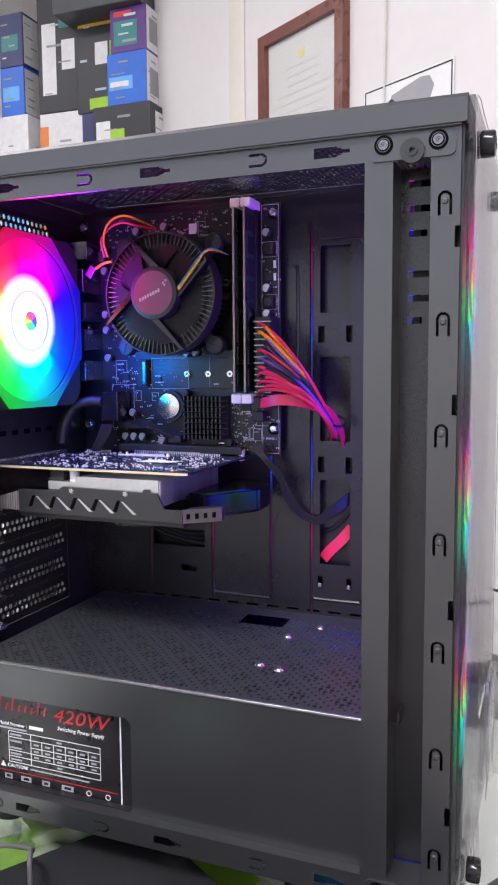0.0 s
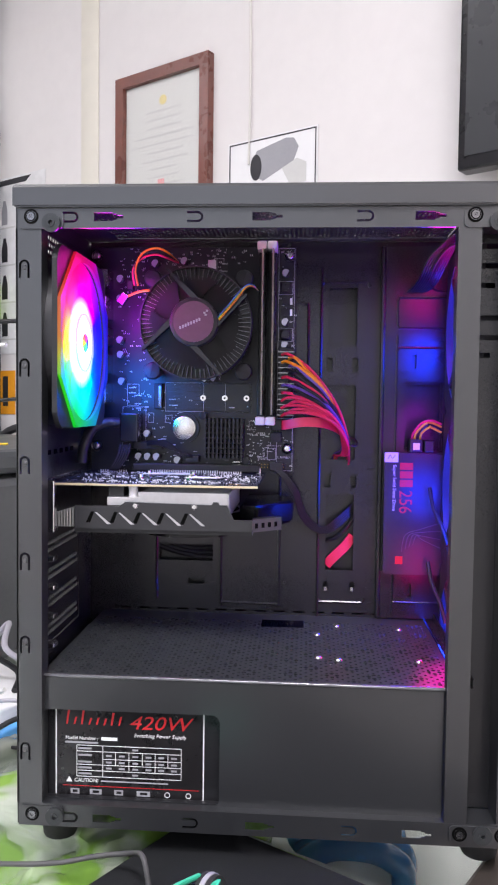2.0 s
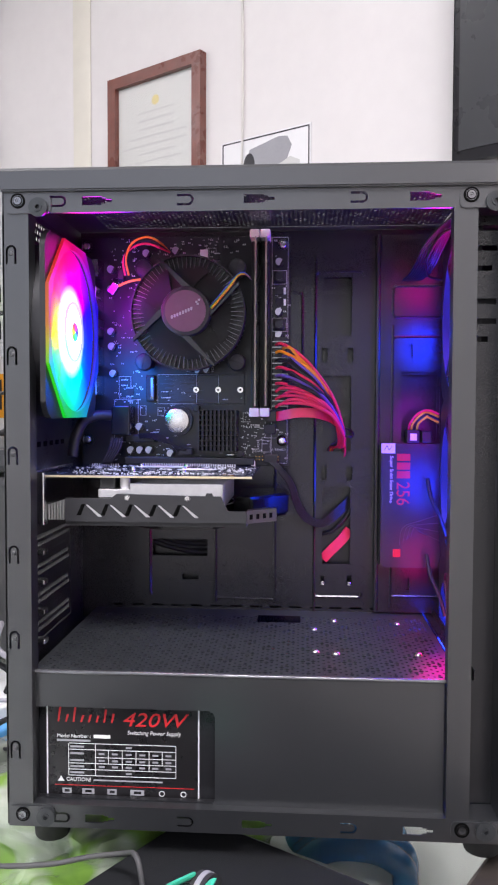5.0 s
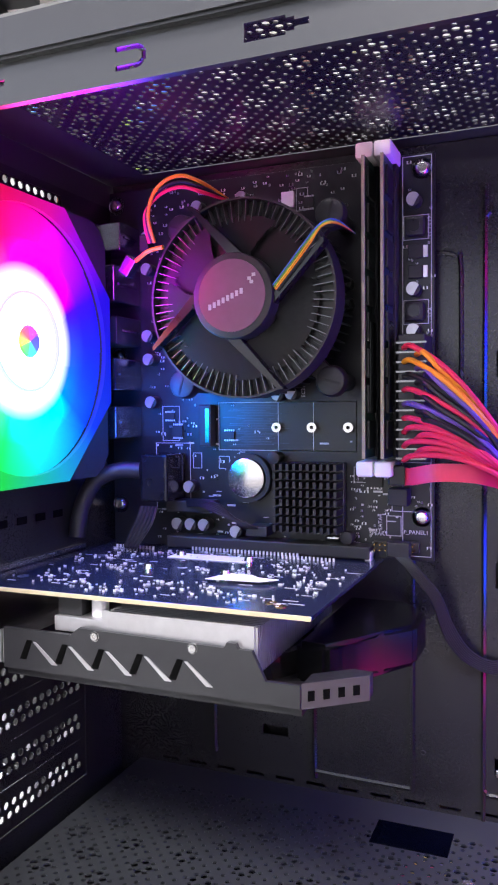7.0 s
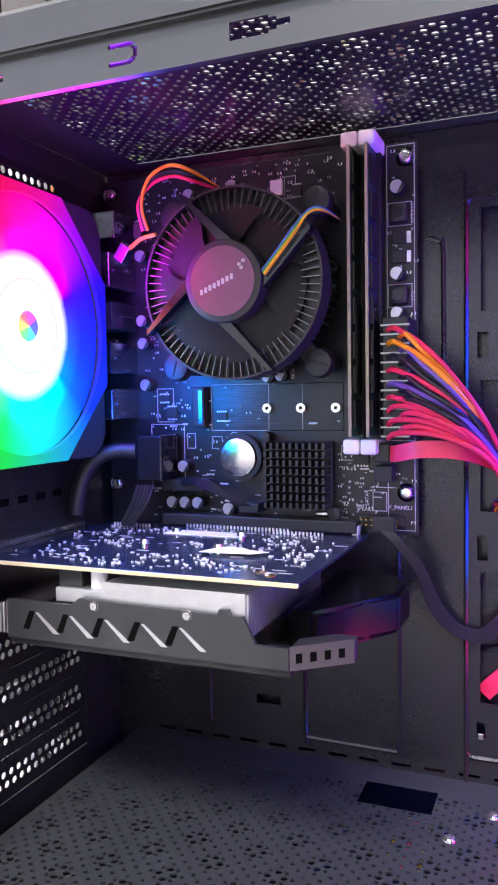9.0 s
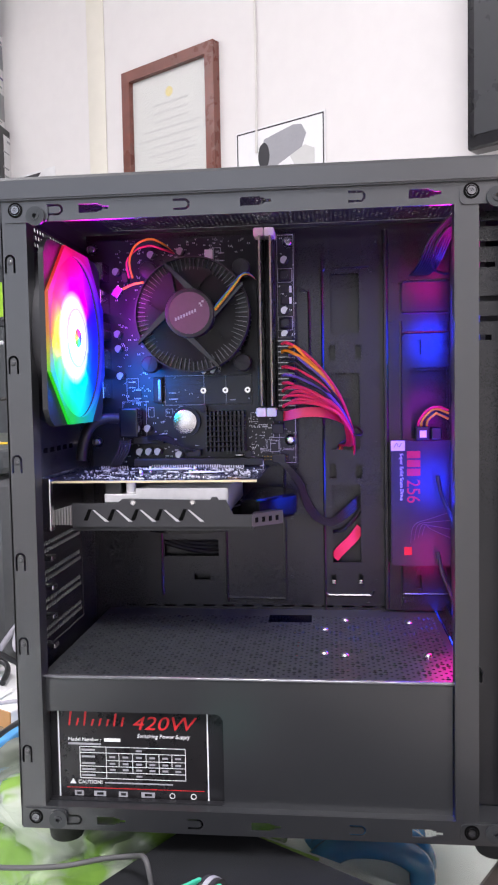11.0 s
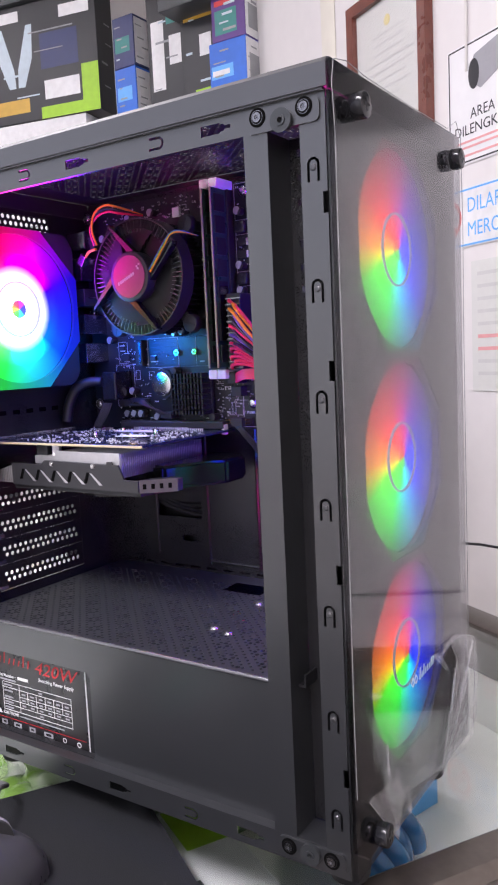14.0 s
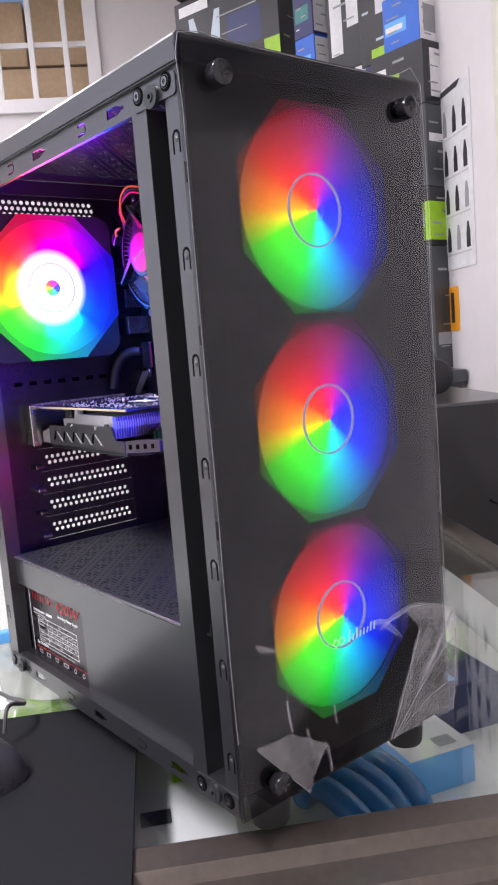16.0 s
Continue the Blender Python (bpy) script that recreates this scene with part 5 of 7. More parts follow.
# ---- cables ----
loom = thing("power_cable", "fanned bundle of coloured motherboard power wires", "cable")
order = ("red", "orange", "orange", "violet", "black", "black", "red", "black", "violet", "black", "red", "black", "red", "red", "red", "red", "red")
ends = random.Random(2)
for k, c in enumerate(order):
    z = 0.3400 - 0.00305 * k
    row = k % 2
    g = ends.uniform(-1, 1)
    x0 = 0.1675 + 0.0055 * row
    lift = 0.1335 - 0.004 * row
    sag = 0.012 + 0.0012 * k
    pull = lambda f, to: z + (to - z) * f
    arch = 0.004 if k > 10 else 0.0
    part("wire", tube([(x0, 0.1405, z), (x0 + 0.005, lift, z + arch * 0.6), (0.186, 0.125 + 0.002 * g, pull(0.16, 0.285) + arch), (0.199, 0.122 + 0.003 * g, pull(0.42, 0.286) + arch * 0.6), (0.212 - 0.0004 * (k % 5), 0.128 + 0.002 * (k % 4), pull(0.72, 0.281)), (0.2205 - 0.0012 * (k % 4), 0.143 + 0.0016 * (k % 4), 0.2735 - 0.0003 * k), (0.2205 - 0.0012 * (k % 4), 0.157 + 0.001 * (k % 4), 0.2645 - 0.0003 * k), (0.214 - 0.001 * (k % 4), 0.1745, 0.258), (0.209, 0.1765, 0.248)], 0.00125, 8), WIRES[c], loom)
part("cable_tie", ring(0.0062, 0.0072, -0.0008, 0.0008, 24, m=Matrix.Translation((0.2225, 0.150, 0.2715)) @ pose(0, 0, 0, 25, 20, 0)), BLACK, loom)
red = thing("data_cable", "flat red drive data cable", "cable")
part("flat_lead", ribbon([(0.166, 0.1485, 0.284), (0.1705, 0.141, 0.284), (0.185, 0.132, 0.2868), (0.203, 0.134, 0.2855), (0.217, 0.147, 0.278), (0.223, 0.163, 0.262), (0.222, 0.175, 0.250)], (0, 0.12, 1), 0.0075, 0.0014), WIRES["red"], red)
part("data_plug", box(0.160, 0.1675, 0.143, 0.151, 0.2795, 0.2885, 0.0008), BLACK, red)
spare = thing("data_cable", "red cable end showing through the lower tray opening", "cable")
part("flat_lead", ribbon([(0.2062, 0.1755, 0.165), (0.212, 0.1735, 0.172), (0.221, 0.1735, 0.181), (0.228, 0.1755, 0.19)], (-0.6, 0, 1), 0.008, 0.002), WIRES["red"], spare)
part("black_lead", tube([(0.205, 0.176, 0.186), (0.214, 0.174, 0.189), (0.224, 0.174, 0.199), (0.229, 0.176, 0.207)], 0.0016, 8), WIRES["black"], spare)
fp = thing("front_panel_cable", "black flat multi-wire front panel cable", "cable")
for k in range(7):
    o = 0.0009 * (k - 3)
    part("wire", tube([(0.1625 + o, 0.154, 0.249), (0.1645 + o, 0.149, 0.2475), (0.1705 + o * 0.9, 0.148, 0.2415), (0.1795 + o * 0.6, 0.152, 0.229 + o * 0.5), (0.1845 + o * 0.6, 0.158, 0.2125 + o), (0.1925 + o * 0.3, 0.163, 0.2005 + o), (0.204, 0.1655, 0.196 + o), (0.214, 0.167, 0.202 + o * 1.6), (0.227, 0.174, 0.213 + o * 1.6)], 0.00068, 6), WIRES["black"], fp)
part("header_plug", box(0.158, 0.1685, 0.148, 0.1535, 0.2465, 0.2535, 0.0006), BLACK, fp)
cpu = thing("cpu_power_cable", "black processor power plug and cable", "cable")
part("plug", box(0.0365, 0.0515, 0.1385, 0.1595, 0.2685, 0.2920, 0.0012), GLOSS, cpu)
part("sleeve", tube([(0.036, 0.139, 0.284), (0.026, 0.134, 0.284), (0.017, 0.128, 0.279), (0.0115, 0.124, 0.266), (0.010, 0.122, 0.252)], 0.0042, 12), BLACK, cpu, smooth=40)
for k in range(5):
    part("wire", tube([(0.037 + 0.002 * k, 0.139, 0.266), (0.036 + 0.002 * k, 0.135, 0.258), (0.031 + 0.0015 * k, 0.133, 0.247), (0.030 + 0.001 * k, 0.14, 0.2466)], 0.001, 6), WIRES["black"], cpu)
usb = thing("header_cable", "thin black wires to a pin header on the motherboard", "cable")
for k in range(6):
    part("wire", tube([(0.056, 0.150, 0.2685 - 0.0006 * k), (0.066, 0.146, 0.2695 - 0.0006 * k), (0.077, 0.145, 0.2675 - 0.0009 * k), (0.086 + 0.0011 * k, 0.147, 0.2585), (0.0905 + 0.0014 * k, 0.151, 0.2545)], 0.0007, 6), WIRES["black"], usb)
part("plug", box(0.089, 0.100, 0.1485, 0.1595, 0.2525, 0.2575, 0.0006), BLACK, usb)
fanlead = thing("fan_lead", "orange and black fan wires looping above the cooler", "cable")
for k, c in enumerate(("orange", "black", "red")):
    o = 0.0022 * k
    part("wire", tube([(0.054 - o * 0.6, 0.125, 0.392), (0.0525 - o * 0.4, 0.122, 0.404), (0.0575, 0.121 + o * 0.4, 0.4155 - o * 0.6), (0.068, 0.122 + o * 0.6, 0.4205 - o), (0.0765, 0.129, 0.4185 - o), (0.0815, 0.150, 0.4145)], 0.0009, 7), WIRES[c], fanlead)
part("fan_plug", box(0.045, 0.050, 0.126, 0.133, 0.389, 0.397, 0.0008), BLACK, fanlead)
steady = thing("fan_lead", "thin orange lead with a silver plug beside the cooler", "cable")
part("lead", tube([(0.048, 0.118, 0.383), (0.058, 0.112, 0.3855), (0.066, 0.111, 0.3865)], 0.0010, 8), WIRES["orange"], steady)
bm = box(-0.003, 0.003, -0.003, 0.003, -0.0045, 0.0045, 0.0006)
bm.transform(Matrix.Translation((0.0435, 0.120, 0.381)) @ pose(0, 0, 0, 0, 35, 0))
part("plug", bm, SCREW, steady)
topc = thing("ribbon_cable", "black ribbon cable curving under the case roof", "cable")
for k in range(9):
    o = 0.0018 * (k - 4)
    part("wire", tube([(0.3005, 0.096 + o * 0.5, 0.4285 - 0.0012 * (k % 2)), (0.2935 + o * 0.5, 0.102 + o * 0.5, 0.4235), (0.2845 + o, 0.112 + o * 0.4, 0.4110), (0.2795 + o, 0.124 + o * 0.3, 0.3985), (0.2770 + o, 0.140, 0.3935), (0.2740 + o * 0.9, 0.158, 0.3925)], 0.00095, 6), WIRES["black"], topc)
part("loose_lead", tube([(0.299, 0.098, 0.420), (0.289, 0.104, 0.4165), (0.2815, 0.113, 0.406), (0.280, 0.128, 0.397), (0.286, 0.142, 0.392), (0.298, 0.15, 0.391)], 0.0011, 7), WIRES["black"], topc)
sp = thing("drive_power_cable", "red, yellow and black wires of the drive's power plug", "cable")
for k, c in enumerate(("red", "yellow", "black", "yellow")):
    o = 0.0022 * k
    part("wire", tube([(0.2730 + o, 0.157, 0.2735), (0.2735 + o, 0.151, 0.279), (0.279 + o, 0.147, 0.2865 - o * 0.4), (0.287, 0.149 + o * 0.5, 0.289 - o * 0.8), (0.296, 0.154, 0.286 - o)], 0.00095, 7), WIRES[c], sp)
behind = thing("supply_cable", "black cables passing behind the tray opening", "cable")
for k in range(4):
    o = 0.0042 * k
    part("wire", tube([(0.040, 0.1745, 0.200 - o), (0.066, 0.1738, 0.187 - o * 0.8), (0.088, 0.1735, 0.180 - o * 0.7), (0.112, 0.1740, 0.182 - o), (0.135, 0.1745, 0.190 - o)], 0.0021, 8), WIRES["black"], behind)
under = thing("supply_cable", "coloured supply wires below the slot in the shroud", "cable")
for k, c in enumerate(("red", "yellow", "black", "red", "violet", "yellow")):
    part("wire", tube([(0.166 + 0.0035 * k, 0.118, 0.100), (0.168 + 0.0033 * k, 0.130, 0.108), (0.170 + 0.003 * k, 0.142, 0.111), (0.171 + 0.003 * k, 0.156, 0.106)], 0.0011, 6), WIRES[c], under)
for zz in (0.165, 0.225):
    lead = thing("fan_lead", "black lead between the front fans", "cable")
    part("lead", tube([(0.287, 0.148, zz + 0.01), (0.289, 0.14, zz - 0.005), (0.2935, 0.125, zz - 0.018), (0.2955, 0.11, zz - 0.03)], 0.0016, 8), WIRES["black"], lead)

# ---- plastic film and emblem on the front pane ----
film = thing("plastic_film", "clear protective film peeling off the front pane", "film")
FX = 0.3300
HEM = [(-0.0048, 0.076), (0.006, 0.067), (0.042, 0.034), (0.057, 0.046), (0.112, 0.033), (0.1755, 0.031)]


def hem(y):
    for (y0, z0), (y1, z1) in zip(HEM, HEM[1:]):
        if y <= y1:
            return z0 + (z1 - z0) * (y - y0) / (y1 - y0)
    return HEM[-1][1]


def film_grid(name, rows, cols, place, material, smooth=None):
    bm, g = bmesh.new(), {}
    for i in range(rows + 1):
        for j in range(cols + 1):
            g[i, j] = bm.verts.new(place(i / rows, j / cols))
    for i in range(rows):
        for j in range(cols):
            bm.faces.new((g[i, j], g[i + 1, j], g[i + 1, j + 1], g[i, j + 1]))
    ob = part(name, bm, material, film, smooth=smooth)
    ob.visible_shadow = False
    return ob


def lying(s, t):
    y = -0.0046 + 0.18 * s
    low = hem(y)
    z = low + (0.4325 - low) * t ** 1.4
    return (FX + 0.00025 + 0.00035 * noise.noise((y * 30, z * 14, 0.3)) + 0.0002 * noise.noise((y * 90, z * 30, 3.3)), y, z)


film_grid("film_sheet", 40, 64, lying, FILM, 180)
MILK = bpy.data.materials.new("milky_crumpled_film")
MILK.use_nodes = True
nt = MILK.node_tree
nt.nodes.remove(nt.nodes["Principled BSDF"])
see, body_, gloss, m1, m2 = (nt.nodes.new("ShaderNode" + k) for k in ("BsdfTransparent", "BsdfDiffuse", "BsdfGlossy", "MixShader", "MixShader"))
body_.inputs[0].default_value, gloss.inputs["Roughness"].default_value = (0.8, 0.8, 0.82, 1), 0.16
grain = nt.nodes.new("ShaderNodeTexNoise")
grain.inputs["Scale"].default_value, grain.inputs["Detail"].default_value = 55, 2
haze = nt.nodes.new("ShaderNodeMapRange")
haze.inputs["From Min"].default_value, haze.inputs["From Max"].default_value, haze.inputs["To Min"].default_value, haze.inputs["To Max"].default_value = 0.42, 0.70, 0.03, 0.38
nt.links.new(grain.outputs["Fac"], haze.inputs["Value"])
nt.links.new(haze.outputs[0], m1.inputs[0])
m2.inputs[0].default_value = 0.09
for a, b in ((see, m1.inputs[1]), (body_, m1.inputs[2]), (m1, m2.inputs[1]), (gloss, m2.inputs[2]), (m2, nt.nodes["Material Output"].inputs[0])):
    nt.links.new(a.outputs[0], b)
# Pale colour for the film's edge and the highlights painted along its folds.
EDGE_AND_SHINE = mat("film_edge_and_fold_shine", (0.24, 0.24, 0.25), 0.3, 0, 200, 0.1, 0.3, 60)
part("film_edge", tube([(FX + 0.0003, -0.0047, 0.075), (FX + 0.0003, -0.0053, 0.12), (FX + 0.0003, -0.0049, 0.2), (FX + 0.0003, -0.0053, 0.3), (FX + 0.0003, -0.0049, 0.4), (FX + 0.0003, -0.0043, 0.4328), (FX + 0.0003, 0.03, 0.4336), (FX + 0.0003, 0.09, 0.4330), (FX + 0.0003, 0.15, 0.4337), (FX + 0.0003, 0.1755, 0.4325), (FX + 0.0003, 0.1758, 0.3), (FX + 0.0003, 0.1756, 0.105)], 0.00022, 5, n=2), EDGE_AND_SHINE, film, "pale edge of the film").visible_shadow = False


def fold(x, n=1.0):
    """A sharp-edged fold: a triangle wave from 0 to 1."""
    return abs((x * n) % 2 - 1)


def along(table, t):
    k = min(int(t * (len(table) - 1)), len(table) - 2)
    f = t * (len(table) - 1) - k
    return table[k][0] + (table[k + 1][0] - table[k][0]) * f, table[k][1] + (table[k + 1][1] - table[k][1]) * f


def loose(s, t):
    (y0, z0), (y1, z1) = along([(0.112, 0.031), (0.121, 0.050), (0.138, 0.080), (0.146, 0.095), (0.130, 0.112)], t), along([(0.176, 0.028), (0.1795, 0.050), (0.182, 0.073), (0.1815, 0.085), (0.181, 0.0985)], t)
    y, z = y0 + (y1 - y0) * s, z0 + (z1 - z0) * s
    w = fold(s * 3.2 + t * 1.4 + 0.5 * noise.noise((y * 50, z * 40, 1.0))) * 0.004 + fold(s * 7 - t * 3 + noise.noise((y * 80, z * 60, 4.0))) * 0.0018
    return (FX + 0.0008 + w * (0.35 + 0.65 * s), y + 0.0012 * noise.noise((z * 120, 0, 3)), z + 0.0015 * noise.noise((y * 120, 2, 0)))


def flap(s, t):
    (y0, z0), (y1, z1) = along([(0.006, 0.068), (0.020, 0.052), (0.042, 0.027)], s), along([(0.008, 0.0685), (0.030, 0.068), (0.0575, 0.051)], s)
    y, z = y0 + (y1 - y0) * t, z0 + (z1 - z0) * t
    return (FX + 0.0008 + 0.0022 * fold(s * 2.4 + t * 1.2 + 0.4 * noise.noise((y * 60, z * 60, 2))), y, z)


film_grid("crumpled_corner", 30, 40, loose, MILK)
film_grid("folded_flap", 22, 14, flap, MILK)
# pale wisps where the film has lifted, and pale tubes painted as fold highlights
for pts, wide in (([(0.101, 0.111), (0.112, 0.108), (0.122, 0.100), (0.128, 0.094)], 0.0050), ([(0.108, 0.104), (0.120, 0.108), (0.140, 0.110), (0.160, 0.105), (0.180, 0.0985)], 0.0046), ([(0.011, 0.125), (0.016, 0.121), (0.024, 0.118)], 0.0040),
                  ([(0.0565, 0.053), (0.059, 0.045), (0.0605, 0.033)], 0.0048), ([(0.043, 0.066), (0.045, 0.058), (0.048, 0.050)], 0.0034), ([(0.030, 0.088), (0.0305, 0.078), (0.032, 0.068)], 0.0026), ([(0.0655, 0.072), (0.066, 0.066), (0.067, 0.060)], 0.0020),
                  ([(0.139, 0.083), (0.137, 0.074), (0.134, 0.063)], 0.0022), ([(0.1795, 0.096), (0.166, 0.080), (0.150, 0.064)], 0.0026)):
    line = spline([(FX + 0.0012, y, z) for y, z in pts], 6)
    film_grid("lifted_wisp", len(line) - 1, 4, lambda s, t: tuple(line[round(s * (len(line) - 1))] + Vector((0.0016 * (1 - (2 * t - 1) ** 2), 0.25 * (t - 0.5) * wide, (t - 0.5) * wide * math.sin(math.pi * min(max(s, 0.04), 0.96)) ** 0.6))), MILK)
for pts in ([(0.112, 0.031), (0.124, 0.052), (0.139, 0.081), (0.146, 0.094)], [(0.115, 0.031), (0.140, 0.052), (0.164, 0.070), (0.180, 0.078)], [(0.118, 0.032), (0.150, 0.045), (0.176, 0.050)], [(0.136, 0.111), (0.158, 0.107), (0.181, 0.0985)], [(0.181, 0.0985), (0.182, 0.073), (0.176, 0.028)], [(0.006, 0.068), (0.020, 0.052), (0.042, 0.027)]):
    part("fold_highlight", tube([(FX + 0.0022, y, z) for y, z in pts], 0.00020, 5, n=5), EDGE_AND_SHINE, film).visible_shadow = False
emb = thing("emblem", "small pale emblem on the front pane", "emblem")
for k in range(2):
    part("loop", ring(0.0022, 0.003, 0, 0.0004, 4, m=Matrix.Translation((0.3306, 0.0715 + 0.0048 * k, 0.1070 + 0.0003 * k)) @ TOX), ALU, emb)
for k, h in enumerate((0.007, 0.0035, 0.0065, 0.0035, 0.004, 0.0035, 0.0055, 0.005)):
    y = 0.0820 + 0.0031 * k
    part("stroke", prism([(y, 0.1048 + 0.0002 * k), (y + 0.001, 0.1048 + 0.0002 * k), (y + 0.0019, 0.1048 + 0.0002 * k + h), (y + 0.0009, 0.1048 + 0.0002 * k + h)], 0.0004, lambda a, b, d: (0.3306 + d, a, b)), ALU, emb)


# ---- on and in the counter ----
pad = thing("mouse_mat", "black cloth mouse mat on the glass counter", "mouse mat", at=ROOM)
part("cloth", prism(rounded(0.066, 0.335, -0.28, 0.108, 0.006), 0.003, lambda a, b, d: (a, b, 0.0033 + d)), MAT, pad)
mouse = thing("computer_mouse", "black wired gaming mouse with lit green strips", "mouse", at=Matrix.Translation((0.124, -0.112, 0.0064)) @ pose(0, 0, 0, 0, 0, -25) @ Matrix.Diagonal((1.18, 1.12, 1.08, 1)))
own = bmesh.new()
bmesh.ops.create_uvsphere(own, u_segments=36, v_segments=20, radius=1)
for v in own.verts:
    a, b, c = v.co
    w = 0.033 + 0.004 * math.cos(b * 3) - 0.004 * max(0, b)
    v.co = (a * w, b * 0.058, max(0.0, c) ** 0.85 * (0.040 - 0.006 * b * b) if c > 0 else c * 0.001)
    edge = abs(v.co.x) / w
    if edge > 0.72 and v.co.z > 0.01:
        v.co.z -= (edge - 0.72) * 0.02
body = part("shell", own, mat("matt_black_shell", (0.05, 0.05, 0.054), 0.28, 0, 200, 0.1, 0.1, 30), mouse, smooth=50)
for s in (-1, 1):
    part("grey_strip", tube([(s * 0.005, 0.028, 0.0375), (s * 0.009, 0.008, 0.0392), (s * 0.007, -0.018, 0.040)], 0.0036, 8, flat=0.35), glow("lit_green_strip", (0.05, 0.45, 0.28), 0.25), mouse, "green lit strip")
    part("side_grip", prism([(0.02, 0.004), (-0.03, 0.004), (-0.022, 0.016), (0.012, 0.018)], 0.002, lambda a, b, d: (s * (0.0315 + d), a, b)), RUBBER, mouse)
wh = part("scroll_wheel", ring(0.004, 0.011, -0.0035, 0.0035, 28, m=Matrix.Translation((0, 0.030, 0.0275)) @ pose(0, 0, 0, 0, 90)), RUBBER, mouse, smooth=30)
part("wheel_light", ring(0.0095, 0.0112, -0.0012, 0.0012, 28, m=Matrix.Translation((0, 0.030, 0.0277)) @ pose(0, 0, 0, 0, 90)), INK_GREY, wh)
cord = thing("mouse_cable", "dark grey mouse cord lying across the mat", "cable")
part("cord", tube([(0.1, -0.048, 0.0155), (0.096, -0.043, 0.03), (0.092, -0.037, 0.0315), (0.087, -0.029, 0.027), (0.078, -0.022, 0.022), (0.06, -0.018, 0.017), (0.035, -0.019, 0.012), (0.0, -0.019, 0.0095), (-0.06, -0.012, 0.006), (-0.18, 0.02, 0.0032)], 0.0016, 8), mat("grey_cord", (0.07, 0.07, 0.07), 0.5, 0, 200, 0, 0.1, 30), cord, smooth=60)


def bag(name, label, u, v, w, d, h, material, seed, z=DEEP):
    b = thing(name, label, "bag", at=ROOM @ Matrix.Translation((u, v, z)))
    own = bmesh.new()
    bmesh.ops.create_icosphere(own, subdivisions=5, radius=1)
    for p in own.verts:
        n = noise.noise(p.co * 2.2 + Vector((seed, 0, 0))) * 0.30 + noise.noise(p.co * 6 + Vector((0, seed, 0))) * 0.16 + abs(noise.noise(p.co * 13 + Vector((0, 0, seed)))) * 0.07
        c = p.co * (1 + n)
        c = Vector((math.copysign(abs(c.x) ** 0.6, c.x), math.copysign(abs(c.y) ** 0.6, c.y), math.copysign(abs(c.z) ** 0.6, c.z)))
        p.co = Vector((c.x * w, c.y * d, max(0.0, (c.z + 1) * h / 2)))
    part("sheet", own, material, b, smooth=60)
    return b


def plastic(name, color, second):
    m = mat(name, color, 0.14, 0, 30, 0.3, 0.2, 10, coat=0.6)
    nt = m.node_tree
    p = nt.nodes["Principled BSDF"]
    tc = nt.nodes["Texture Coordinate"]
    n = nt.nodes.new("ShaderNodeTexNoise")
    n.inputs["Scale"].default_value, n.inputs["Distortion"].default_value = 14, 1.2
    nt.links.new(tc.outputs["Object"], n.inputs["Vector"])
    r = nt.nodes.new("ShaderNodeValToRGB")
    r.color_ramp.elements[0].position, r.color_ramp.elements[0].color = 0.42, (*color, 1)
    r.color_ramp.elements[1].position, r.color_ramp.elements[1].color = 0.56, (*second, 1)
    nt.links.new(n.outputs["Fac"], r.inputs[0])
    nt.links.new(r.outputs[0], p.inputs["Base Color"])
    return m


GBAG = plastic("green_and_clear_plastic", (0.20, 0.36, 0.06), (0.40, 0.44, 0.35))
BBAG = plastic("blue_plastic", (0.02, 0.13, 0.34), (0.05, 0.24, 0.50))
bag("plastic_bag", "crumpled green and clear plastic bag under the glass", -0.035, 0.16, 0.085, 0.13, 0.12, GBAG, 3.1)
bag("plastic_bag", "crumpled green plastic bag under the glass", 0.04, 0.03, 0.05, 0.06, 0.1, GBAG, 7.7)
bag("plastic_bag", "clear greyish plastic bag under the glass", -0.17, 0.06, 0.06, 0.1, 0.11, plastic("grey_clear_plastic", (0.22, 0.24, 0.20), (0.38, 0.40, 0.36)), 1.3)
bb = thing("bubble_wrap", "ribbed blue plastic packing under the glass", "packing", at=ROOM)
for k in range(4):
    x, y = 0.262 - 0.002 * k + 0.005 * (k % 2), 0.150 + 0.019 * k
    part("rib", tube([ROOM.inverted() @ Vector(p) for p in ((x - 0.075, y + 0.012, DEEP + 0.013), (x - 0.050, y + 0.006, DEEP + 0.034), (x - 0.015, y, DEEP + 0.038), (x + 0.008, y, DEEP + 0.026), (x + 0.012, y, DEEP + 0.011))], 0.0108, 12), BBAG, bb, smooth=60)


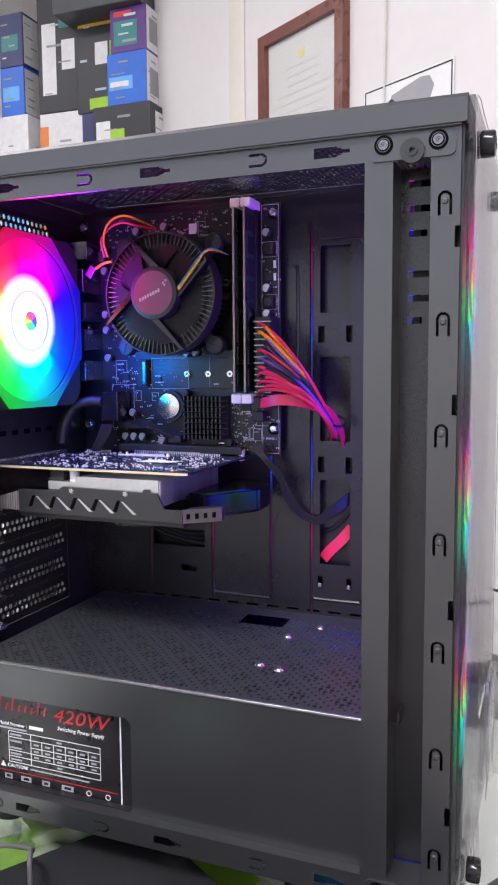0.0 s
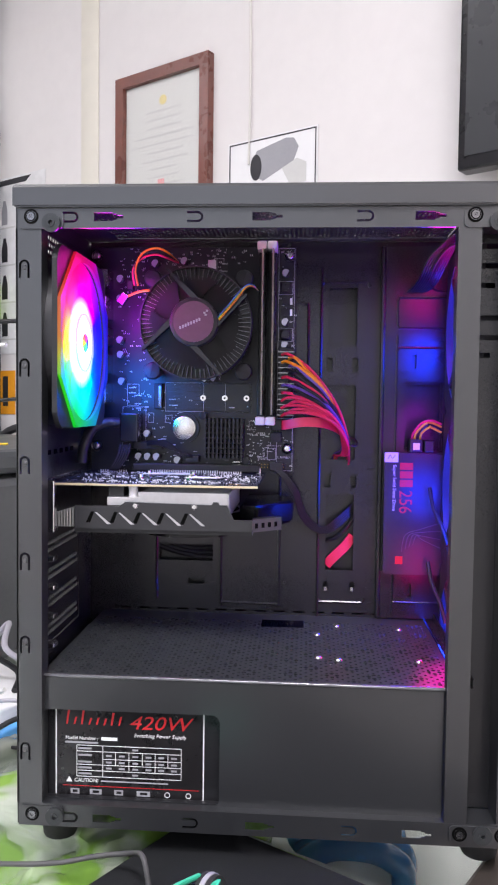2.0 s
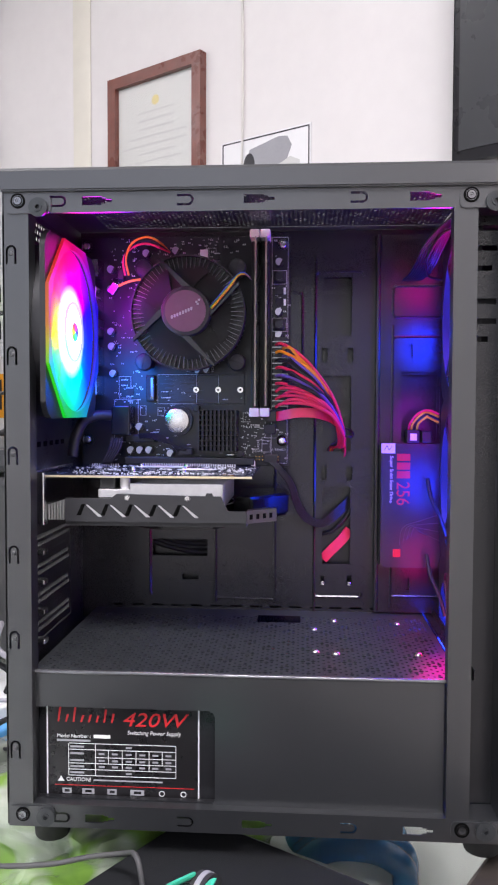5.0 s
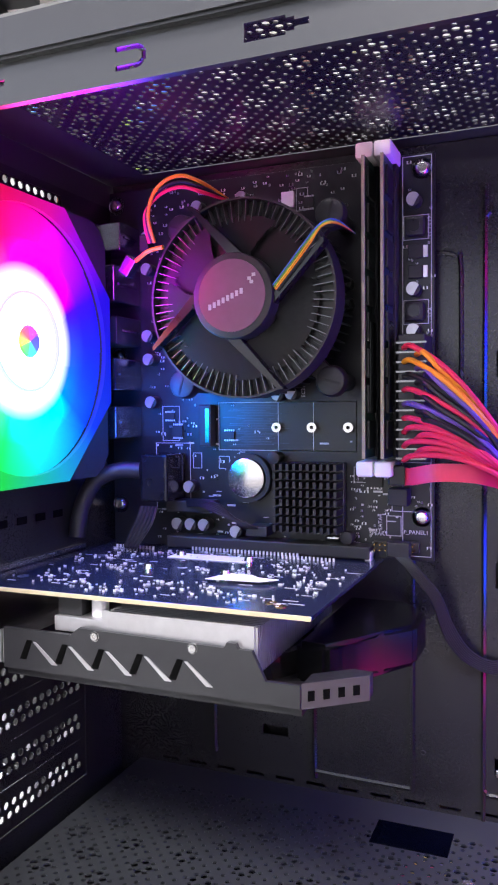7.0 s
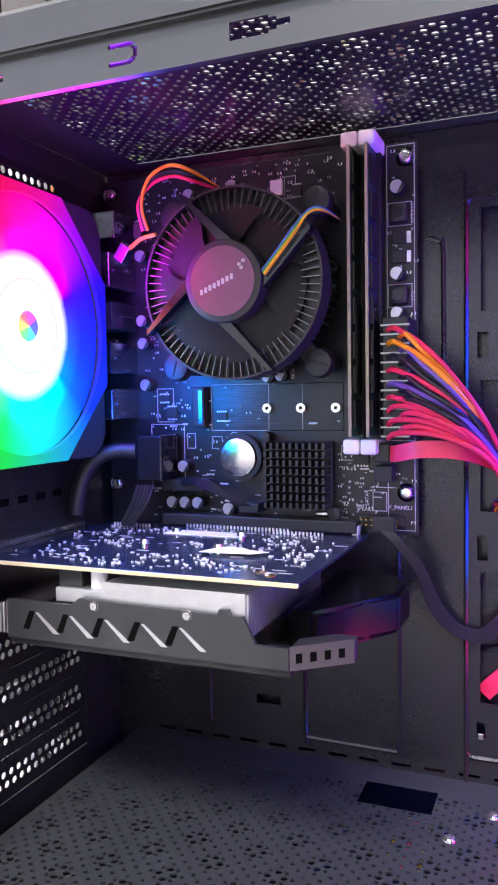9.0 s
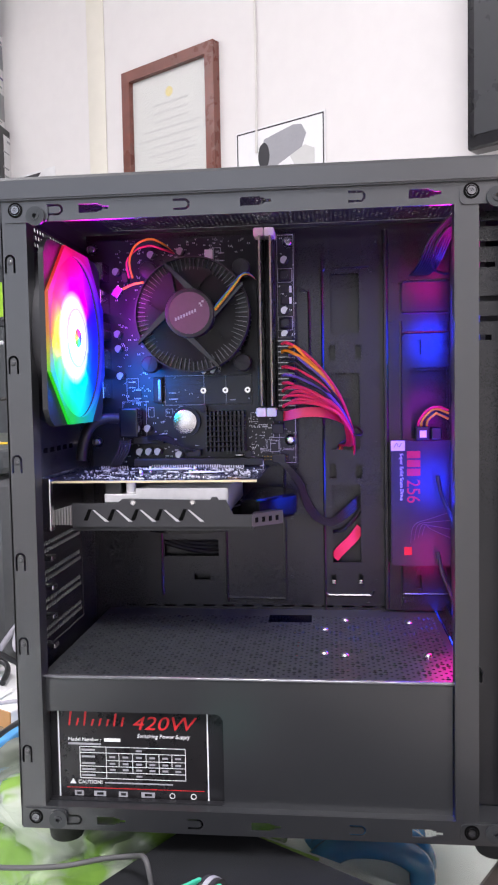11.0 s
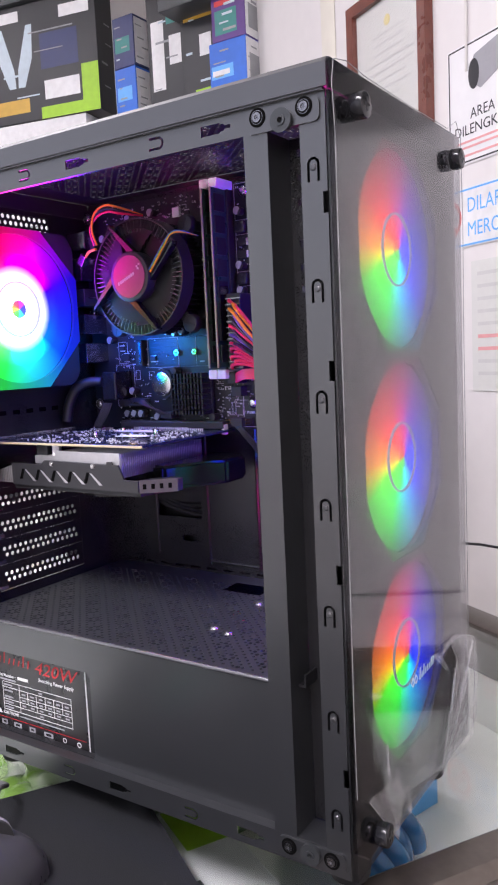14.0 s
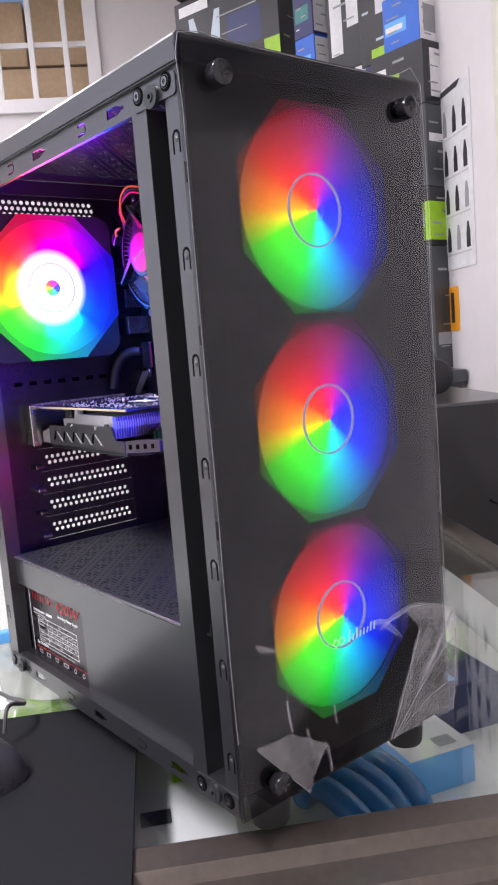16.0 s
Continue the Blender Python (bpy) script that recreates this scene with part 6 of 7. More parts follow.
def carton(name, label, u, v, z, w, d, h, turn, faces, category="box", group="", lean=0):
    """A closed box with its base centre at (u, v, z); faces: colour of body and printed patches (side, a0, a1, b0, b1, material)."""
    b = thing(name, label, category, group, ROOM @ Matrix.Translation((u, v, z)) @ pose(0, 0, 0, lean, 0, turn))
    part("carton", box(-w / 2, w / 2, -d / 2, d / 2, 0, h, min(w, d, h) * 0.02), faces[0], b)
    for k, (side, a0, a1, b0, b1, m) in enumerate(faces[1:]):
        o = 0.0002 + 0.0002 * k
        if side == "f":
            bm = box((a0 - 0.5) * w, (a1 - 0.5) * w, -d / 2 - o - 0.00015, -d / 2 - o, b0 * h, b1 * h)
        elif side == "w":
            at = [((a - 0.5) * w, b * h) for a, b in ((a0, b1), (a0 + 0.35 * (a1 - a0), b1), (a0 + 0.95 * (a1 - a0), b0 + 0.3 * (b1 - b0)), (a1, b0), (a0 + 0.6 * (a1 - a0), b0), (a0 + 0.1 * (a1 - a0), b0 + 0.45 * (b1 - b0)))]
            bm = prism(at, 0.00015, lambda a, b, e: (a, -d / 2 - o - e, b))
        elif side == "r":
            bm = box(w / 2 + o, w / 2 + o + 0.00015, (a0 - 0.5) * d, (a1 - 0.5) * d, b0 * h, b1 * h)
        else:
            bm = box((a0 - 0.5) * w, (a1 - 0.5) * w, (b0 - 0.5) * d, (b1 - 0.5) * d, h + o, h + o + 0.00015)
        part("printed_patch", bm, m, b)
    if h > 0.09 and lean == 0:
        rb = random.Random(int(w * 1000 + h * 7000))
        o = 0.0002 + 0.0002 * len(faces)
        for k in range(4):
            a0, b0 = rb.uniform(0.08, 0.5), 0.12 + 0.2 * k + rb.uniform(0, 0.1)
            size, tone = rb.choice((0.003, 0.004, 0.006)), C["grey"] if faces[0] in (C["white"], C["sky"]) else rb.choice((C["grey"], C["grey"], C["pale"]))
            bm = box((a0 - 0.5) * w, (a0 + rb.uniform(0.12, 0.4) - 0.5) * w, -d / 2 - o - 0.00015, -d / 2 - o, b0 * h, b0 * h + size)
            part("print_bar", bm, tone, b)
            bm = box(w / 2 + o, w / 2 + o + 0.00015, (a0 - 0.5) * d, (a0 + 0.35 - 0.5) * d, b0 * h, b0 * h + size)
            part("print_bar", bm, C["grey"], b)
    return b


C = {n: mat(n + "_printed_card", c, 0.42, 0, 60, 0.05, 0.12, 9, coat=0.15) for n, c in {
    "black": (0.022, 0.023, 0.026), "dark": (0.055, 0.06, 0.065), "blue": (0.02, 0.14, 0.62), "navy": (0.02, 0.03, 0.12), "green": (0.32, 0.58, 0.02), "white": (0.74, 0.74, 0.74), "red": (0.6, 0.03, 0.03),
    "orange": (0.75, 0.22, 0.05), "teal": (0.03, 0.22, 0.2), "gold": (0.6, 0.36, 0.05), "sky": (0.12, 0.42, 0.85), "violet": (0.09, 0.03, 0.2), "grey": (0.3, 0.31, 0.32), "pale": (0.5, 0.6, 0.66)}.items()}
carton("product_box", "white and blue product box under the counter glass", 0.046, 0.345, DEEP, 0.062, 0.072, 0.034, 14, [C["sky"], ("t", 0.0, 1.0, 0.12, 1.0, C["white"]), ("t", 0.12, 0.36, 0.2, 0.42, C["dark"]), ("t", 0.6, 0.85, 0.6, 0.85, C["grey"]), ("f", 0, 1, 0, 0.62, C["sky"])])
# The dark patch on its top is painted as the case foot's shadow.
carton("product_box", "white product box with green print and a painted shadow patch under the glass", 0.150, 0.128, DEEP, 0.155, 0.085, 0.072, 3, [C["white"], ("t", 0.55, 0.66, 0.25, 0.5, C["dark"]), ("t", 0.02, 0.35, 0.55, 0.95, C["green"])])
carton("product_box", "dark blue product box under the counter glass", -0.06, 0.40, DEEP, 0.1, 0.09, 0.05, 12, [C["navy"], ("t", 0.1, 0.9, 0.1, 0.5, C["sky"])])
carton("product_box", "small orange and black product box under the glass", -0.02, 0.27, DEEP, 0.06, 0.05, 0.03, 30, [C["dark"], ("t", 0.1, 0.6, 0.2, 0.8, C["orange"])])

# ---- shelf unit with stacked boxes by the far wall ----
TURN = 32
rack = thing("storage_rack", "dark steel storage rack holding stacked product boxes", "rack", at=ROOM)
RZ = 0.175
part("shelf_board", box(-2.15, -1.13, 0.3, 0.893, RZ - 0.03, RZ, 0.003), C["dark"], rack)
for u in (-2.12, -1.16):
    for v in (0.33, 0.87):
        part("upright", box(u - 0.015, u + 0.015, v - 0.015, v + 0.015, FLOOR, RZ - 0.0305), C["dark"], rack)


def stack(x, y, items, turn):
    """Boxes one on another; x, y in the case's axes, the front middle of the lowest."""
    z = RZ + 0.001
    for name, label, w, d, h, faces, dx in items:
        p = ROOM.inverted() @ Vector((x + dx - 0.018, y, 0))
        c, s = math.cos(radians(turn)), math.sin(radians(turn))
        carton(name, label, p.x - s * d / 2 * 0 + 0, p.y, z, w, d, h, turn, faces, group="stacked product boxes")
        z += h + 0.001


G = "graphics_card_box"
stack(-0.635, 1.40, [
    (G, "tall dark carton with a red foot stripe", 0.17, 0.10, 0.30, [C["dark"], ("f", 0, 1, 0, 0.05, C["red"]), ("f", 0.35, 0.75, 0.72, 0.92, C["white"]), ("r", 0.1, 0.8, 0.2, 0.3, C["grey"])], 0.0),
    (G, "black carton with a green band", 0.17, 0.10, 0.14, [C["black"], ("f", 0.1, 1, 0.1, 0.75, C["green"]), ("f", 0.45, 0.9, 0.35, 0.6, C["white"]), ("r", 0, 1, 0.1, 0.75, C["green"])], 0.0),
    (G, "dark grey carton with pale lettering bars", 0.17, 0.10, 0.19, [C["dark"], ("f", 0.1, 0.8, 0.1, 0.35, C["pale"]), ("r", 0.1, 0.9, 0.55, 0.65, C["white"])], 0.0),
    ("speaker_box", "black carton with a pale oval product picture", 0.16, 0.10, 0.145, [C["black"], ("f", 0.05, 0.3, 0.25, 0.75, C["white"]), ("f", 0.3, 0.55, 0.1, 0.6, C["green"]), ("r", 0.25, 0.85, 0.12, 0.88, C["white"])], 0.005),
    ("processor_box", "blue processor carton with a white side", 0.11, 0.075, 0.125, [C["blue"], ("f", 0.05, 0.65, 0.3, 0.55, C["sky"]), ("f", 0.08, 0.55, 0.36, 0.46, C["white"]), ("r", 0.02, 0.98, 0.02, 0.98, C["white"]), ("r", 0.2, 0.8, 0.2, 0.7, C["grey"])], 0.015),
    ("memory_box", "dark violet carton with a green picture and white side", 0.10, 0.07, 0.105, [C["violet"], ("f", 0.1, 0.75, 0.15, 0.7, C["teal"]), ("f", 0.1, 0.6, 0.8, 0.92, C["red"]), ("r", 0.02, 0.98, 0.02, 0.98, C["white"]), ("r", 0.2, 0.8, 0.2, 0.75, C["grey"])], 0.02),
    ("motherboard_box", "big plain dark carton lying on the stack", 0.24, 0.12, 0.22, [C["dark"], ("f", 0.2, 0.8, 0.4, 0.5, C["grey"])], -0.06)], TURN)
stack(-0.735, 1.455, [
    (G, "tall black carton with grey bars", 0.10, 0.08, 0.38, [C["black"], ("f", 0.2, 0.8, 0.3, 0.4, C["grey"])], 0.0),
    (G, "navy carton with a green corner", 0.10, 0.08, 0.41, [C["navy"], ("f", 0.4, 1, 0.6, 0.9, C["green"])], 0.0),
    ("power_supply_box", "black carton with a green corner and gold bars", 0.125, 0.08, 0.34, [C["black"], ("f", 0.05, 0.85, 0.62, 0.74, C["gold"]), ("f", 0.45, 0.75, 0.34, 0.5, C["white"]), ("f", 0.8, 1, 0.1, 0.5, C["green"]), ("f", 0.3, 1, 0.02, 0.1, C["green"])], 0.0)], TURN)
stack(-0.855, 1.47, [
    (G, "white carton with grey print", 0.12, 0.10, 0.47, [C["white"], ("f", 0.1, 0.9, 0.3, 0.5, C["grey"])], 0.0),
    (G, "white and orange carton", 0.13, 0.10, 0.335, [C["white"], ("f", 0.0, 0.2, 0.1, 0.9, C["orange"]), ("f", 0.3, 0.9, 0.2, 0.7, C["dark"]), ("f", 0.4, 0.8, 0.75, 0.95, C["white"])], 0.0),
    ("camera_box", "black carton with white device pictures and a red side", 0.13, 0.10, 0.30, [C["black"], ("f", 0.1, 0.42, 0.15, 0.75, C["white"]), ("f", 0.55, 0.85, 0.35, 0.6, C["white"]), ("f", 0.5, 0.95, 0.7, 0.8, C["teal"]), ("r", 0, 1, 0, 0.5, C["red"]), ("r", 0, 1, 0.5, 1, C["white"])], 0.0)], TURN + 3)
stack(-0.99, 1.44, [
    (G, "grey carton with a white panel", 0.1, 0.09, 0.46, [C["grey"], ("f", 0.1, 0.9, 0.4, 0.7, C["white"])], 0.0),
    (G, "pale carton with print bars", 0.1, 0.09, 0.345, [C["white"], ("f", 0.1, 0.9, 0.1, 0.3, C["sky"])], 0.0),
    (G, "blue narrow carton with a white side", 0.075, 0.08, 0.125, [C["blue"], ("f", 0.1, 0.8, 0.3, 0.6, C["sky"]), ("r", 0.05, 0.95, 0.05, 0.95, C["white"])], 0.0),
    (G, "dark blue narrow carton with a white side", 0.075, 0.08, 0.135, [C["navy"], ("f", 0.1, 0.8, 0.3, 0.6, C["teal"]), ("r", 0.05, 0.95, 0.05, 0.95, C["white"])], 0.0)], TURN)
stack(-1.31, 1.40, [
    (G, "brown carton at the foot of the stack", 0.30, 0.1, 0.46, [CARD], 0.0),
    (G, "white carton with soft print", 0.33, 0.09, 0.38, [C["white"], ("f", 0.5, 0.62, 0.2, 0.7, C["grey"]), ("f", 0.68, 0.76, 0.4, 0.75, C["gold"])], 0.0),
    (G, "black graphics card carton with pale wing shapes and a green corner", 0.40, 0.09, 0.33, [C["black"], ("w", 0.14, 0.29, 0.30, 0.82, C["pale"]), ("w", 0.46, 0.31, 0.30, 0.82, C["pale"]), ("f", 0.52, 0.84, 0.42, 0.72, C["navy"]), ("f", 0.05, 0.4, 0.08, 0.2, C["gold"]), ("f", 0.54, 0.84, 0.16, 0.32, C["white"]), ("f", 0.86, 1, 0.1, 0.4, C["green"]), ("f", 0.5, 1, 0.0, 0.1, C["green"]), ("f", 0.05, 0.35, 0.86, 0.95, C["white"]), ("f", 0.7, 0.95, 0.82, 0.92, C["white"])], 0.02),
    (G, "big dark carton with grey lettering bars", 0.46, 0.1, 0.26, [C["dark"], ("f", 0.2, 0.75, 0.15, 0.3, C["grey"])], 0.08)], TURN + 12)

# ---- on the white wall ----
pic = thing("framed_certificate", "framed paper certificate in red-brown wood", "picture frame", at=ROOM)
P0, P1, PB, PT = -0.813, -0.561, 0.588, 0.978
part("frame", sheet(P0, P1, PB, PT, [(P0 + 0.022, P1 - 0.022, PB + 0.022, PT - 0.022)], 0.018, lambda a, b, d: (a, V1 - 0.001 - d, b)), FRAMEWOOD, pic, "red-brown wooden frame")
part("certificate", box(P0 + 0.0225, P1 - 0.0225, V1 - 0.008, V1 - 0.006, PB + 0.0225, PT - 0.0225), PAPER, pic, "white certificate with faint print")
gl = part("glazing", box(P0 + 0.0222, P1 - 0.0222, V1 - 0.0125, V1 - 0.011, PB + 0.0222, PT - 0.0222), clear("matt_picture_glass", (0.98, 0.98, 0.98), 0.35, 0.01), pic)
gl.visible_shadow = False
FAINT = mat("faint_grey_print", (0.58, 0.58, 0.56), 0.6, 0, 100, 0, 0.05, 10)
YELLOW = mat("faint_gold_seal", (0.72, 0.62, 0.28), 0.6, 0, 100, 0, 0.1, 10)
PINK = mat("faint_red_stamp", (0.75, 0.36, 0.36), 0.6, 0, 100, 0, 0.1, 10)
part("seal", cyl((-0.687, V1 - 0.0086, 0.915), (-0.687, V1 - 0.0081, 0.915), 0.010, seg=20), YELLOW, pic)
rp = random.Random(5)
for k in range(15):
    z = 0.893 - 0.0165 * k
    w = rp.uniform(0.03, 0.085) if k > 2 else 0.05
    part("print_line", box(-0.687 - w + rp.uniform(-0.01, 0.01), -0.687 + w, V1 - 0.0086, V1 - 0.0081, z, z + 0.0035), FAINT, pic)
part("stamp", box(-0.70, -0.682, V1 - 0.009, V1 - 0.0087, 0.735, 0.757), PINK, pic)
for a, w, c in ((-0.765, 0.016, "sky"), (-0.735, 0.018, "navy"), (-0.655, 0.018, "grey")):
    part("stamp", box(a, a + w, V1 - 0.009, V1 - 0.0087, 0.668, 0.69), FAINT if c == "grey" else PINK, pic)

sign = thing("camera_notice", "white surveillance notice with a grey camera picture", "sign", at=ROOM)
S0, S1, SB, ST = -0.522, -0.322, 0.602, 0.796
part("sheet", box(S0, S1, V1 - 0.0025, V1 - 0.001, SB, ST), mat("white_plastic_sheet", (0.78, 0.78, 0.78), 0.4, 0, 60, 0, 0.03, 5), sign)
part("border", sheet(S0 + 0.003, S1 - 0.003, SB + 0.003, ST - 0.003, [(S0 + 0.0055, S1 - 0.0055, SB + 0.0055, ST - 0.0055)], 0.0004, lambda a, b, d: (a, V1 - 0.0026 - d, b)), INK_DARK, sign)
CAM = lambda a, b, d: (a, V1 - 0.0027 - d, b)
part("camera_picture", prism([(-0.463, 0.752), (-0.455, 0.772), (-0.39, 0.785), (-0.372, 0.782), (-0.362, 0.765), (-0.372, 0.742), (-0.44, 0.715), (-0.456, 0.725)], 0.0004, CAM), INK_GREY, sign)
part("camera_lens", prism([(-0.456 + 0.013 * math.cos(w), 0.742 + 0.024 * math.sin(w)) for w in (radians(20 * k) for k in range(18))], 0.0007, CAM), INK_DARK, sign)
part("camera_mount", prism([(-0.40, 0.735), (-0.365, 0.745), (-0.345, 0.735), (-0.345, 0.70), (-0.38, 0.70)], 0.0003, CAM), FAINT, sign)
lettering("sign_line", "AREA INI", 0.024, Matrix.Translation((-0.466, V1 - 0.0028, 0.673)) @ pose(0, 0, 0, 90), INK_DARK, sign, wide=1.0)
lettering("sign_line", "DILENGKAPI", 0.024, Matrix.Translation((-0.506, V1 - 0.0028, 0.649)) @ pose(0, 0, 0, 90), INK_DARK, sign, wide=1.05)
for z in (0.638, 0.629, 0.616):
    part("sign_bar", box(-0.500, -0.345, V1 - 0.003, V1 - 0.0026, z - 0.0018, z + 0.0018), PINK, sign)

smoke = thing("no_smoking_notice", "white no-smoking notice with a blue border", "sign", at=ROOM)
part("sheet", box(-0.574, -0.310, V1 - 0.0025, V1 - 0.001, 0.466, 0.564), C["white"], smoke)
part("border", sheet(-0.572, -0.312, 0.468, 0.562, [(-0.569, -0.315, 0.471, 0.559)], 0.0004, lambda a, b, d: (a, V1 - 0.0026 - d, b)), C["sky"], smoke)
part("red_ring", ring(0.027, 0.033, 0, 0.0005, 36, m=Matrix.Translation((-0.525, V1 - 0.0026, 0.516)) @ pose(0, 0, 0, 90)), C["red"], smoke)
bm = box(-0.030, 0.030, -0.0028, 0.0028, 0, 0.0005)
bm.transform(Matrix.Translation((-0.525, V1 - 0.0031, 0.516)) @ pose(0, 0, 0, 90) @ pose(0, 0, 0, 0, 0, -45))
part("red_slash", bm, C["red"], smoke)
part("cigarette", box(-0.546, -0.504, V1 - 0.0031, V1 - 0.0027, 0.513, 0.519), INK_DARK, smoke)
for body, z in (("DILARANG", 0.523), ("MEROKOK", 0.483)):
    lettering("notice_line", body, 0.034, Matrix.Translation((-0.478, V1 - 0.0028, z)) @ pose(0, 0, 0, 90), C["sky"], smoke, wide=0.9)
lst = thing("price_list", "white sheet of small print taped to the wall", "paper", at=ROOM)
part("sheet", box(-0.47, -0.30, V1 - 0.002, V1 - 0.001, 0.22, 0.44), PAPER, lst)
for k in range(9):
    part("print_line", box(-0.455, -0.455 + rp.uniform(0.05, 0.13), V1 - 0.0024, V1 - 0.0021, 0.415 - 0.021 * k, 0.421 - 0.021 * k), PINK if k in (5, 6) else FAINT, lst)
poster = thing("product_poster", "white poster with rows of small dark products", "poster", at=ROOM)
part("sheet", box(-1.305, -1.06, V1 - 0.002, V1 - 0.001, 0.415, 0.84), C["white"], poster)
part("header", prism([(-1.25, 0.822), (-1.13, 0.822), (-1.11, 0.835), (-1.265, 0.835)], 0.0004, lambda a, b, d: (a, V1 - 0.0022 - d, b)), INK_DARK, poster)
for r in range(4):
    for c in range(4):
        u, z = -1.268 + 0.057 * c, 0.728 - 0.09 * r
        part("product_shape", prism([(u - 0.011, z), (u + 0.011, z), (u + 0.011, z + 0.035), (u + 0.004, z + 0.058), (u - 0.004, z + 0.058), (u - 0.011, z + 0.03)], 0.0004, lambda a, b, d: (a, V1 - 0.0022 - d, b)), INK_GREY if (r + c) % 4 == 1 else INK_DARK, poster)
    part("caption_bar", box(-1.285, -1.08, V1 - 0.0024, V1 - 0.0021, 0.718 - 0.09 * r, 0.722 - 0.09 * r), FAINT, poster)
tag = thing("warning_label", "orange warning label on the wall", "label", at=ROOM)
part("sheet", box(-1.244, -1.173, V1 - 0.002, V1 - 0.001, 0.267, 0.374), mat("yellow_orange_card", (0.86, 0.36, 0.02), 0.45, 0, 60, 0, 0.08, 9), tag)
part("red_bar", box(-1.220, -1.200, V1 - 0.0024, V1 - 0.0021, 0.287, 0.36), INK_DARK, tag)

tv = thing("wall_monitor", "black flat monitor hung on the wall", "monitor", at=ROOM @ Matrix.Translation((-0.033, 0.83, 0.648)) @ pose(0, 0, 0, 0, 0, -3))
part("casing", box(0.0, 0.60, -0.012, 0.02, 0.0, 0.36, 0.004), GLOSS, tv)
part("screen", box(0.012, 0.588, -0.0135, -0.0125, 0.02, 0.348), mat("dark_screen", (0.035, 0.037, 0.04), 0.28, 0, 20, 0, 0.1, 3), tv)
part("wall_arm", box(0.25, 0.33, 0.02, 0.05, 0.14, 0.22, 0.004), STEEL, tv)
wallc = thing("wall_cable", "thin pale cable running down the wall", "cable", at=ROOM)
part("lead", tube([(-0.472, V1 - 0.004, CEILING - 0.002), (-0.473, V1 - 0.004, 1.2), (-0.47, V1 - 0.005, 0.9), (-0.471, V1 - 0.006, 0.75)], 0.0022, 8), mat("pale_cable", (0.66, 0.64, 0.60), 0.5, 0, 60, 0, 0.05, 5), wallc)

# ---- second computer on a stool by the wall ----
stool = thing("wooden_stool", "light brown wooden stool by the wall", "stool", at=ROOM)
part("seat", box(-1.0, -0.45, 0.56, 0.89, -0.325, -0.29, 0.006), WOOD, stool)
for u in (-0.96, -0.49):
    for v in (0.6, 0.86):
        part("leg", box(u - 0.02, u + 0.02, v - 0.02, v + 0.02, FLOOR, -0.3255), WOOD, stool)
tower = thing("computer_tower", "black tower computer standing on a wooden stool", "computer", at=ROOM)
part("casing", box(-0.98, -0.60, 0.60, 0.78, -0.288, 0.152, 0.004), STEEL, tower)
part("front_face", box(-0.5995, -0.592, 0.602, 0.778, -0.284, 0.148, 0.002), BLACK, tower)
part("groove", box(-0.97, -0.61, 0.5985, 0.5995, 0.085, 0.088), RUBBER, tower)
hset = thing("headset", "black headset lying on the tower computer", "headset", at=ROOM @ Matrix.Translation((-0.86, 0.68, 0.1535)))
part("band", tube([(-0.08, 0, 0.03), (-0.07, 0, 0.075), (0, 0, 0.095), (0.07, 0, 0.075), (0.08, 0, 0.03)], 0.008, 10), BLACK, hset, smooth=50)
for s in (-1, 1):
    part("ear_cup", cyl((s * 0.062, 0, 0.034), (s * 0.098, 0, 0.034), 0.034, seg=28, bevel=0.006), BLACK, hset, smooth=40)
adapter = thing("wall_plug", "white plug block with cables on the wall", "plug", at=ROOM)
part("block", box(-0.60, -0.53, V1 - 0.045, V1 - 0.001, 0.16, 0.205, 0.008), C["white"], adapter)
for k, pts in enumerate(([(-0.57, 0.85, 0.16), (-0.56, 0.84, 0.05), (-0.60, 0.85, -0.08), (-0.57, 0.85, -0.2), (-0.6, 0.87, -0.288)], [(-0.55, 0.85, 0.17), (-0.50, 0.86, 0.10), (-0.52, 0.85, -0.05), (-0.55, 0.86, -0.2), (-0.5, 0.87, -0.288)], [(-0.58, 0.85, 0.205), (-0.60, 0.83, 0.23), (-0.64, 0.82, 0.19), (-0.67, 0.82, 0.153)], [(-0.60, 0.70, -0.02), (-0.45, 0.72, -0.03), (-0.30, 0.80, -0.01), (0.2, 0.86, -0.04), (0.6, 0.88, 0.0)])):
    w = thing("loose_cable", "loose black cable hanging by the wall", "cable", "loose cables", ROOM)
    part("lead", tube(pts, 0.0022, 8), WIRES["black"], w)

# ---- desk clutter seen past the rear of the case ----
desk = thing("printer", "dark grey printer behind the computer case", "printer", at=ROOM)
part("body", box(-0.78, -0.33, 0.22, 0.50, 0.0012, 0.215, 0.012), mat("grey_printer_plastic", (0.085, 0.088, 0.092), 0.5, 0, 200, 0.1, 0.1, 12), desk)
part("side_flap", box(-0.50, -0.34, 0.196, 0.218, 0.002, 0.190, 0.006), BLACK, desk, "black upright flap")
part("lid", box(-0.785, -0.325, 0.215, 0.505, 0.217, 0.245, 0.008), C["dark"], desk)
part("tray_mouth", box(-0.70, -0.52, 0.214, 0.219, 0.06, 0.13), RUBBER, desk)
pl = thing("paper_slip", "pale yellow slip on the printer", "paper", at=ROOM)
part("slip", box(-0.50, -0.44, 0.25, 0.30, 0.2455, 0.2475), STRIP, pl)
pen = thing("blue_strip", "blue plastic strip lying on the glass", "strip", at=Matrix.Translation((-0.083, 0.14, 0.0075)) @ pose(0, 0, 0, 0, 0, 71))
part("strip", box(-0.12, 0.13, -0.006, 0.006, -0.006, 0.006, 0.002), C["sky"], pen)
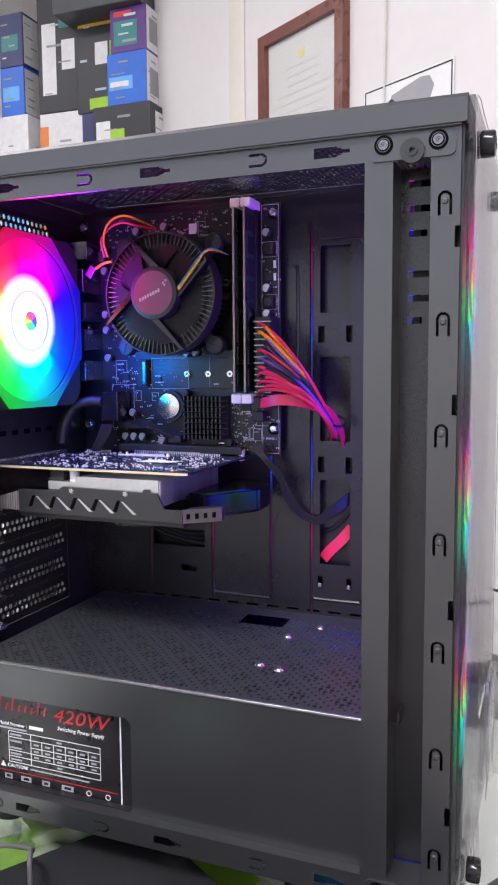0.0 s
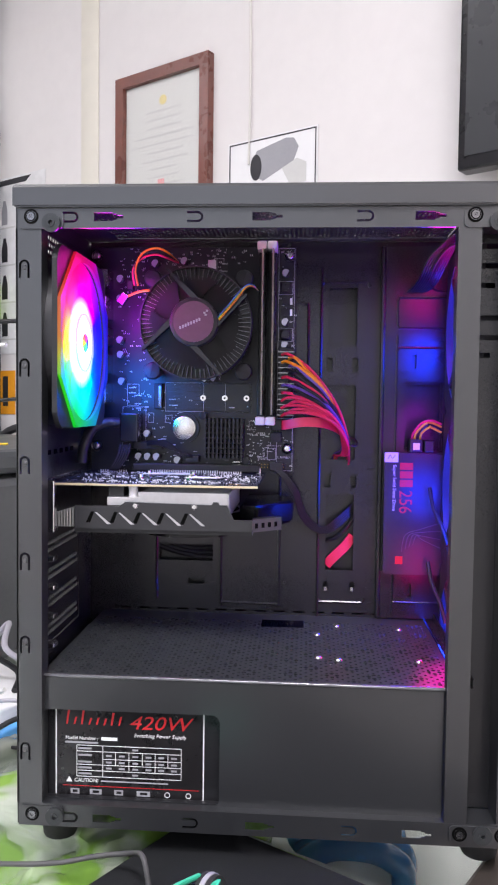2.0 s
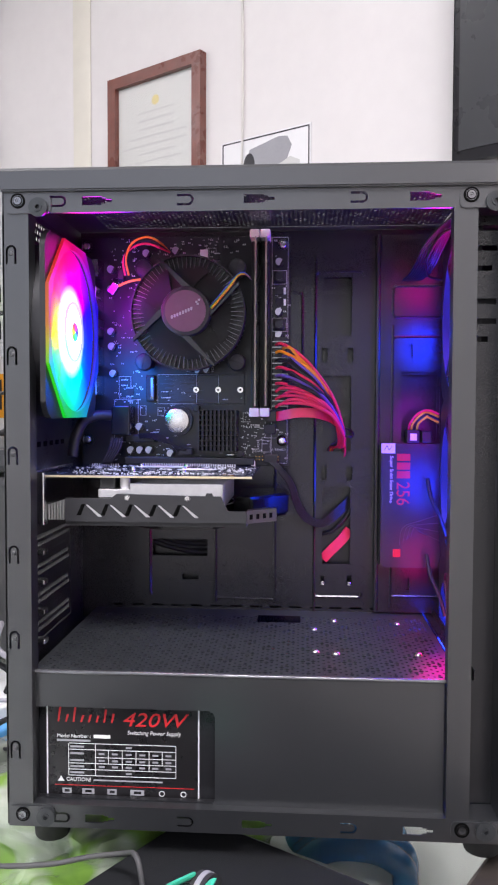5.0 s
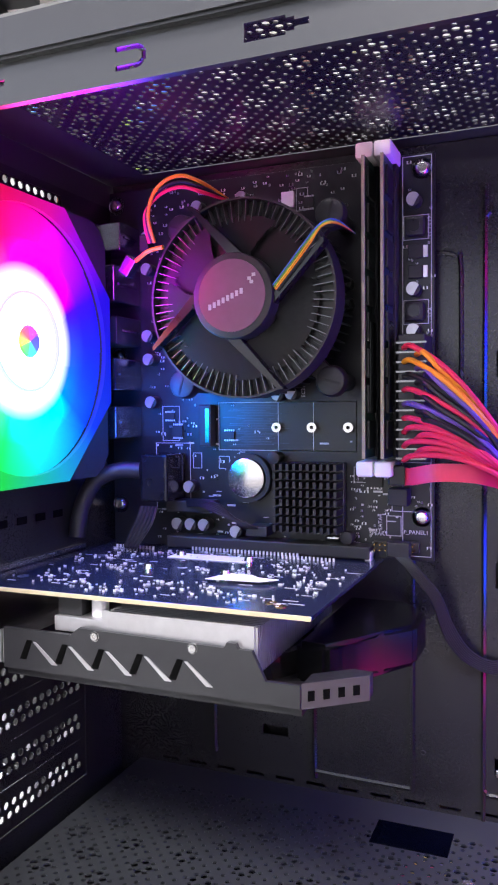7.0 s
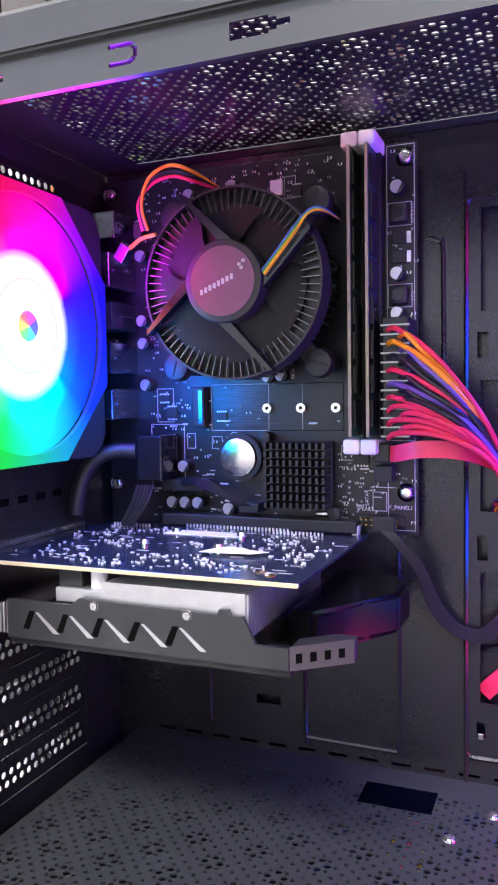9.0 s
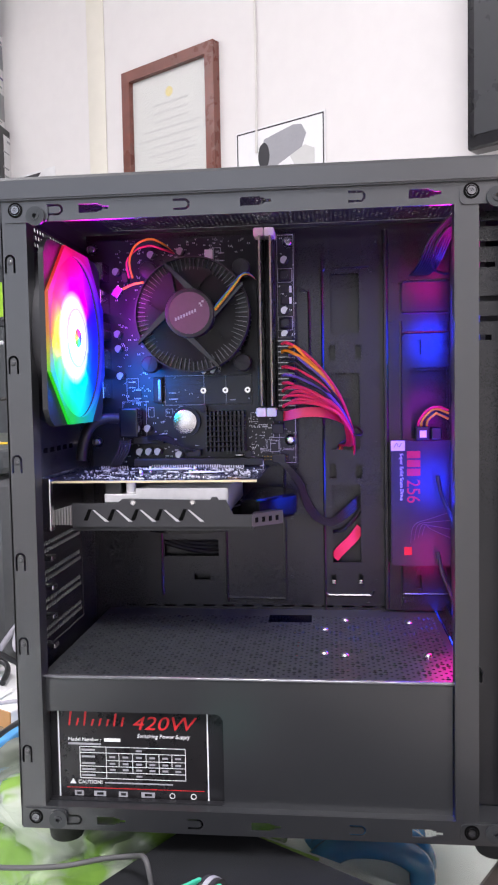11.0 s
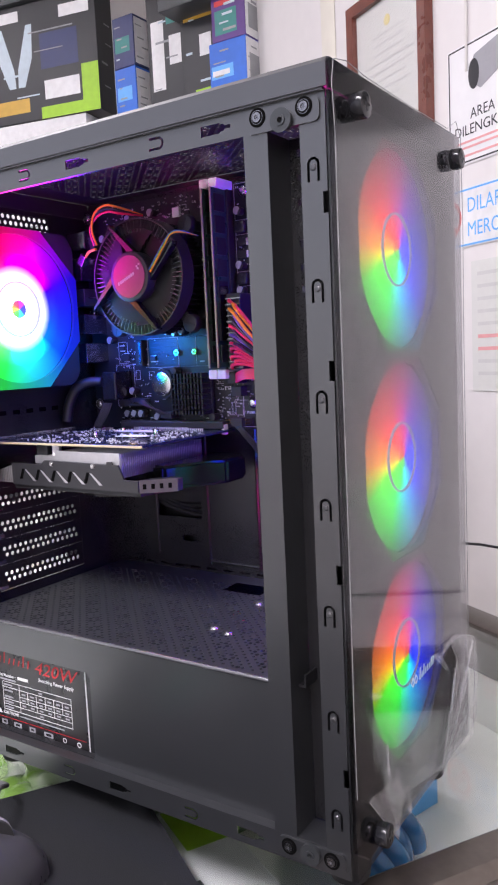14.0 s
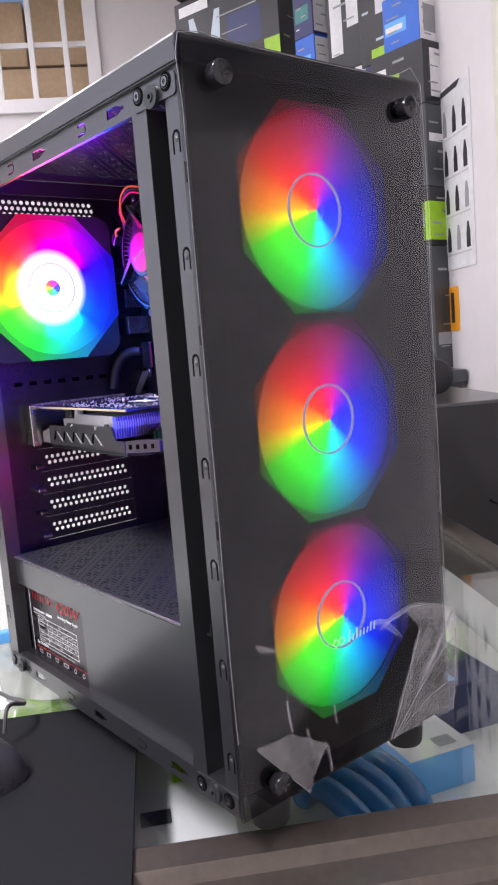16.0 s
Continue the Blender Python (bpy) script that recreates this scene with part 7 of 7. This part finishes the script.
for k, (c, r, pts) in enumerate((("white", 0.003, [(-0.05, 0.12, 0.345), (-0.10, 0.15, 0.340), (-0.13, 0.2, 0.30), (-0.15, 0.24, 0.26), (-0.17, 0.26, 0.2465)]), ("black", 0.0035, [(0.003, 0.12, 0.365), (-0.04, 0.14, 0.366), (-0.12, 0.18, 0.366), (-0.3, 0.3, 0.36), (-0.5, 0.4, 0.28)]),
                          ("black", 0.003, [(0.003, 0.13, 0.30), (-0.06, 0.16, 0.302), (-0.14, 0.2, 0.29), (-0.25, 0.28, 0.26)]), ("white", 0.0035, [(-0.17, 0.26, 0.2475), (-0.125, 0.215, 0.243), (-0.10, 0.19, 0.2), (-0.09, 0.17, 0.15), (-0.12, 0.18, 0.12), (-0.13, 0.17, 0.07), (-0.10, 0.16, 0.04), (-0.06, 0.14, 0.06)]),
                          ("grey", 0.003, [(-0.14, 0.2, 0.10), (-0.10, 0.15, 0.05), (-0.05, 0.13, 0.055), (0.0, 0.12, 0.06)]), ("black", 0.004, [(0.002, 0.12, 0.05), (-0.04, 0.12, 0.045), (-0.075, 0.13, 0.02), (-0.08, 0.15, -0.0), (-0.04, 0.17, 0.006), (0.0, 0.2, 0.006)]),
                          ("black", 0.003, [(0.002, 0.14, 0.02), (-0.05, 0.15, 0.006), (-0.12, 0.17, 0.006), (-0.2, 0.2, 0.006)]), ("yellow", 0.002, [(-0.08, 0.2, 0.262), (-0.11, 0.2, 0.258), (-0.125, 0.21, 0.235), (-0.12, 0.21, 0.2)]))):
    w = thing("loose_cable", c + " cable behind the computer case", "cable", "loose cables")
    part("lead", tube(pts, r * 0.55, 10), WIRES[c], w, smooth=60)
board = thing("flat_carton", "flat white carton with a light brown edge on the glass", "box", at=ROOM @ Matrix.Translation((-0.335, 0.150, 0.0012)) @ pose(0, 0, 0, 0, 0, 4))
part("lid", box(-0.16, 0.16, -0.045, 0.045, 0.0, 0.020, 0.002), C["white"], board)
part("orange_edge", box(-0.16, 0.16, -0.0465, -0.0452, 0.001, 0.019), WOOD, board, "light brown edge")
rc = random.Random(8)
for k in range(7):
    u, v = -0.44 + 0.035 * k, 0.165 + rc.uniform(-0.02, 0.025)
    w = thing("loose_cable", "tangled dark cable on the carton behind the case", "cable", "loose cables", ROOM)
    part("lead", tube([(u - 0.05, v, 0.0245), (u - 0.02, v + 0.02, 0.045 + rc.uniform(0, 0.03)), (u + 0.02, v - 0.012, 0.05 + rc.uniform(0, 0.03)), (u + 0.05, v + 0.012, 0.035), (u + 0.07, v - 0.006, 0.0245)], 0.0030, 8), WIRES["black"] if k % 3 else WIRES["grey"], w, smooth=60)
